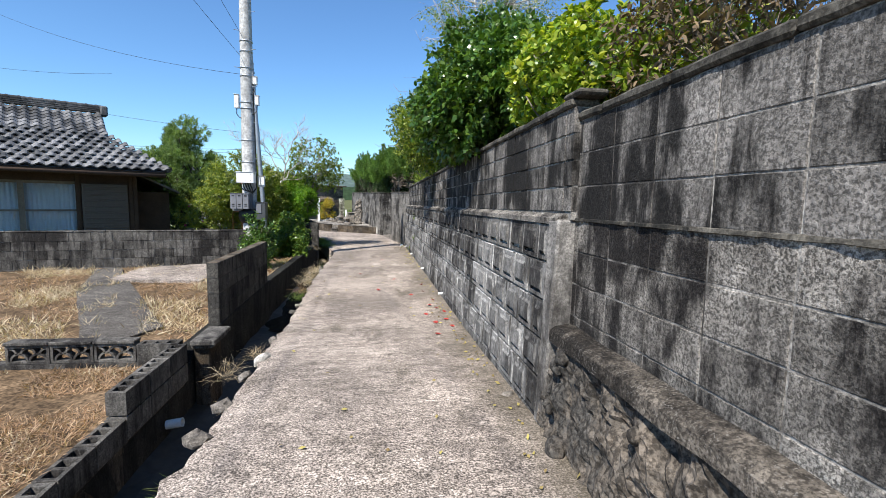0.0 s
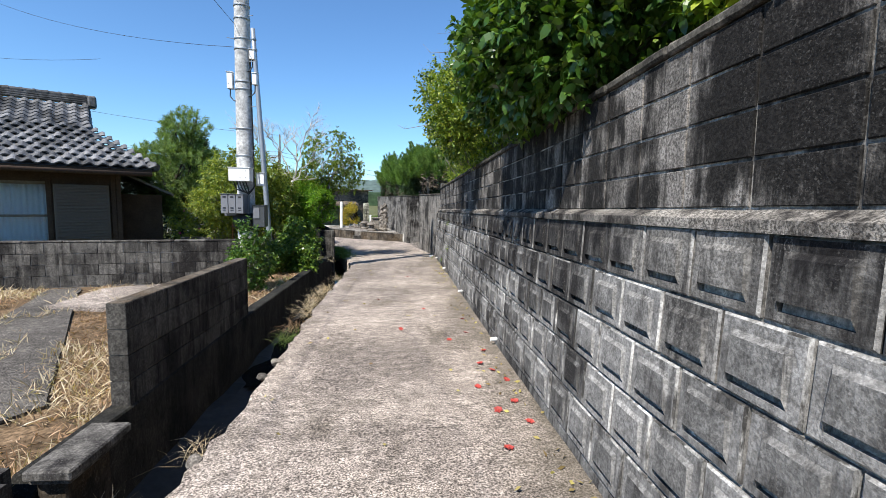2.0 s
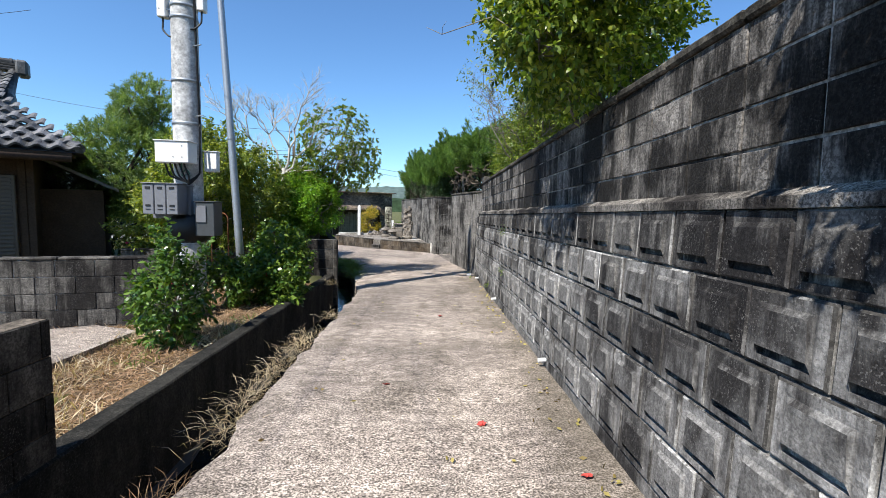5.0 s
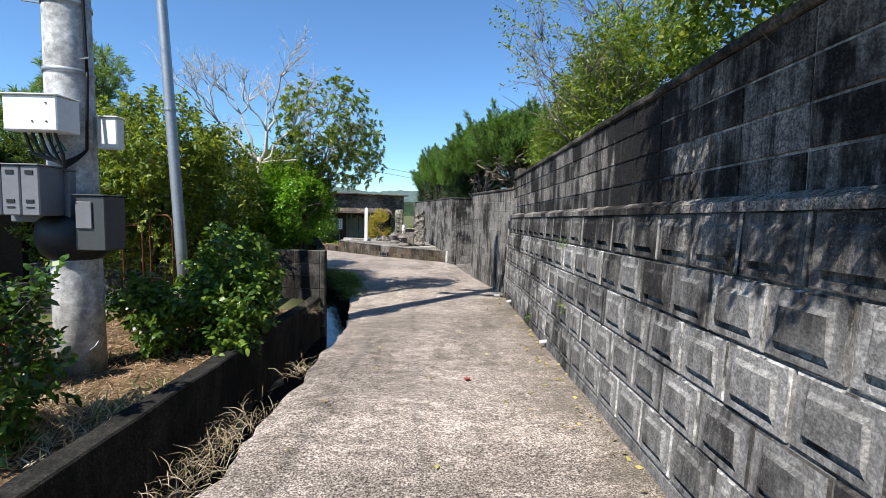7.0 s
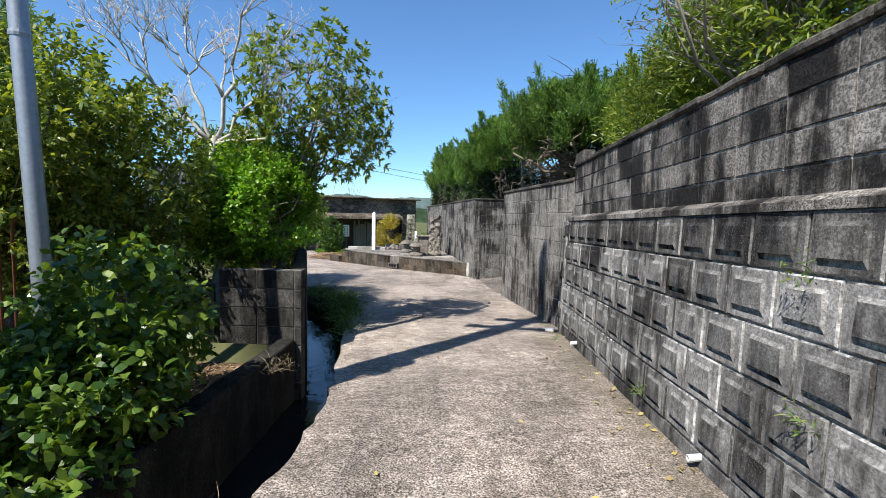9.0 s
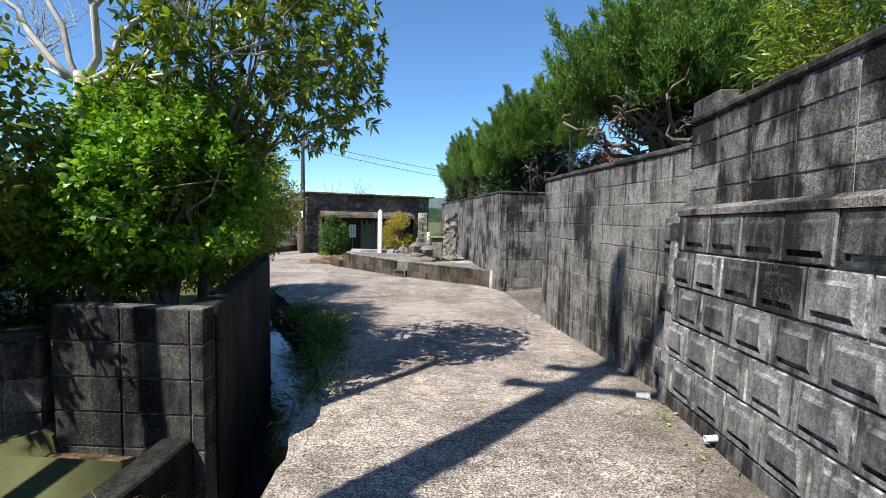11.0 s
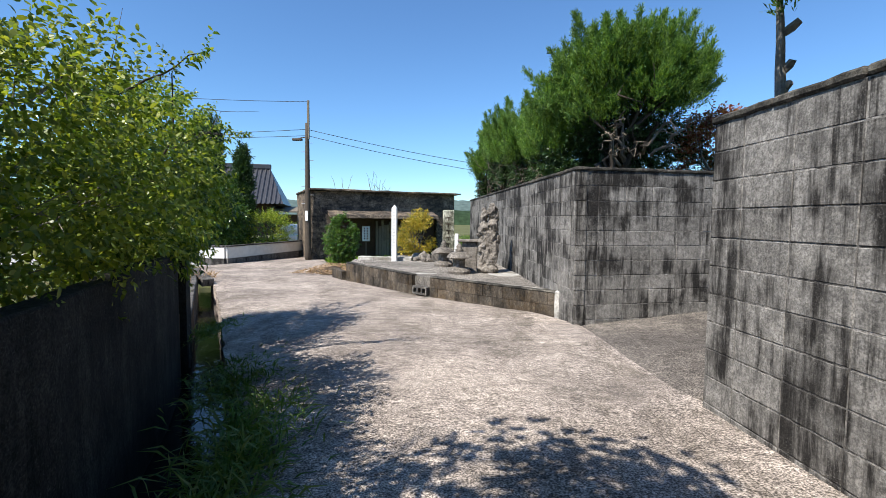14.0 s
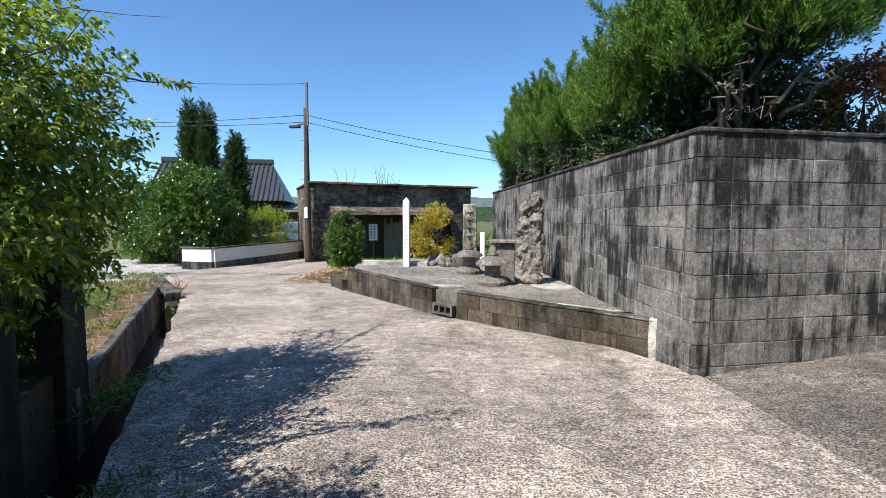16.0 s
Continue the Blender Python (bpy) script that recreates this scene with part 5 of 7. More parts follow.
plant("shrub", "dark dense shrub with arching leafy shoots over the wall end", "shrub", (-4.5, 21.0, -0.35), [((-4.1, 20.6, 0.85), (0.55, 0.6, 0.6)), ((-4.6, 21.3, 1.25), (0.8, 0.8, 0.9)), ((-4.75, 21.65, 0.55), (0.5, 0.4, 0.45)), ((-4.95, 21.45, 0.2), (0.4, 0.5, 0.5)), ((-3.8, 19.7, 0.85), (0.45, 0.5, 0.35))], L_MID, M_DARKBARK, 37, twigs=1500, per=12, twig=0.2, length=0.06, width=0.027, gap=0.1, up=0.1, bare=1, droop=0.35, arcs=[((-4.4, 21.2, 1.6), (-4.2, 22.68, 1.92)), ((-4.3, 21.0, 1.7), (-4.77, 22.35, 2.35)), ((-4.5, 21.4, 1.5), (-4.54, 22.62, 1.56)), ((-4.6, 21.4, 1.8), (-5.2, 22.2, 2.4)), ((-3.9, 20.0, 1.6), (-3.2, 20.3, 2.1))])
plant("thicket", "dark evergreen thicket behind the house corner", "thicket", (-7.4, 18.6, -0.42), [((-7.6, 18.6, 0.4), (1.6, 0.9, 0.9)), ((-5.9, 18.3, 0.3), (1.2, 0.8, 0.8)), ((-4.6, 18.2, 0.5), (1.0, 0.8, 0.8))], L_DARK, M_DARKBARK, 39, twigs=800, per=12, twig=0.22, length=0.08, width=0.036, gap=0.1)
plant("shrub", "yellow-green broad-leaved tree behind the pole", "tree", (-4.4, 15.5, -0.4), [((-4.2, 15.2, 1.65), (0.9, 0.7, 0.9)), ((-3.5, 15.6, 1.3), (0.6, 0.6, 0.8)), ((-4.7, 15.0, 1.1), (0.6, 0.6, 0.6))], L_OLIVE, M_BARK, 38, twigs=800, per=11, twig=0.2, length=0.08, width=0.034, gap=0.25)
plant("camellia_bush", "dark green camellia bush with red flowers behind the channel wall", "bush", (-2.7, 11.2, -0.42), [((-2.72, 11.2, 0.02), (0.29, 0.38, 0.45))], L_CAMELLIA, M_BARK, 41, twigs=130, arcs=[((-2.75, 11.2, 0.3), (-2.8, 11.25, 0.78)), ((-2.65, 11.1, 0.3), (-2.55, 11.0, 0.68)), ((-2.8, 11.3, 0.3), (-3.0, 11.4, 0.72)), ((-2.7, 11.3, 0.2), (-2.45, 11.45, 0.55))], per=9, twig=0.16, length=0.075, width=0.036, gap=0.25, r=0.025, flowers=9, group="camellia bushes by the channel")
plant("camellia_bush", "dense leafy camellia bush spilling over the channel wall", "bush", (-2.55, 13.9, -0.4), [((-2.5, 13.95, 0.15), (0.45, 0.5, 0.6)), ((-2.4, 13.6, -0.1), (0.4, 0.4, 0.38)), ((-2.3, 13.15, -0.2), (0.32, 0.42, 0.3))], L_BUSH, M_BARK, 42, twigs=380, per=9, twig=0.17, length=0.085, width=0.042, gap=0.3, r=0.025, flowers=5, group="camellia bushes by the channel")
plant("camellia_bush", "small camellia bush beside the utility pole", "bush", (-2.95, 13.0, -0.4), [((-2.95, 13.0, -0.05), (0.3, 0.3, 0.33))], L_BUSH, M_BARK, 43, twigs=130, per=9, twig=0.14, length=0.07, width=0.034, gap=0.2, r=0.02, flowers=3, group="camellia bushes by the channel")

# round the far corner
plant("tree", "broad round dark green evergreen tree", "tree", (-12.6, 34.2, -0.95), [((-12.2, 34.0, 0.8), (1.35, 1.4, 1.6)), ((-12.6, 34.4, 1.5), (1.0, 1.0, 1.0)), ((-11.5, 33.6, 0.3), (0.7, 0.8, 0.9)), ((-14.2, 34.8, 0.5), (1.5, 1.2, 1.5))], L_CAMELLIA, M_DARKBARK, 51, twigs=2100, per=12, twig=0.28, length=0.11, width=0.05, gap=0.12, shell=0.6)
for bx, by, bz, w, h, sd in ((-16.0, 39.25, -1.0, 0.42, 7.1, 52), (-15.2, 39.3, -1.0, 0.42, 7.0, 53), (-12.05, 36.5, -1.0, 0.34, 4.9, 54)):
    plant("cypress_tree", "slim dark green columnar cypress", "tree", (bx, by, bz), [((bx, by, bz + h * 0.5), (w, w, h * 0.45)), ((bx, by, bz + h * 0.78), (w * 0.6, w * 0.6, h * 0.24))], L_DARK, M_DARKBARK, sd, twigs=900, per=14, twig=0.35, length=0.12, width=0.035, gap=0.05, up=1.6, angle=30)
plant("shrub", "light yellow-green shrub over the white wall", "shrub", (-11.0, 37.0, -0.95), [((-11.0, 36.6, 0.2), (1.1, 1.2, 0.9))], L_YELLOW, M_BARK, 55, twigs=420, per=12, twig=0.25, length=0.07, width=0.03, gap=0.25)
plant("bush", "round glossy green camellia bush before the shed", "bush", (-6.2, 32.4, -0.85), [((-6.1, 32.4, -0.05), (0.5, 0.5, 0.65)), ((-6.0, 32.4, 0.5), (0.32, 0.3, 0.35))], L_CAMELLIA, M_BARK, 56, twigs=300, per=11, twig=0.18, length=0.08, width=0.038, gap=0.3)
plant("bush", "golden-leaved rounded bush beside the terrace", "bush", (-3.1, 30.4, -0.85), [((-3.1, 30.4, 0.2), (0.5, 0.5, 0.55)), ((-3.0, 30.4, 0.7), (0.3, 0.3, 0.3))], L_YELLOWBUSH, M_BARK, 57, twigs=300, per=11, twig=0.18, length=0.055, width=0.026, gap=0.3)

# ---- poles and wires ----
M_POLE = concrete("pole_concrete", (0.46, 0.46, 0.45), (0.25, 0.25, 0.245), (0.5, 0.8), (3, 3, 0.5), 50, 0.05, (0.88, 1.06), 0.15)
M_GALV = plain("galvanised_steel", (0.34, 0.37, 0.4), 0.45, 0.6, 0.1, 30)
M_BOXW = plain("white_enamel", (0.72, 0.72, 0.7), 0.4, 0, 0.05, 20)
M_BOXG = plain("grey_plastic", (0.17, 0.175, 0.19), 0.45, 0, 0.08, 20)
M_SMOKE = plain("smoky_plastic", (0.06, 0.064, 0.068), 0.3, 0, 0.1, 20)
M_BLACK = plain("black_rubber", (0.015, 0.015, 0.016), 0.5, 0, 0.1, 30)
M_GREEN = plain("green_wire", (0.02, 0.16, 0.09), 0.5, 0, 0.1, 30)
M_WOOD = plain("dark_wood", (0.07, 0.045, 0.03), 0.8, 0, 0.3, 35, 0.2)
M_OLDWOOD = plain("grey_wood", (0.2, 0.17, 0.13), 0.9, 0, 0.3, 35, 0.2)
M_TILE = concrete("roof_tile", (0.17, 0.17, 0.172), (0.06, 0.06, 0.058), (0.5, 0.62), (9, 9, 9), 40, 0.45, (0.8, 1.15), 0.2, 0.05, 0.1)
M_TILE.node_tree.nodes["Principled BSDF"].inputs["Roughness"].default_value = 0.5
M_SHUTTER = plain("brown_shutter", (0.125, 0.1, 0.08), 0.5, 0.2, 0.08, 20)
M_CURTAIN = plain("curtain", (0.62, 0.66, 0.7), 0.9, 0, 0.06, 10)
M_PLASTER = plain("white_plaster", (0.68, 0.66, 0.6), 0.9, 0, 0.08, 6)
M_RUST = plain("rusty_iron", (0.2, 0.08, 0.04), 0.8, 0.3, 0.3, 40)
M_PVC = plain("white_pipe", (0.66, 0.66, 0.63), 0.5, 0, 0.08, 30)
M_VINE = concrete("vine_covered", (0.21, 0.165, 0.12), (0.05, 0.042, 0.036), (0.45, 0.6), (3, 3, 9), 24, 0.1, (0.4, 1.5), 1.0)
M_GLASS, _nt, _b = nodes_of("window_glass", 0.03, spec=0.5)
_b.inputs["Transmission Weight"].default_value = 1.0
_b.inputs["IOR"].default_value = 1.3
_b.inputs["Base Color"].default_value = (0.9, 0.95, 0.96, 1)


def wire(pts_list, r, material, label, sag=0.0, name="cable", parent=None, n=14):
    """A round cable through points, hanging by sag between them."""
    bm = bmesh.new()
    for a, b in zip(pts_list, pts_list[1:]):
        a, b = Vector(a), Vector(b)
        limb(bm, [a.lerp(b, i / n) - Vector((0, 0, 4 * sag * (i / n) * (1 - i / n))) for i in range(n + 1)], r, r, 5)
    ob = part(name, bm, material, parent, smooth=True)
    return ob if parent is not None else tagged(ob, label, "cable")


PX, PY, PZ = -3.25, 12.65, -0.45
pole = empty("utility_pole", "tall round grey concrete utility pole with meter boxes", "utility pole", (PX, PY, PZ))
bm = bmesh.new()
turned(bm, [(0.192 - 0.0075 * k, k * 1.0 - 0.3) for k in range(11)], n=28)
part("shaft", bm, M_POLE, pole, smooth=True)
for z in (3.15, 3.95, 4.1, 4.75, 4.95, 5.35, 5.6, 2.6):
    bm = bmesh.new()
    r = 0.192 - 0.0075 * z
    turned(bm, [(r + 0.008, z - 0.018), (r + 0.009, z), (r + 0.008, z + 0.018)], n=28)
    part("band", bm, M_GALV, pole, smooth=True)
for k in range(12):
    z = 2.7 + 0.45 * k
    bm = bmesh.new()
    a = radians(200 if k % 2 else -25)
    r = 0.185 - 0.0075 * z
    tube(bm, (r * math.cos(a), r * math.sin(a), z), ((r + 0.14) * math.cos(a), (r + 0.14) * math.sin(a), z), 0.008, n=6)
    part("step_bolt", bm, M_GALV, pole)


def case(parent, lo, hi, material, label="", lid=0.012, name="box"):
    """A boxy housing with an overhanging lid."""
    bm = bmesh.new()
    box(bm, lo, (hi[0], hi[1], hi[2] - lid), None, 0.008)
    box(bm, (lo[0] - 0.012, lo[1] - 0.015, hi[2] - lid), (hi[0] + 0.012, hi[1], hi[2]), None, 0.004)
    return part(name, bm, material, parent, label)


wb_ = case(pole, (-0.21, -0.4, 2.06), (0.21, -0.17, 2.34), M_BOXW, "white metal junction box")
for x, z in ((0.13, 2.27), (0.02, 2.13), (0.13, 2.13)):
    bm = bmesh.new()
    box(bm, (x - 0.005, -0.406, z - 0.005), (x + 0.005, -0.4, z + 0.005))
    part("screw", bm, M_BLACK, wb_)
for k in range(3):
    m_ = case(pole, (-0.36 + 0.15 * k, -0.44, 1.4), (-0.218 + 0.15 * k, -0.2, 1.8), M_BOXG, "grey plastic electricity meter", name="meter")
    for z0, h in ((1.72, 0.03), (1.5, 0.025), (1.46, 0.01)):
        bm = bmesh.new()
        box(bm, (-0.32 + 0.15 * k, -0.446, z0), (-0.26 + 0.15 * k, -0.439, z0 + h))
        part("label_plate", bm, M_BLACK, m_)
case(pole, (-0.38, -0.2, 1.34), (0.12, -0.12, 1.78), M_BOXG, "grey backing board", name="backboard")
bm = bmesh.new()
turned(bm, [(0.16, 1.0), (0.25, 1.08), (0.285, 1.2), (0.27, 1.34), (0.22, 1.4)], n=20)
part("cable_shroud", bm, M_BLACK, pole, "black drooping cable shroud", smooth=True)
case(pole, (0.2, -0.26, 1.12), (0.45, -0.02, 1.58), M_SMOKE, "smoky grey meter cabinet with a glass front", name="cabinet")
bm = bmesh.new()
box(bm, (0.22, -0.275, 1.3), (0.35, -0.262, 1.52), None, 0.004)
part("window", bm, M_BOXG, pole, "pale meter behind the cabinet front")
case(pole, (0.2, 0.02, 1.98), (0.37, 0.12, 2.26), M_BOXW, "pale side box")
for (x0, y0, z0, w, h) in ((-0.3, -0.1, 3.95, 0.11, 0.34), (0.2, -0.08, 4.05, 0.09, 0.24), (0.16, -0.1, 4.55, 0.1, 0.2)):
    case(pole, (x0, y0, z0), (x0 + w, y0 + 0.12, z0 + h), M_BOXW, "small white telecom box")
    wire([(x0 + w / 2, y0 + 0.05, z0), (x0 + w / 2 * 0.8, y0 + 0.05, z0 - 0.14), (0.11 if x0 > 0 else -0.11, -0.1, z0 - 0.25)], 0.012, M_BLACK, "", 0.03, parent=pole)
for k in range(5):
    wire([(-0.15 + 0.06 * k, -0.28, 2.06), (-0.1 + 0.06 * k, -0.27, 1.9), (0.12, -0.24, 1.84 - 0.012 * k), (0.2, -0.1, 1.95), (0.19, -0.05, 2.6), (0.16, -0.06, 4.6)], 0.013, M_BLACK, "", 0.015, parent=pole)
wire([(0.06, -0.28, 2.06), (0.05, -0.26, 1.9), (0.14, -0.24, 1.93), (0.1, -0.25, 2.0), (0.04, -0.25, 1.92)], 0.006, M_GREEN, "", 0.0, parent=pole)
wire([(0.2, -0.05, 0.3), (0.19, -0.12, 0.25), (0.05, -0.19, 0.1), (0.02, -0.2, -0.02)], 0.007, M_GALV, "", 0.01, parent=pole)
for z, ln in ((8.5, 0.6), (7.7, 0.65)):
    bm = bmesh.new()
    box(bm, (-ln, -0.26, z), (ln, -0.15, z + 0.11), pose(0, 0, 0, 0, 0, -10), 0.006)
    part("crossarm", bm, M_GALV, pole)
    for s in (-0.9, -0.45, 0.45, 0.9):
        bm = bmesh.new()
        turned(bm, [(0.03, 0), (0.055, 0.02), (0.03, 0.05), (0.055, 0.07), (0.03, 0.12)], pose(0, 0, 0, 0, 0, -10) @ Matrix.Translation((ln * s, -0.2, z + 0.11)), 10)
        part("insulator", bm, M_BOXW, pole, smooth=True)
steel = empty("steel_pole", "slim leaning galvanised steel pole", "pole", (-3.2, 14.25, -0.4))
bm = bmesh.new()
limb(bm, [Vector((-0.062 * z, 0.01 * z, z)) for z in (-0.2, 1, 2, 3, 4, 5, 5.7)], 0.068, 0.05, 16)
part("shaft", bm, M_GALV, steel, smooth=True)
for z in (5.2, 5.45, 2.6):
    bm = bmesh.new()
    turned(bm, [(0.066, -0.02), (0.068, 0), (0.066, 0.02)], Matrix.Translation((-0.062 * z, 0.01 * z, z)), 14)
    part("band", bm, M_GALV, steel)
for a, b, sag in (((PX - 0.12, PY, 4.35), (-15, 20.5, 8.2), 0.35), ((PX - 0.1, PY, 4.75), (-4.9, -6, 8.5), 0.3), ((PX - 0.1, PY, 5.3), (-3.6, -6, 9.6), 0.3), ((-8.3, 16.4, 5.0), (-16, 19, 5.9), 0.2)):
    wire([a, b], 0.005, M_BLACK, "thin black overhead cable from the utility pole", sag)

# ---- house with tiled roof ----
HC = (-6.83, 14.45, -0.45)
house = empty("house", "single-storey wooden house with grey tiled roof", "house", Matrix.Translation(HC) @ pose(0, 0, 0, 0, 0, 33))
HW, HDp, EV, SLP = 7.5, 5.6, 2.36, 0.52
bm = bmesh.new()
box(bm, (-HW, 0.0, 0.0), (-3.62, 0.12, 2.5))
box(bm, (-3.62, 0.0, 0.0), (-1.32, 0.12, 0.35))
box(bm, (-3.62, 0.0, 2.0), (-1.32, 0.12, 2.5))
box(bm, (-1.32, 0.0, 0.0), (0.0, 0.12, 2.5))
box(bm, (-0.12, 0.12, 0.0), (0.0, HDp, 2.5))
box(bm, (-HW, HDp - 0.12, 0.0), (-0.12, HDp, 2.5))
box(bm, (-HW, 0.12, 0.0), (-HW + 0.12, HDp - 0.12, 2.5))
part("wall", bm, M_WOOD, house, "dark brown timber wall")
for k, x in enumerate((-3.62, -2.47)):
    w = part("window", (lambda b: (box(b, (x, 0.02, 0.35), (x + 0.06, 0.1, 2.0)), box(b, (x + 1.09, 0.02, 0.35), (x + 1.15, 0.1, 2.0)), box(b, (x + 0.06, 0.02, 0.35), (x + 1.09, 0.1, 0.42)), box(b, (x + 0.06, 0.02, 1.93), (x + 1.09, 0.1, 2.0)), box(b, (x + 0.06, 0.03, 1.2), (x + 1.09, 0.09, 1.25)), b)[-1])(bmesh.new()), M_OLDWOOD, house, "sliding window in a brown frame")
    bm = bmesh.new()
    box(bm, (x + 0.06, 0.055, 0.42), (x + 1.09, 0.06, 1.93))
    pane = part("pane", bm, M_GLASS, w)
    pane.visible_shadow = False
    bm = bmesh.new()
    nn = 60
    a = [bm.verts.new((x + 0.05 + 1.05 * i / nn, 0.2 + 0.03 * math.sin(i * 1.1) + 0.012 * math.sin(i * 2.9), 0.5)) for i in range(nn + 1)]
    b = [bm.verts.new((v.co.x, 0.2 + (v.co.y - 0.2) * 0.7, 1.95)) for v in a]
    for i in range(nn):
        bm.faces.new((a[i], a[i + 1], b[i + 1], b[i]))
    part("curtain", bm, M_CURTAIN, w, "pale drawn curtain", smooth=True)
bm = bmesh.new()
box(bm, (-1.25, -0.1, 0.3), (-0.22, 0.0, 1.95), None, 0.01)
sh = part("shutter_box", bm, M_SHUTTER, house, "ribbed brown metal shutter box")
for k in range(24):
    bm = bmesh.new()
    box(bm, (-1.21, -0.125, 0.34 + 0.066 * k), (-0.26, -0.1, 0.384 + 0.066 * k), None, 0.008)
    part("rib", bm, M_SHUTTER, sh)
for x in (-1.33, -0.14, -0.03):
    bm = bmesh.new()
    box(bm, (x - 0.05, -0.03, 0.0), (x + 0.05, -0.002, 2.45), None, 0.005)
    part("post", bm, M_WOOD, house)
bm = bmesh.new()
box(bm, (-HW, -0.78, EV - 0.12), (0.6, -0.72, EV - 0.03))
box(bm, (-HW, -0.72, EV - 0.08), (0.6, 0.0, EV - 0.04))
part("eaves_board", bm, M_WOOD, house)
bm = bmesh.new()
tube(bm, (-HW, -0.86, EV - 0.1), (0.6, -0.86, EV - 0.14), 0.05, 0.05, 10)
part("gutter", bm, M_WOOD, house, smooth=True)
# dark box and its roof, added to stand in for shade under the roof end
bm = bmesh.new()
box(bm, (0.002, 0.7, 0.0), (0.95, HDp - 0.6, 1.75))
bmesh.ops.subdivide_edges(bm, edges=[e for e in bm.edges if e.calc_length() > 1], cuts=5)
part("shade_box", bm, M_WOOD, house, "added dark box for the shade under the roof end")
bm = bmesh.new()
v = [bm.verts.new(p) for p in ((0.0, 0.45, 2.3), (1.2, 0.45, 1.72), (1.2, HDp - 0.4, 1.72), (0.0, HDp - 0.4, 2.3), (0.0, 0.45, 2.36), (1.2, 0.45, 1.78), (1.2, HDp - 0.4, 1.78), (0.0, HDp - 0.4, 2.36))]
for q in ((3, 2, 1, 0), (4, 5, 6, 7), (0, 1, 5, 4), (1, 2, 6, 5), (2, 3, 7, 6), (3, 0, 4, 7)):
    bm.faces.new([v[i] for i in q])
part("annex_roof", bm, M_TILE, house)
# roof planes
RY = HDp / 2
RZ = EV + (RY + 0.8) * SLP
bm = bmesh.new()
v = [bm.verts.new(p) for p in ((-HW, -0.8, EV - 0.03), (0.75, -0.8, EV - 0.03), (-0.6, RY, RZ - 0.05), (-HW, RY, RZ - 0.05), (-HW, HDp + 0.8, EV - 0.03), (0.75, HDp + 0.8, EV - 0.03), (-0.6, RY * 0.45, EV + 0.55), (-0.6, HDp - RY * 0.45, EV + 0.55))]
bm.faces.new((v[0], v[1], v[6], v[2], v[3]))
bm.faces.new((v[3], v[2], v[7], v[5], v[4]))
bm.faces.new((v[1], v[5], v[7], v[6]))
bm.faces.new((v[6], v[7], v[2]))
part("roof", bm, M_TILE, house)


def pan_tile(w=0.25, l=0.285):
    """One wavy pantile: a trough and a roll, with a thick lower lip."""
    bm = bmesh.new()
    n = 8
    f = [(i / n * w - w / 2, 0.032 * math.sin(i / n * 6.2832 + 2.6)) for i in range(n + 1)]
    lo = [bm.verts.new((x, 0, z + 0.03)) for x, z in f]
    hi = [bm.verts.new((x, l, z + 0.006)) for x, z in f]
    lip = [bm.verts.new((x, 0.004, z - 0.004)) for x, z in f]
    for i in range(n):
        bm.faces.new((lo[i], lo[i + 1], hi[i + 1], hi[i]))
        bm.faces.new((lip[i], lip[i + 1], lo[i + 1], lo[i]))
    me = bpy.data.meshes.new("roof_tile")
    bm.to_mesh(me)
    bm.free()
    me.materials.append(M_TILE)
    return me


TILE = pan_tile()
ra = math.atan(SLP)
slope_len = (RY + 0.8) / math.cos(ra)
nrow = int(slope_len / 0.24)
for j in range(nrow):
    s = j * 0.24
    yy, zz = -0.82 + s * math.cos(ra), EV + s * math.sin(ra)
    xr = 0.72 if yy > 5 else (0.72 - max(0, (yy + 0.8)) / (RY * 0.45 + 0.8) * 1.3 if yy < RY * 0.45 else -0.5)
    k = 0
    while k < 20:
        x = xr - 0.125 - 0.25 * k
        if x < -5.2:
            break
        m = Matrix.Translation((x, yy, zz + 0.02)) @ Matrix.Rotation(ra, 4, "X") @ Matrix.Rotation(random.Random(j * 50 + k).uniform(-0.02, 0.02), 4, "Z")
        piece("roof_tile", TILE, m, house)
        k += 1
bm = bmesh.new()
for lv in range(3):
    box(bm, (-HW, RY - 0.13 + 0.02 * lv, RZ - 0.02 + 0.055 * lv), (-0.42 - 0.03 * lv, RY + 0.13 - 0.02 * lv, RZ + 0.03 + 0.055 * lv), None, 0.012)
tube(bm, (-HW, RY, RZ + 0.17), (-0.4, RY, RZ + 0.17), 0.075, 0.075, 10)
for k in range(26):
    tube(bm, (-0.55 - 0.26 * k, RY, RZ + 0.17), (-0.6 - 0.26 * k, RY, RZ + 0.17), 0.088, 0.088, 10)
part("ridge", bm, M_TILE, house, "stacked grey ridge tiles")
bm = bmesh.new()
box(bm, (-0.5, RY - 0.2, RZ - 0.1), (-0.3, RY + 0.2, RZ + 0.22), None, 0.04)
part("ridge_end", bm, M_TILE, house)
for a, b in (((-0.55, RY * 0.45, EV + 0.62), (0.72, -0.78, EV + 0.04)), ((-0.55, RY, RZ), (-0.5, RY * 0.4, EV + 0.6))):
    a, b = Vector(a), Vector(b)
    for i in range(11):
        bm = bmesh.new()
        tube(bm, a.lerp(b, i / 11), a.lerp(b, (i + 0.95) / 11), 0.1, 0.085, 9)
        part("hip_tile", bm, M_TILE, house)
antenna = empty("antenna", "thin metal television antenna on the roof ridge", "antenna", (-11.7, 14.75, 4.05))
bm = bmesh.new()
tube(bm, (0, 0, 0), (-0.1, 0, 1.9), 0.018, n=6)
part("mast", bm, M_GALV, antenna)
bm = bmesh.new()
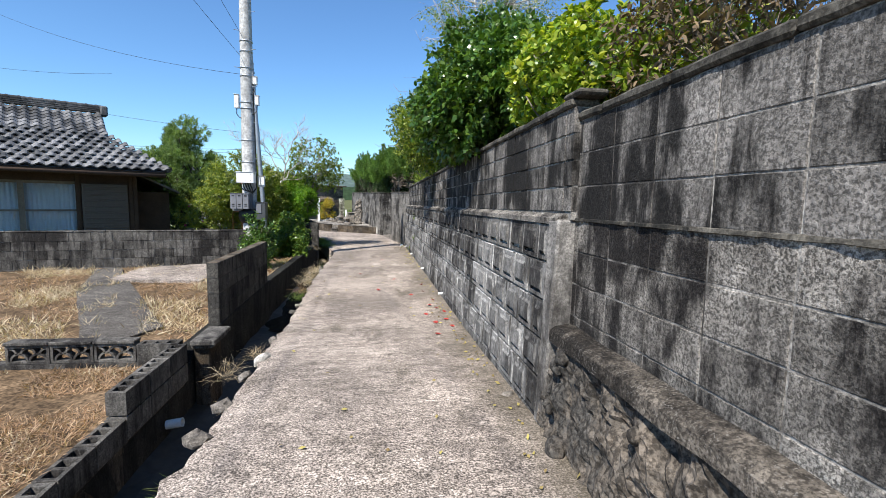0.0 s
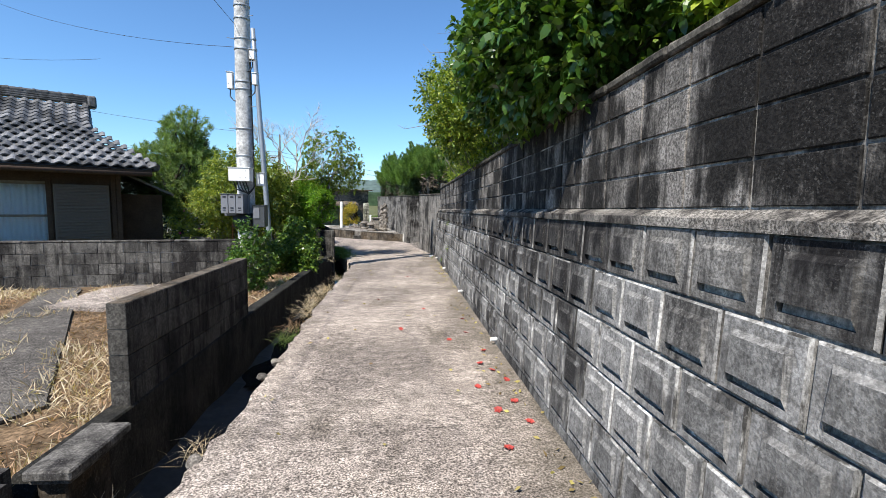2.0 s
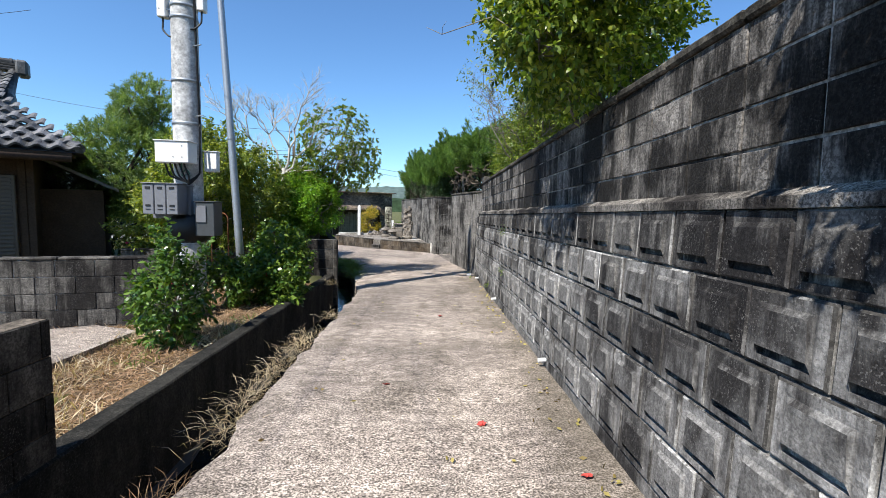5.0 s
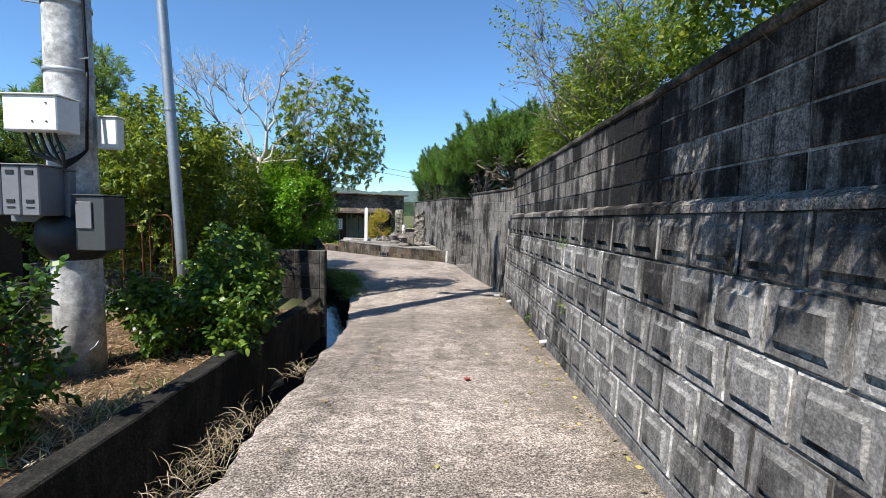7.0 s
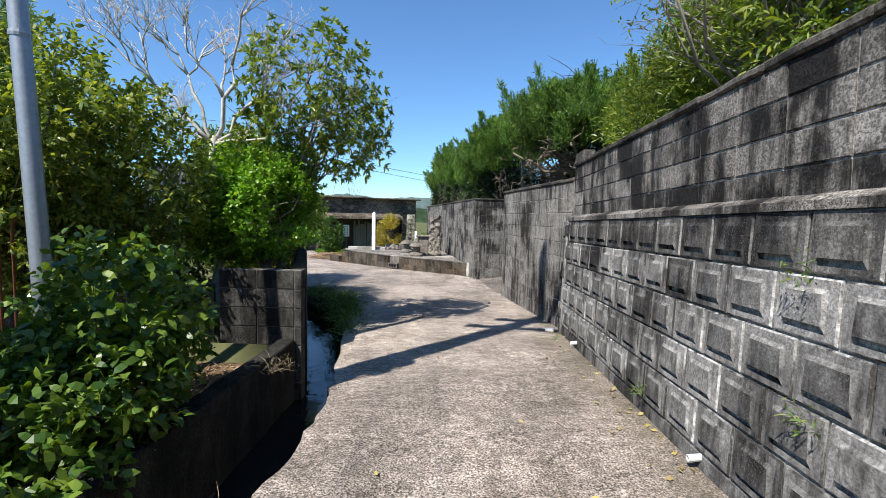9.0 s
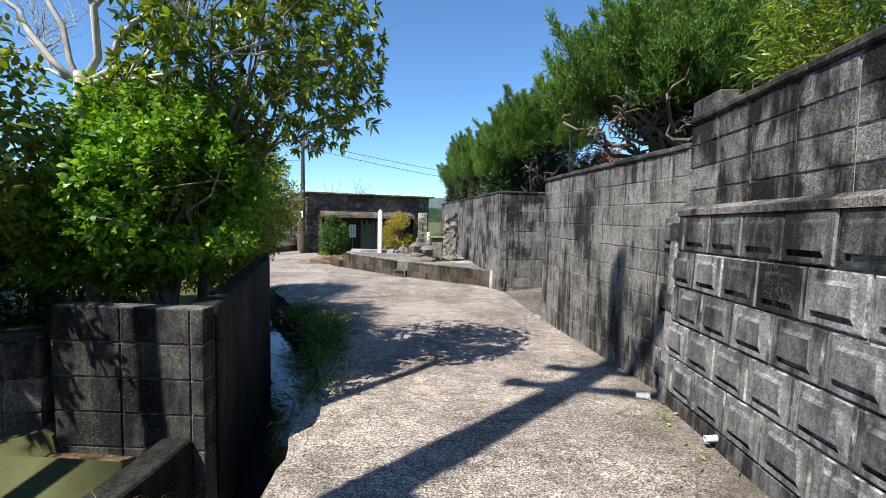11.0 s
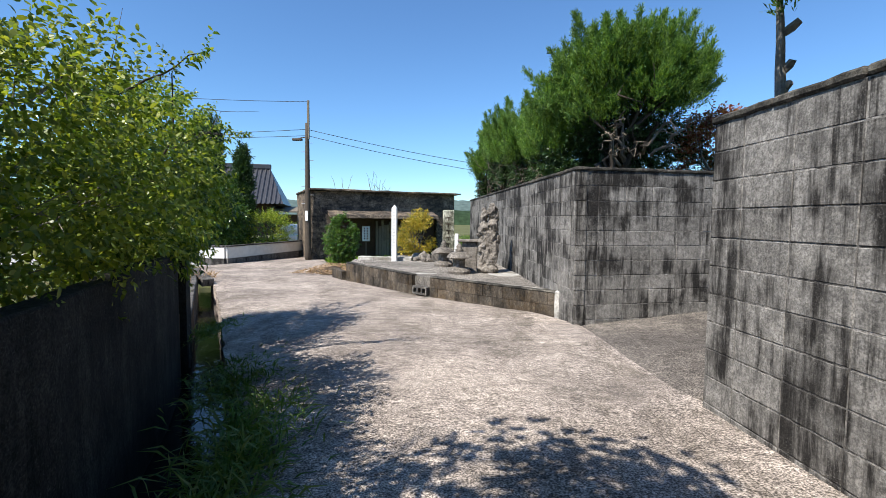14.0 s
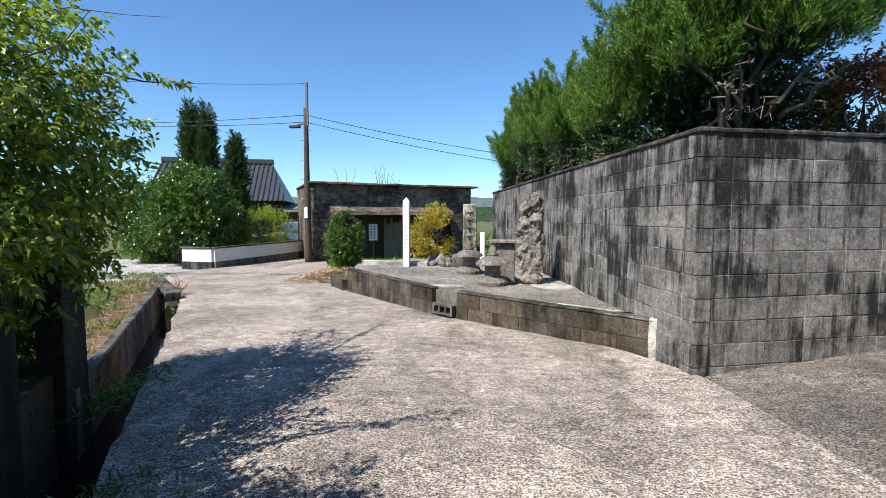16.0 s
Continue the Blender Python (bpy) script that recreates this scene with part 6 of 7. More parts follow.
tube(bm, (-0.5, 0, 1.85), (0.65, 0, 1.8), 0.012, n=5)
for k in range(9):
    tube(bm, (-0.4 + 0.12 * k, -0.12, 1.84 - 0.004 * k), (-0.4 + 0.12 * k, 0.12, 1.84 - 0.004 * k), 0.006, n=4)
part("boom", bm, M_GALV, antenna)
bm = bmesh.new()
for dx, dy in ((0.35, 0.2), (-0.35, 0.2), (0.0, -0.4)):
    tube(bm, (dx, dy, 0.0), (-0.03, 0, 0.6), 0.01, n=5)
part("stay", bm, M_GALV, antenna)

# ---- shed, far wall, far pole and house ----
shed = empty("shed", "old low shed covered in dead brown vines", "shed", pose(-8.4, 35.1, -1.0, 0, 0, 30))
SW = 6.7
bm = bmesh.new()
box(bm, (0, 0, 0), (0.9, 0.15, 2.95))
box(bm, (0.9, 0, 1.95), (SW, 0.15, 2.95))
box(bm, (SW - 0.9, 0, 0), (SW, 0.15, 1.95))
box(bm, (0, 0.15, 0), (0.15, 4, 2.95))
box(bm, (SW - 0.15, 0.15, 0), (SW, 4, 2.95))
box(bm, (0.15, 3.85, 0), (SW - 0.15, 4, 2.95))
bmesh.ops.subdivide_edges(bm, edges=[e for e in bm.edges if e.calc_length() > 0.5], cuts=8, use_grid_fill=True)
jitter(bm, 0.035, 3.0, 4)
part("wall", bm, M_VINE, shed, "wall matted with dry vines")
bm = bmesh.new()
box(bm, (-0.04, -0.3, 2.96), (SW + 0.2, 4.2, 3.03), None, 0.01)
bmesh.ops.subdivide_edges(bm, edges=[e for e in bm.edges if e.calc_length() > 2], cuts=30)
jitter(bm, 0.03, 2.0, 9)
part("roof", bm, M_VINE, shed)
bm = bmesh.new()
rows = []
for k in range(41):
    x = 0.75 + (SW - 1.9) * k / 40
    rows.append([bm.verts.new((x, y, z + 0.025 * noise.noise((x * 3, y * 3, 0)))) for y, z in ((0.0, 2.15), (-0.75, 1.95), (-0.78, 1.82), (-0.7, 1.84), (0.0, 2.05))])
for a, b in zip(rows, rows[1:]):
    for i in range(4):
        bm.faces.new((a[i], a[i + 1], b[i + 1], b[i]))
bmesh.ops.recalc_face_normals(bm, faces=bm.faces)
part("awning", bm, M_VINE, shed, "sagging rusty awning matted with vines")
bm = bmesh.new()
box(bm, (0.9, 0.3, 0), (SW - 0.9, 0.36, 1.95))
part("back_board", bm, M_WOOD, shed)
for k in range(14):
    bm = bmesh.new()
    h = 1.45 + 0.3 * random.Random(k).random()
    box(bm, (2.9 + 0.13 * k, 0.12, 0), (3.01 + 0.13 * k, 0.15, h), pose(0, 0, 0, 0, random.Random(k + 9).uniform(-0.8, 0.8), 0), 0.004)
    part("plank", bm, M_OLDWOOD, shed)
rr = random.Random(61)
bm = bmesh.new()
for k in range(14):
    x = rr.choice((1.4, 2.6, 2.9, 3.2)) + rr.uniform(-0.3, 0.3)
    a = Vector((x, 0.0, 2.95))
    b = a + Vector((rr.uniform(-0.35, 0.35), 0, rr.uniform(0.3, 0.95)))
    limb(bm, bent(a, b, 4, 0.06, rr), 0.012, 0.004, 4)
tagged(part("dead_vine", bm, M_OLDWOOD, shed, "bare vine shoots standing on the roof edge"), kind="stuff")
sign = empty("notice_sign", "small white notice board with dark writing", "sign", pose(-6.25, 36.15, 0.15, 0, 0, 30))
bm = bmesh.new()
box(bm, (-0.17, -0.02, -0.32), (0.17, 0.0, 0.32), None, 0.01)
part("board", bm, M_BOXW, sign)
for x in (-0.08, 0.05):
    for k in range(5):
        bm = bmesh.new()
        box(bm, (x - 0.03, -0.026, 0.2 - 0.11 * k), (x + 0.03, -0.021, 0.26 - 0.11 * k))
        part("writing", bm, M_RUST if x > 0 else M_BLACK, sign)
bm = bmesh.new()
tube(bm, (0, 0.01, -1.15), (0, 0.01, -0.3), 0.02, n=6)
part("stake", bm, M_OLDWOOD, sign)

fpole = empty("utility_pole", "distant brown utility pole with a street lamp arm", "utility pole", (-8.35, 34.9, -1.0))
bm = bmesh.new()
turned(bm, [(0.13 - 0.006 * k, k * 0.65 - 0.2) for k in range(10)], n=14)
part("shaft", bm, M_DARKBARK, fpole, smooth=True)
bm = bmesh.new()
box(bm, (0.02, -0.06, 5.0), (0.1, 0.02, 6.55), None, 0.006)
part("extension", bm, M_OLDWOOD, fpole)
bm = bmesh.new()
tube(bm, (-0.55, 0, 5.02), (0, 0, 5.1), 0.02, n=6)
box(bm, (-0.62, -0.08, 4.95), (-0.22, 0.08, 5.04), None, 0.015)
part("street_lamp", bm, M_DARKBARK, fpole, "dark street lamp arm")
bm = bmesh.new()
box(bm, (-0.06, -0.155, 1.7), (0.06, -0.145, 2.1))
part("plate", bm, M_BOXW, fpole)
for k in range(8):
    bm = bmesh.new()
    s = 0.26 * (1 if k % 2 else -1)
    tube(bm, (0, 0, 2.4 + 0.35 * k), (s, 0, 2.4 + 0.35 * k), 0.01, n=4)
    part("step_bolt", bm, M_GALV, fpole)
for a, b, sag in (((-8.35, 34.9, 4.15), (16, 45, 3.0), 1.0), ((-8.35, 34.9, 4.4), (16, 46, 3.3), 0.9), ((-8.35, 34.9, 4.15), (-32, 34, 6.0), 0.7), ((-8.35, 34.9, 4.4), (-32, 36, 5.6), 0.5), ((-8.3, 34.9, 5.5), (-32, 40, 9.0), 0.4)):
    wire([a, b], 0.011, M_BLACK, "thin dark overhead cable at the far pole", sag, n=20)

fw = empty("garden_wall", "low white plastered wall on a grey base", "wall", (0, 0, -0.98))
for a, b in (((-10.3, 32.2), (-9.2, 39.5)), ((-11.4, 32.3), (-10.32, 32.2)), ((-9.2, 39.5), (-10.5, 47))):
    d = (Vector(b) - Vector(a))
    m = Matrix.Translation((*a, 0)) @ Matrix.Rotation(math.atan2(d.y, d.x), 4, "Z")
    bm = bmesh.new()
    box(bm, (0, -0.08, -0.1), (d.length, 0.08, 0.3), m)
    part("base", bm, M_FENCE, fw)
    bm = bmesh.new()
    box(bm, (0, -0.06, 0.3), (d.length, 0.06, 0.72), m, 0.008)
    part("panel", bm, M_PLASTER, fw)
    bm = bmesh.new()
    box(bm, (-0.05, -0.09, 0.72), (d.length, 0.09, 0.77), m, 0.01)
    part("coping", bm, M_FENCE, fw)
fh = empty("farmhouse", "distant farmhouse with steep black tiled roof", "house", pose(-23.0, 50, -0.6, 0, 0, 20))
bm = bmesh.new()
box(bm, (-2.5, 0, 0), (5, 6, 2.6))
part("wall", bm, M_WOOD, fh)
M_BLACKTILE = plain("black_tile", (0.05, 0.05, 0.055), 0.4, 0, 0.2, 8, 0.5)
bm = bmesh.new()
v = [bm.verts.new(p) for p in ((-3.5, -1, 2.5), (6, -1, 2.5), (4.6, 3, 5.6), (-3.5, 3, 5.6), (-3.5, 7, 2.5), (6, 7, 2.5))]
bm.faces.new((v[0], v[1], v[2], v[3]))
bm.faces.new((v[3], v[2], v[5], v[4]))
bm.faces.new((v[1], v[5], v[2]))
roof = part("roof", bm, M_BLACKTILE, fh, "black tiled roof")
for k in range(27):
    bm = bmesh.new()
    x = -3.4 + 0.35 * k
    t = 1.0 if x < 4.6 else max(0.05, (6 - x) / 1.4)
    tube(bm, (x, -1, 2.54), (x, -1 + 4 * t, 2.54 + 3.1 * t), 0.07, n=5)
    part("tile_roll", bm, M_BLACKTILE, roof)
bm = bmesh.new()
box(bm, (-3.5, 2.8, 5.55), (4.7, 3.2, 5.95), None, 0.05)
part("ridge", bm, M_BLACKTILE, fh)
bm = bmesh.new()
box(bm, (5.0, 0.5, 0), (9.0, 4, 1.7))
part("lean_to", bm, M_WOOD, fh)
bm = bmesh.new()
box(bm, (4.8, -0.4, 1.9), (9.3, 4.2, 2.0), pose(0, 0, 0, 6, 0, 0))
part("lean_to_roof", bm, M_OLDWOOD, fh)
van = empty("parked_car", "white car parked behind the white wall, roof visible", "car", pose(-12.2, 43.5, -1.0, 0, 0, 25))
bm = bmesh.new()
box(bm, (-1.8, -0.75, 0.3), (1.8, 0.75, 0.85), None, 0.12)
box(bm, (-1.3, -0.65, 0.85), (1.3, 0.65, 1.45), None, 0.2)
part("body", bm, M_BOXW, van)
for x in (-1.1, 1.1):
    for y in (-0.72, 0.72):
        bm = bmesh.new()
        tube(bm, (x, y - 0.1, 0.3), (x, y + 0.1, 0.3), 0.3, n=16)
        part("wheel", bm, M_BLACK, van)

# hills and far woods
def ridge_line(name, r, a0, a1, h, mat, label, seed, n=160, z0=-3.0):
    bm = bmesh.new()
    rows = []
    for i in range(n + 1):
        a = radians(a0 + (a1 - a0) * i / n)
        hh = h * (0.75 + 0.5 * noise.noise((a * 7, seed, 0)) + 0.06 * noise.noise((a * 90, seed, 2)))
        rows.append([bm.verts.new(((r + d) * math.sin(a), (r + d) * math.cos(a), z)) for d, z in ((0, z0), (r * 0.04, hh * 0.55), (r * 0.1, hh), (r * 0.25, z0))])
    for a, b in zip(rows, rows[1:]):
        for i in range(3):
            bm.faces.new((a[i], a[i + 1], b[i + 1], b[i]))
    bmesh.ops.recalc_face_normals(bm, faces=bm.faces)
    tagged(part(name, bm, mat, smooth=True), label, "backdrop", kind="structure")


M_HILL = plain("far_hill", (0.1, 0.14, 0.13), 1.0, 0, 0.25, 0.08, 0.05)
M_WOODS = plain("far_woods", (0.035, 0.06, 0.03), 1.0, 0, 0.4, 0.6, 0.05)
ridge_line("backdrop", 900, -60, 10, 52, M_HILL, "hazy green wooded hills in the distance", 2)
ridge_line("backdrop", 170, -20, 40, 6.0, M_WOODS, "dark line of distant woods beyond fields", 7)

# ---- terrace: statue, lanterns, posts ----
bm = bmesh.new()


def blob(c, r, rot=(0, 0, 0), sub=4):
    bmesh.ops.create_icosphere(bm, subdivisions=sub, radius=1.0, matrix=Matrix.LocRotScale(c, Euler([radians(a) for a in rot]), r))


for c, r in (((0, 0, 0.06), (0.3, 0.24, 0.1)), ((0.02, 0, 0.24), (0.2, 0.17, 0.2)), ((-0.08, -0.02, 0.45), (0.19, 0.16, 0.22)), ((0.12, 0, 0.5), (0.17, 0.16, 0.24)), ((0.0, 0.02, 0.72), (0.25, 0.17, 0.22)), ((-0.12, -0.02, 0.9), (0.15, 0.14, 0.17)), ((0.12, 0.0, 0.98), (0.15, 0.13, 0.2)), ((-0.13, -0.05, 1.15), (0.1, 0.1, 0.12)), ((0.1, -0.04, 1.22), (0.1, 0.1, 0.12)), ((0.2, 0.02, 1.14), (0.07, 0.09, 0.2)), ((-0.14, -0.04, 1.28), (0.05, 0.05, 0.05)), ((0.1, -0.02, 1.36), (0.06, 0.06, 0.06)), ((0.16, -0.1, 0.3), (0.12, 0.1, 0.15)), ((0.24, 0.05, 0.65), (0.08, 0.1, 0.16)), ((-0.27, -0.05, 0.78), (0.09, 0.05, 0.03)), ((-0.16, -0.08, 0.28), (0.07, 0.07, 0.24))):
    blob(c, r)
for v in bm.verts:
    v.co = Vector((v.co.x * 0.74, v.co.y * 0.8, v.co.z)) + Vector(noise.noise_vector(v.co * 8)) * 0.05 + Vector(noise.noise_vector(v.co * 21)) * 0.028
bmesh.ops.transform(bm, matrix=Matrix.Translation((-0.92, 26.2, -0.28)), verts=bm.verts)
st_ = tagged(part("statue", bm, M_STONE, smooth=True), "weathered grey carved stone statue on a rough rock base", "statue")
rm = st_.modifiers.new("fuse", "REMESH")
rm.mode, rm.voxel_size, rm.use_smooth_shade = "VOXEL", 0.011, True


def lantern(x, y, z, s, label):
    root = empty("stone_lantern", label, "lantern", Matrix.Translation((x, y, z)) @ Matrix.Scale(s, 4), "stone lanterns on the terrace")
    bm = bmesh.new()
    turned(bm, [(0.24, 0.0), (0.25, 0.06), (0.2, 0.12), (0.14, 0.14)], n=18)
    jitter(bm, 0.015, 6, x)
    part("base", bm, M_STONE, root)
    bm = bmesh.new()
    turned(bm, [(0.13, 0.14), (0.125, 0.3), (0.15, 0.33)], n=8)
    part("light_box", bm, M_STONE, root)
    bm = bmesh.new()
    turned(bm, [(0.2, 0.32), (0.27, 0.34), (0.25, 0.38), (0.17, 0.44), (0.08, 0.47)], n=16)
    jitter(bm, 0.01, 6, y)
    part("roof", bm, M_STONE, root)
    bm = bmesh.new()
    turned(bm, [(0.07, 0.46), (0.1, 0.5), (0.05, 0.53), (0.07, 0.57), (0.02, 0.64)], n=14)
    part("finial", bm, M_STONE, root, smooth=True)


lantern(-1.5, 25.95, -0.29, 0.95, "squat grey stone lantern with mushroom roof")
lantern(-1.95, 27.3, -0.29, 0.95, "squat grey stone lantern set further back")
ped = empty("stone_table", "grey stone pedestal with a flat overhanging top", "pedestal", (-1.32, 26.45, -0.29))
bm = bmesh.new()
box(bm, (-0.15, -0.1, 0.0), (0.17, 0.12, 0.62), None, 0.012)
part("block", bm, M_STONE, ped)
bm = bmesh.new()
box(bm, (-0.24, -0.17, 0.62), (0.24, 0.17, 0.67), None, 0.01)
part("top", bm, M_STONE, ped)
M_INK = plain("faded_ink", (0.58, 0.58, 0.57), 0.8, 0, 0.1, 30)
post = empty("marker_post", "square white-painted marker post with a pointed top", "post", (-3.33, 28.3, -0.29))
bm = bmesh.new()
box(bm, (-0.065, -0.065, 0.0), (0.065, 0.065, 1.36), None, 0.004)
bmesh.ops.create_cone(bm, cap_ends=False, segments=4, radius1=0.092, radius2=0.0, depth=0.09, matrix=Matrix.Translation((0, 0, 1.405)) @ Matrix.Rotation(radians(45), 4, "Z"))
part("shaft", bm, M_BOXW, post)
for k in range(11):
    bm = bmesh.new()
    w = 0.03 + 0.012 * (k % 3)
    box(bm, (-w, -0.0685, 1.25 - 0.085 * k), (w * 0.8, -0.066, 1.265 - 0.085 * k))
    box(bm, (-0.008, -0.0685, 1.22 - 0.085 * k), (0.006, -0.066, 1.25 - 0.085 * k))
    part("writing", bm, M_INK, post)
stele = empty("stone_stele", "pale lichen-spotted upright stone with carved writing", "monument", pose(-2.15, 30.6, -0.6, 0, 0, 8))
bm = bmesh.new()
box(bm, (-0.17, -0.1, 0.0), (0.17, 0.1, 1.68), None, 0.015)
bmesh.ops.subdivide_edges(bm, edges=bm.edges[:], cuts=4, use_grid_fill=True)
jitter(bm, 0.008, 7, 2)
part("slab", bm, concrete("lichen_stone", (0.55, 0.54, 0.44), (0.14, 0.14, 0.1), (0.44, 0.56), (14, 14, 9), 50, 0.05), stele)
for k in range(6):
    bm = bmesh.new()
    box(bm, (-0.07, -0.112, 1.45 - 0.2 * k), (0.06, -0.106, 1.48 - 0.2 * k))
    box(bm, (-0.015, -0.112, 1.36 - 0.2 * k), (0.01, -0.106, 1.45 - 0.2 * k))
    part("writing", bm, M_DAMP, stele)
small = empty("marker_post", "small white stone marker post", "post", (-1.75, 28.6, -0.29))
bm = bmesh.new()
box(bm, (-0.05, -0.05, 0), (0.05, 0.05, 0.72), None, 0.01)
part("shaft", bm, M_BOXW, small)
rr = random.Random(77)
for k in range(13):
    bm = bmesh.new()
    bmesh.ops.create_icosphere(bm, subdivisions=2, radius=1.0)
    jitter(bm, 0.35, 1.2, k * 3.1)
    s = rr.uniform(0.08, 0.2)
    bmesh.ops.transform(bm, matrix=Matrix.LocRotScale((rr.uniform(-2.9, -1.85), rr.uniform(28.2, 30.2), -0.29 + s * 0.3), Euler((rr.random(), rr.random(), rr.random() * 6)), (s * 1.3, s, s * 0.7)), verts=bm.verts)
    tagged(part("rock", bm, M_STONE), "rough grey garden rock on the terrace", "rock", "rocks on the terrace")
# white cement spills
for x, y, z, w, d in ((-2.2, 25.75, -0.285, 0.26, 0.13), (-0.5, 26.0, -0.285, 0.4, 0.5), (-0.25, 24.2, -0.285, 0.75, 0.06), (-0.06, 23.98, -0.285, 0.2, 0.12), (-3.6, 28.9, -0.285, 0.6, 0.12)):
    bm = bmesh.new()
    n = 22
    ring = [bm.verts.new((x + w * math.cos(6.2832 * i / n) * (1 + 0.35 * noise.noise((i * 0.7, x, y))), y + d * math.sin(6.2832 * i / n) * (1 + 0.35 * noise.noise((i * 0.7, x, 9))) - 0.62 * w * math.cos(6.2832 * i / n) * (abs(w - 0.75) < 0.01), z)) for i in range(n)]
    f = bm.faces.new(ring)
    r = bmesh.ops.inset_individual(bm, faces=[f], thickness=0.02, depth=0.012)
    tagged(part("cement_patch", bm, M_PALE), "spilt patch of hard white cement on the terrace", "cement patch")
bm = bmesh.new()
fr = wall_frame(PF[1], PF[0], -0.84)
box(bm, (-0.02, -0.012, 0.0), (0.06, 0.1, 0.6), wall_frame((0.1, 23.585), (0.2, 23.52), -0.84), 0.01)
bmesh.ops.subdivide_edges(bm, edges=bm.edges[:], cuts=4, use_grid_fill=True)
jitter(bm, 0.03, 8, 1)
tagged(part("cement_patch", bm, M_PALE), "rough white cement filling between terrace and wall", "cement patch")
# beam lying at the channel's end, and drain pipes in the lane wall
bm = bmesh.new()
box(bm, (-0.42, -0.13, 0.0), (0.42, 0.13, 0.17), pose(-7.35, 26.35, -0.63, 0, 12, -35), 0.015)
tagged(part("concrete_beam", bm, M_FENCE), "short tilted concrete beam at the end of the channel", "beam")
for y, x in ((7.42, 1.1), (10.4, 1.1), (13.6, 1.1), (16.2, 1.1)):
    bm = bmesh.new()
    turned(bm, [(0.021, 0.0), (0.021, 0.1), (0.016, 0.1), (0.016, 0.02)], n=14)
    ob = part("drain_pipe", bm, M_PVC)
    ob.matrix_basis = Matrix.Translation((x + 0.06, y, road_z(y) + 0.07)) @ Matrix.Rotation(radians(-96), 4, "Y")
    tagged(ob, "short white plastic weep pipe in the wall", "pipe", "weep pipes in the lane wall")
bm = bmesh.new()
turned(bm, [(0.042, 0.0), (0.042, 0.14), (0.036, 0.14), (0.036, 0.02)], n=16)
ob = part("drain_pipe", bm, M_PVC)
ob.matrix_basis = Matrix.Translation((-1.9, 4.35, -0.78)) @ Matrix.Rotation(radians(82), 4, "Y")
tagged(ob, "grey plastic outlet pipe above the channel", "pipe")

# ---- grass, weeds, litter, cracks ----
def blades(name, n, area, height, lean, material, label, seed, zf, category="grass", width=0.006, keep=None, parent=None):
    """Many thin blades standing or lying within a plan area."""
    rs = np.random.RandomState(seed)
    (x0, x1), (y0, y1) = area
    p = np.stack([rs.uniform(x0, x1, n), rs.uniform(y0, y1, n)], 1)
    if keep is not None:
        p = p[np.array([keep(a, b) for a, b in p])]
    n = len(p)
    base = np.stack([p[:, 0], p[:, 1], np.array([zf(a, b) for a, b in p])], 1)
    tilt = rs.normal(size=(n, 2)) * lean
    d = np.concatenate([tilt, np.ones((n, 1))], 1)
    ln = height * rs.uniform(0.4, 1.3, n)
    me = leaf_cloud(name, base, d, ln, width * rs.uniform(0.6, 1.5, n), rs, 0.1, 0.15)
    ob = linked(name, me, material)
    return tagged(ob, label, category, kind="stuff")


def off_paving(x, y):
    on_path = 5.5 < y < 11.3 and -3.6 - (y - 5.7) * 0.47 < x < -2.7 - (y - 5.7) * 0.5
    on_slab = -5.0 < x < -3.4 and 9.6 < y < 11.6
    edge = noise.noise((x * 3, y * 3, 2)) > 0.3
    return (edge or not (on_path or on_slab)) and not 4.85 < y < 5.15


flat = lambda x, y: -0.44
thick = lambda x, y: off_paving(x, y) and noise.noise((x * 1.3, y * 1.3, 0)) > -0.25
blades("dry_grass", 70000, ((-6.0, -2.12), (0.5, 4.85)), 0.12, 1.5, L_STRAW, "matted orange-brown dead grass in the yard", 61, flat, keep=thick, width=0.0045)
blades("dry_grass", 20000, ((-6.0, -2.12), (1.5, 4.85)), 0.1, 1.8, L_PALESTRAW, "pale bleached dead grass among brown grass", 62, flat, keep=lambda x, y: noise.noise((x * 1.1, y * 1.1, 5)) > 0.05, width=0.006)
blades("dry_grass", 30000, ((-9.5, -2.12), (5.15, 12.0)), 0.2, 0.9, L_PALESTRAW, "tall bleached dry grass tufts round the path", 63, flat, keep=lambda x, y: off_paving(x, y) and noise.noise((x * 0.9, y * 0.9, 8)) > -0.02 and y < 12 + (x + 3.2) * 0.27, width=0.008)
blades("dry_grass", 34000, ((-9.5, -2.12), (5.15, 12.0)), 0.12, 1.4, L_STRAW, "short orange dry grass of the yard", 64, flat, keep=lambda x, y: off_paving(x, y) and noise.noise((x * 1.2, y * 1.2, 3)) > -0.1 and y < 12 + (x + 3.2) * 0.27, width=0.008)
blades("straw_litter", 15000, ((-4.2, -2.1), (8.8, 15.1)), 0.09, 2.2, L_STRAW, "orange straw and twig litter under the shrubs", 65, lambda x, y: -0.42, width=0.006)
blades("weeds", 2600, ((-3.6, -2.15), (8.8, 14)), 0.14, 0.8, L_WEED, "sparse green weeds in straw litter", 66, flat, keep=lambda x, y: noise.noise((x * 2, y * 2, 1)) > 0.2, width=0.01)


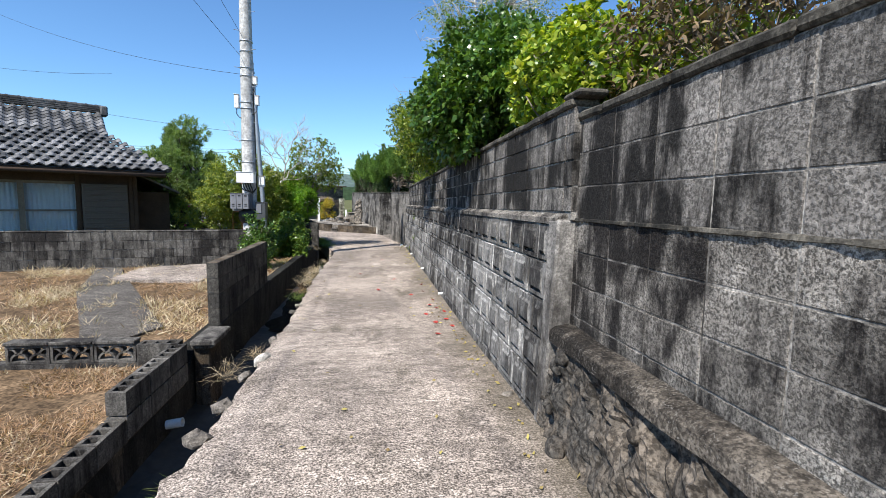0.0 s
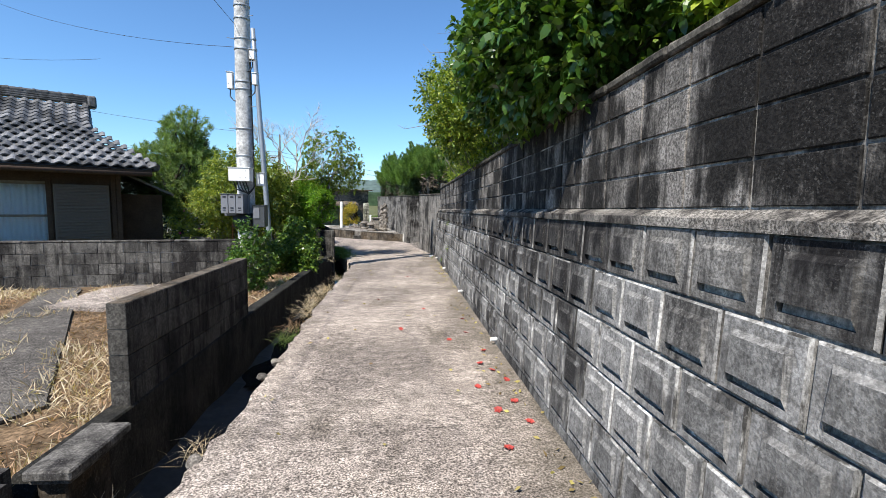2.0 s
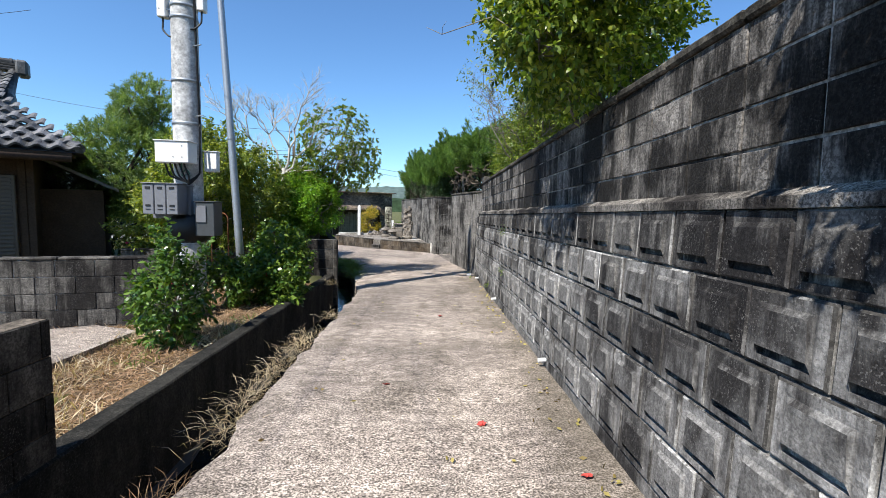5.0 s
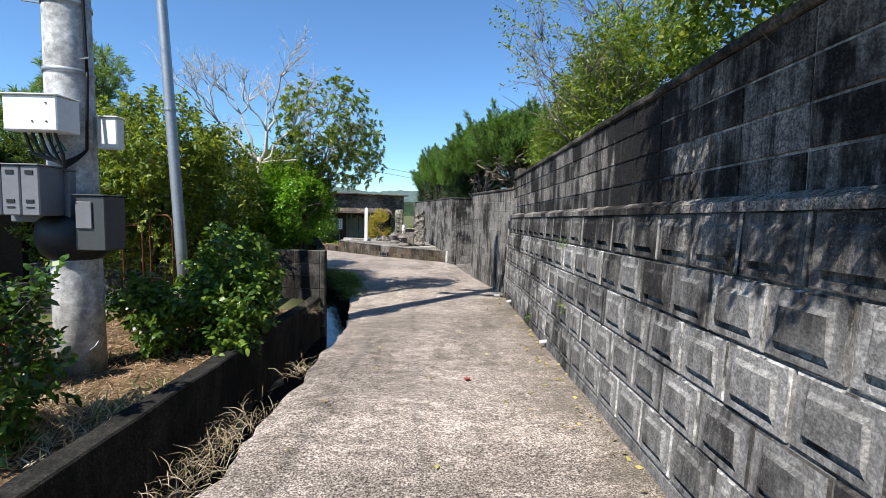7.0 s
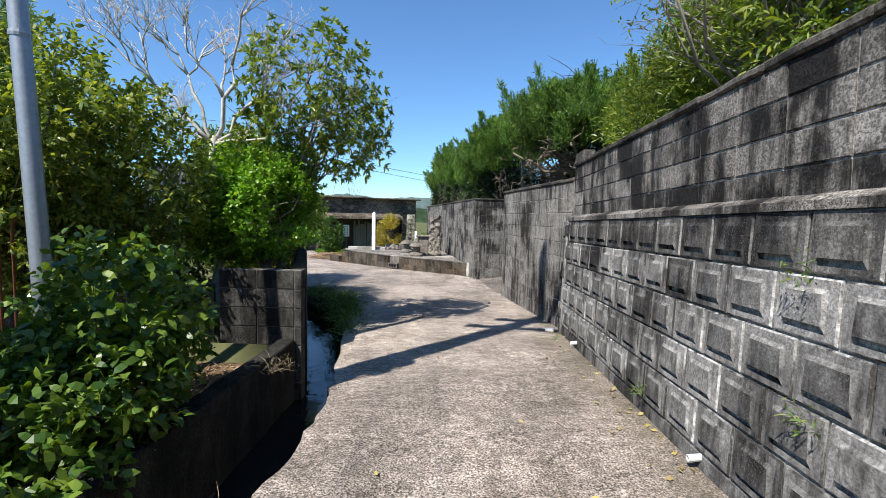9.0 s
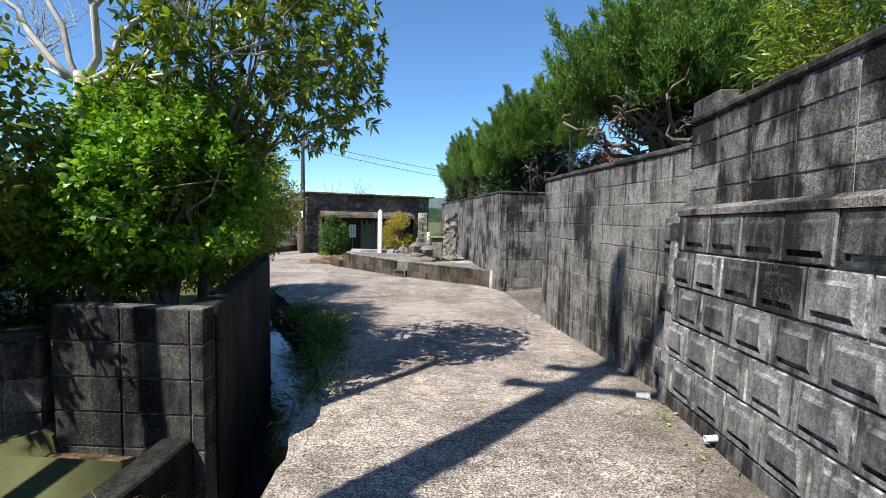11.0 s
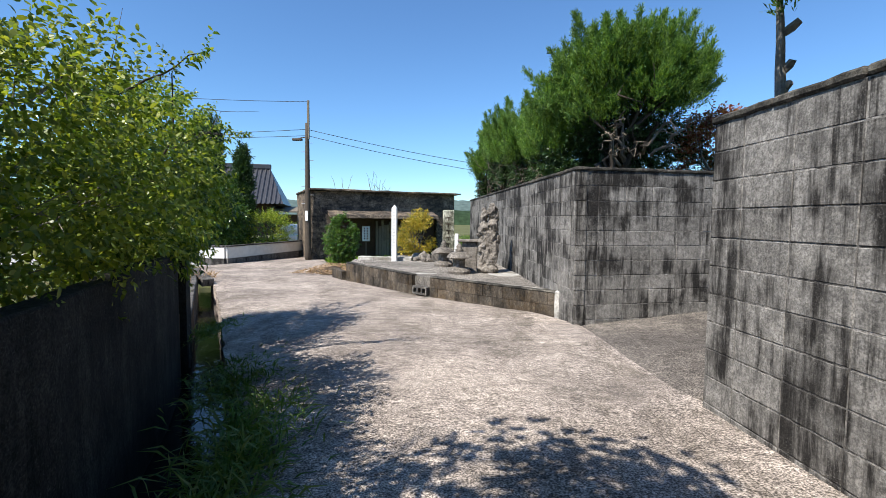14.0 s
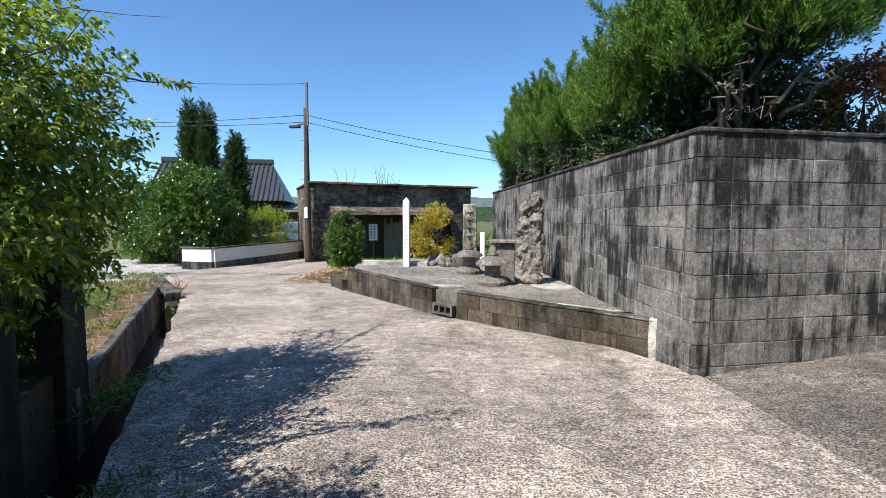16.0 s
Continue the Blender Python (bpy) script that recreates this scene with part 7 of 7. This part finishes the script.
def tuft(x, y, z, n, h, material, label, seed, spread=0.12, lean=0.8, name="grass_tuft", w=0.0034, category="grass"):
    rs = np.random.RandomState(seed)
    base = np.stack([x + rs.normal(size=n) * spread * 0.4, y + rs.normal(size=n) * spread, np.full(n, z)], 1)
    d = np.concatenate([rs.normal(size=(n, 2)) * lean, np.ones((n, 1))], 1)
    me = leaf_cloud(name, base - np.array([x, y, z]), d, (h if name == 'weeds' else h * 1.35) * rs.uniform(0.5, 1.3, n), w, rs, 0.1, 0.45)
    ob = linked(name, me, material)
    ob.matrix_basis = Matrix.Translation((x, y, z))
    return tagged(ob, label, category, "tufts in the channel", "stuff")


for k, (x, y, z, n, h, m) in enumerate(((-1.55, 4.9, -0.55, 90, 0.22, L_PALESTRAW), (-1.35, 3.2, -0.85, 110, 0.28, L_WEED), (-1.7, 2.7, -0.9, 120, 0.3, L_WEED), (-1.22, 4.2, -0.62, 60, 0.2, L_PALESTRAW), (-1.3, 8.1, -0.45, 130, 0.22, L_WEED), (-1.3, 8.45, -0.4, 90, 0.2, L_STRAW), (-1.36, 9.4, -0.45, 140, 0.22, L_PALESTRAW), (-1.4, 10.0, -0.5, 160, 0.22, L_PALESTRAW), (-1.42, 10.6, -0.52, 160, 0.22, L_PALESTRAW), (-1.44, 11.2, -0.52, 160, 0.2, L_PALESTRAW), (-1.46, 11.8, -0.55, 140, 0.2, L_PALESTRAW), (-1.9, 15.05, -0.42, 60, 0.2, L_PALESTRAW), (-1.25, 1.6, -0.6, 90, 0.25, L_WEED), (-1.55, 6.2, -0.8, 80, 0.25, L_PALESTRAW), (-1.4, 13.0, -0.55, 80, 0.18, L_PALESTRAW))):
    tuft(x, y, z, n, h, m, ("dry bleached grass tuft on the channel bank" if m is not L_WEED else "green grass tuft growing in the channel"), 80 + k, 0.2 if n > 130 else 0.12)
for k, (x, y, h) in enumerate(((-1.62, 17.1, 0.16), (-1.85, 17.9, 0.2), (-2.05, 18.5, 0.26), (-2.2, 19.1, 0.28), (-2.45, 19.6, 0.26), (-2.9, 20.2, 0.22), (-3.2, 20.7, 0.15), (-4.3, 22.2, 0.16))):
    root = tuft(x, y, road_z(y) - 0.06, 620, h * 1.15, L_WEED, "low green weeds along the crumbling lane edge", 120 + k, 0.28, 0.8, "weeds", 0.013, "weeds")
# ground beyond the bend wall
green = lambda x, y: -0.5 if x > at_y(CHAN_L, y) - 0.75 else max(-0.52, land(x, y))
blades("grass", 30000, ((-10.5, -4.6), (21.6, 28.0)), 0.1, 0.9, L_WEED, "patchy short green grass beside the channel", 71, green, keep=lambda x, y: x < at_y(CHAN_L, y) - 0.12 and noise.noise((x * 1.4, y * 1.4, 4)) > -0.1, width=0.012)
blades("straw_litter", 6000, ((-9, -4.9), (22.0, 28.0)), 0.08, 2.0, L_STRAW, "dead twigs and leaves on bare earth", 72, green, keep=lambda x, y: x < at_y(CHAN_L, y) - 0.1, width=0.01)
blades("grass", 9000, ((-8.6, -2.6), (32.4, 38)), 0.3, 0.5, L_FRESH, "fresh green weeds along the foot of the shed", 73, lambda x, y: land(x, y), keep=lambda x, y: y < 35 + (x + 8.4) * 0.577 and x > at_y(ROAD_R, y) + 0.1 and noise.noise((x * 1.2, y * 1.2, 4)) > -0.25, width=0.03)
blades("grass", 20000, ((-3.5, 8), (33.5, 60)), 0.4, 0.4, L_WEED, "pale green meadow beyond the terrace", 74, lambda x, y: land(x, y), width=0.05)
blades("dry_grass", 700, ((-8.0, -7.2), (25.9, 26.8)), 0.3, 0.8, L_STRAW, "rusty dry fern fronds at the channel end", 75, lambda x, y: -0.62, width=0.012)

# earth heap by the terrace corner
bm = bmesh.new()
bmesh.ops.create_grid(bm, x_segments=40, y_segments=40, size=1.0)
for v in bm.verts:
    r = min(1.0, v.co.length)
    v.co.z = 0.16 * (1 - r) + 0.05 * noise.noise(v.co * 6) * (1 - r) - 0.06 * r
bmesh.ops.transform(bm, matrix=pose(-5.5, 29.9, -0.79, 0, 0, 25) @ Matrix.Diagonal((0.95, 1.9, 1, 1)), verts=bm.verts)
tagged(part("earth_mound", bm, M_SOIL), "low mound of brown earth and leaves at the roadside", "earth mound")
blades("leaf_litter", 2500, ((-6.3, -4.6), (28.6, 31.6)), 0.05, 2.5, L_STRAW, "dead brown leaves on the earth heap", 76, lambda x, y: -0.7, width=0.03, category="leaves")

# fallen leaves and camellia blossoms on the lane
rs = np.random.RandomState(91)
n = 260
ly = rs.uniform(1.5, 17, n)
lx = 1.1 - np.abs(rs.normal(size=n)) * 0.16
lx[:60] = rs.uniform(-1.0, 1.0, 60)
base = np.stack([lx, ly, np.array([road_z(y) + 0.012 for y in ly])], 1)
dd = np.concatenate([rs.normal(size=(n, 2)), np.full((n, 1), 0.12)], 1)
tagged(linked("fallen_leaves", leaf_cloud("fallen_leaves", base, dd, rs.uniform(0.03, 0.06, n), 0.025, rs, 0.1, 0.0), leafy("fallen_leaf", (0.2, 0.14, 0.06), (0.4, 0.34, 0.1), (0.16, 0.1, 0.055), 0.7, 0.2)), "scattered yellow and brown fallen leaves at the wall foot", "leaves", kind="stuff")
rr = random.Random(92)
spots = [(0.84, 6.8), (0.07, 8.07), (0.96, 5.9), (0.8, 5.75), (0.72, 6.2), (0.92, 6.6), (0.98, 5.55), (0.62, 7.6), (-0.3, 9.9), (0.85, 7.9), (0.95, 7.2), (0.4, 9.2), (1.0, 6.35), (0.75, 5.2), (0.9, 8.6), (0.2, 12.5)]
for x, y in spots:
    ob = part("camellia_blossom", blossom(rr, 0.032), M_FLOWER)
    ob.matrix_basis = Matrix.Translation((x, y, road_z(y) + 0.004)) @ Euler((rr.uniform(-0.3, 0.3), rr.uniform(-0.3, 0.3), rr.random() * 6)).to_matrix().to_4x4()
    tagged(ob, "fallen red camellia blossom on the concrete lane", "flower", "fallen blossoms on the lane")
for x, y, s in ((-1.08, 4.5, 0.1), (-1.12, 4.05, 0.07), (-1.1, 3.4, 0.08), (-1.1, 2.9, 0.09), (-1.12, 5.2, 0.06), (-1.15, 6.6, 0.05), (-1.12, 7.0, 0.07), (1.05, 3.35, 0.07)):
    bm = bmesh.new()
    bmesh.ops.create_icosphere(bm, subdivisions=2, radius=1.0)
    jitter(bm, 0.4, 1.1, x + y)
    bmesh.ops.transform(bm, matrix=Matrix.LocRotScale((x, y, road_z(y) - 0.03), Euler((0.3, 0.2, y)), (s, s * 0.8, s * 0.6)), verts=bm.verts)
    tagged(part("stone", bm, M_PALE if s > 0.09 else M_STONE), "loose broken stone on the lane edge", "stone", "stones on the lane edge")

# cracks: thin open seams filled with dark dirt
M_SEAM = plain("seam_dirt", (0.085, 0.075, 0.06), 1.0, 0, 0.4, 50, 0.05)


def seam(pts, w, seed):
    bm = bmesh.new()
    line = cut_polyline([(*p, 0) for p in pts], 0.06)
    prev = None
    for i, p in enumerate(line):
        d = (line[min(i + 1, len(line) - 1)] - line[max(i - 1, 0)]).normalized()
        nrm = Vector((-d.y, d.x, 0))
        p = p + nrm * 0.035 * noise.noise((i * 0.23, seed, 0)) + nrm * 0.012 * noise.noise((i * 0.9, seed, 3))
        hw_ = w * 0.6 * (0.4 + 0.5 * abs(noise.noise((i * 0.5, seed, 7))))
        z = road_z(p.y) + 0.012 * noise.noise((p.x * 2.1, p.y * 1.7, 3)) + 0.003
        cur = [bm.verts.new(p + nrm * hw_ + Vector((0, 0, z))), bm.verts.new(p - nrm * hw_ + Vector((0, 0, z)))]
        if prev:
            bm.faces.new((prev[0], prev[1], cur[1], cur[0]))
        prev = cur
    bmesh.ops.recalc_face_normals(bm, faces=bm.faces)
    tagged(part("road_crack", bm, M_SEAM), "dirt-filled crack across the concrete lane", "crack", kind="structure")


seam([(-0.33, 6.8), (0.4, 6.82), (1.1, 6.75)], 0.008, 1)
seam([(-0.33, 6.8), (-0.42, 6.98), (-0.36, 7.3), (-0.2, 7.6)], 0.006, 2)
seam([(-0.33, 6.8), (-0.38, 6.5), (-0.6, 6.1)], 0.005, 3)
seam([(-0.62, 6.95), (-0.58, 7.4), (-0.7, 7.9)], 0.004, 4)
seam([(-1.1, 9.95), (-0.2, 9.97), (1.1, 9.9)], 0.006, 5)
seam([(-1.0, 3.95), (0.2, 4.0), (1.05, 3.92)], 0.006, 6)
seam([(-1.2, 16.3), (0.1, 16.9), (1.05, 16.7)], 0.006, 7)
seam([(-3.3, 27.0), (-2.9, 24.6), (-2.3, 23.0), (-0.8, 21.3), (0.62, 20.1)], 0.008, 8)
seam([(-1.0, 22.0), (-0.3, 22.6), (0.22, 22.9)], 0.008, 9)
seam([(0.2, 17.6), (0.5, 19.1), (0.45, 20.4)], 0.006, 10)


# ---- small loose things ----
bm = bmesh.new()
turned(bm, [(0.034, -0.09), (0.045, -0.088), (0.045, 0.02), (0.05, 0.022), (0.05, 0.07), (0.038, 0.072), (0.036, 0.0)], Matrix.Translation((1.0, 17.02, road_z(17.02) + 0.03)) @ pose(0, 0, 0, 0, 90, -14) @ Matrix.Scale(0.65, 4), 18)
tagged(part("pipe_end", bm, M_BOXW, smooth=True), "short white plastic pipe end at the wall foot", "pipe")
frame_at = (-5.9, 24.0, land(-5.9, 24.0))
pf = empty("plant_support", "white plastic pipe frame lying on the ground", "frame", frame_at)
corners = [Vector((0.19, -0.93, 0.03)), Vector((-0.59, 0.54, 0.03)), Vector((-0.2, 0.5, 0.03)), Vector((0.5, -0.85, 0.03))]
for a, b in zip(corners, corners[1:]):
    bm = bmesh.new()
    tube(bm, a, b, 0.02, n=10)
    part("pipe", bm, M_BOXW, pf, smooth=True)
for hx, hy, hw, hz in ((-3.8, 14.75, 0.15, 0.92), (-4.15, 14.7, 0.13, 0.78)):
    hoop = empty("rusty_hoop", "rusty steel pipe hoop standing behind the bushes", "rail", (hx, hy, -0.43), "rusty hoops by the thicket wall")
    bm = bmesh.new()
    top = hz + 0.43
    arc = [Vector((-hw, 0, -0.1)), Vector((-hw, 0, top - 0.1))] + [Vector((-hw + 0.08 - 0.08 * math.cos(a), 0, top - 0.1 + 0.1 * math.sin(a))) for a in (0.4, 0.8, 1.2, 1.57)]
    arc += [Vector((-p.x, 0, p.z)) for p in reversed(arc)]
    limb(bm, arc, 0.014, 0.014, 8)
    part("bar", bm, M_RUSTY, hoop, smooth=True)
for k, (x, y, z, h) in enumerate(((1.1, 12.93, 0.78, 0.09), (1.1, 12.86, 0.21, 0.1), (1.1, 14.37, -0.25, 0.14), (1.02, 17.3, -0.5, 0.07), (1.0, 16.6, -0.48, 0.09))):
    rs = np.random.RandomState(300 + k)
    n = 40
    base = rs.normal(size=(n, 3)) * np.array([0.015, 0.05, 0.03])
    d = rs.normal(size=(n, 3)) * 0.6 + np.array([-0.6, 0, 0.6])
    ob = linked("weed", leaf_cloud("weed", base, d, h * 0.6 * rs.uniform(0.4, 1.1, n), 0.009, rs, 0.2, 0.3), L_WEED)
    ob.matrix_basis = Matrix.Translation((x, y, z))
    tagged(ob, "small green weed rooted in the wall joint", "weed", "weeds on the lane wall")
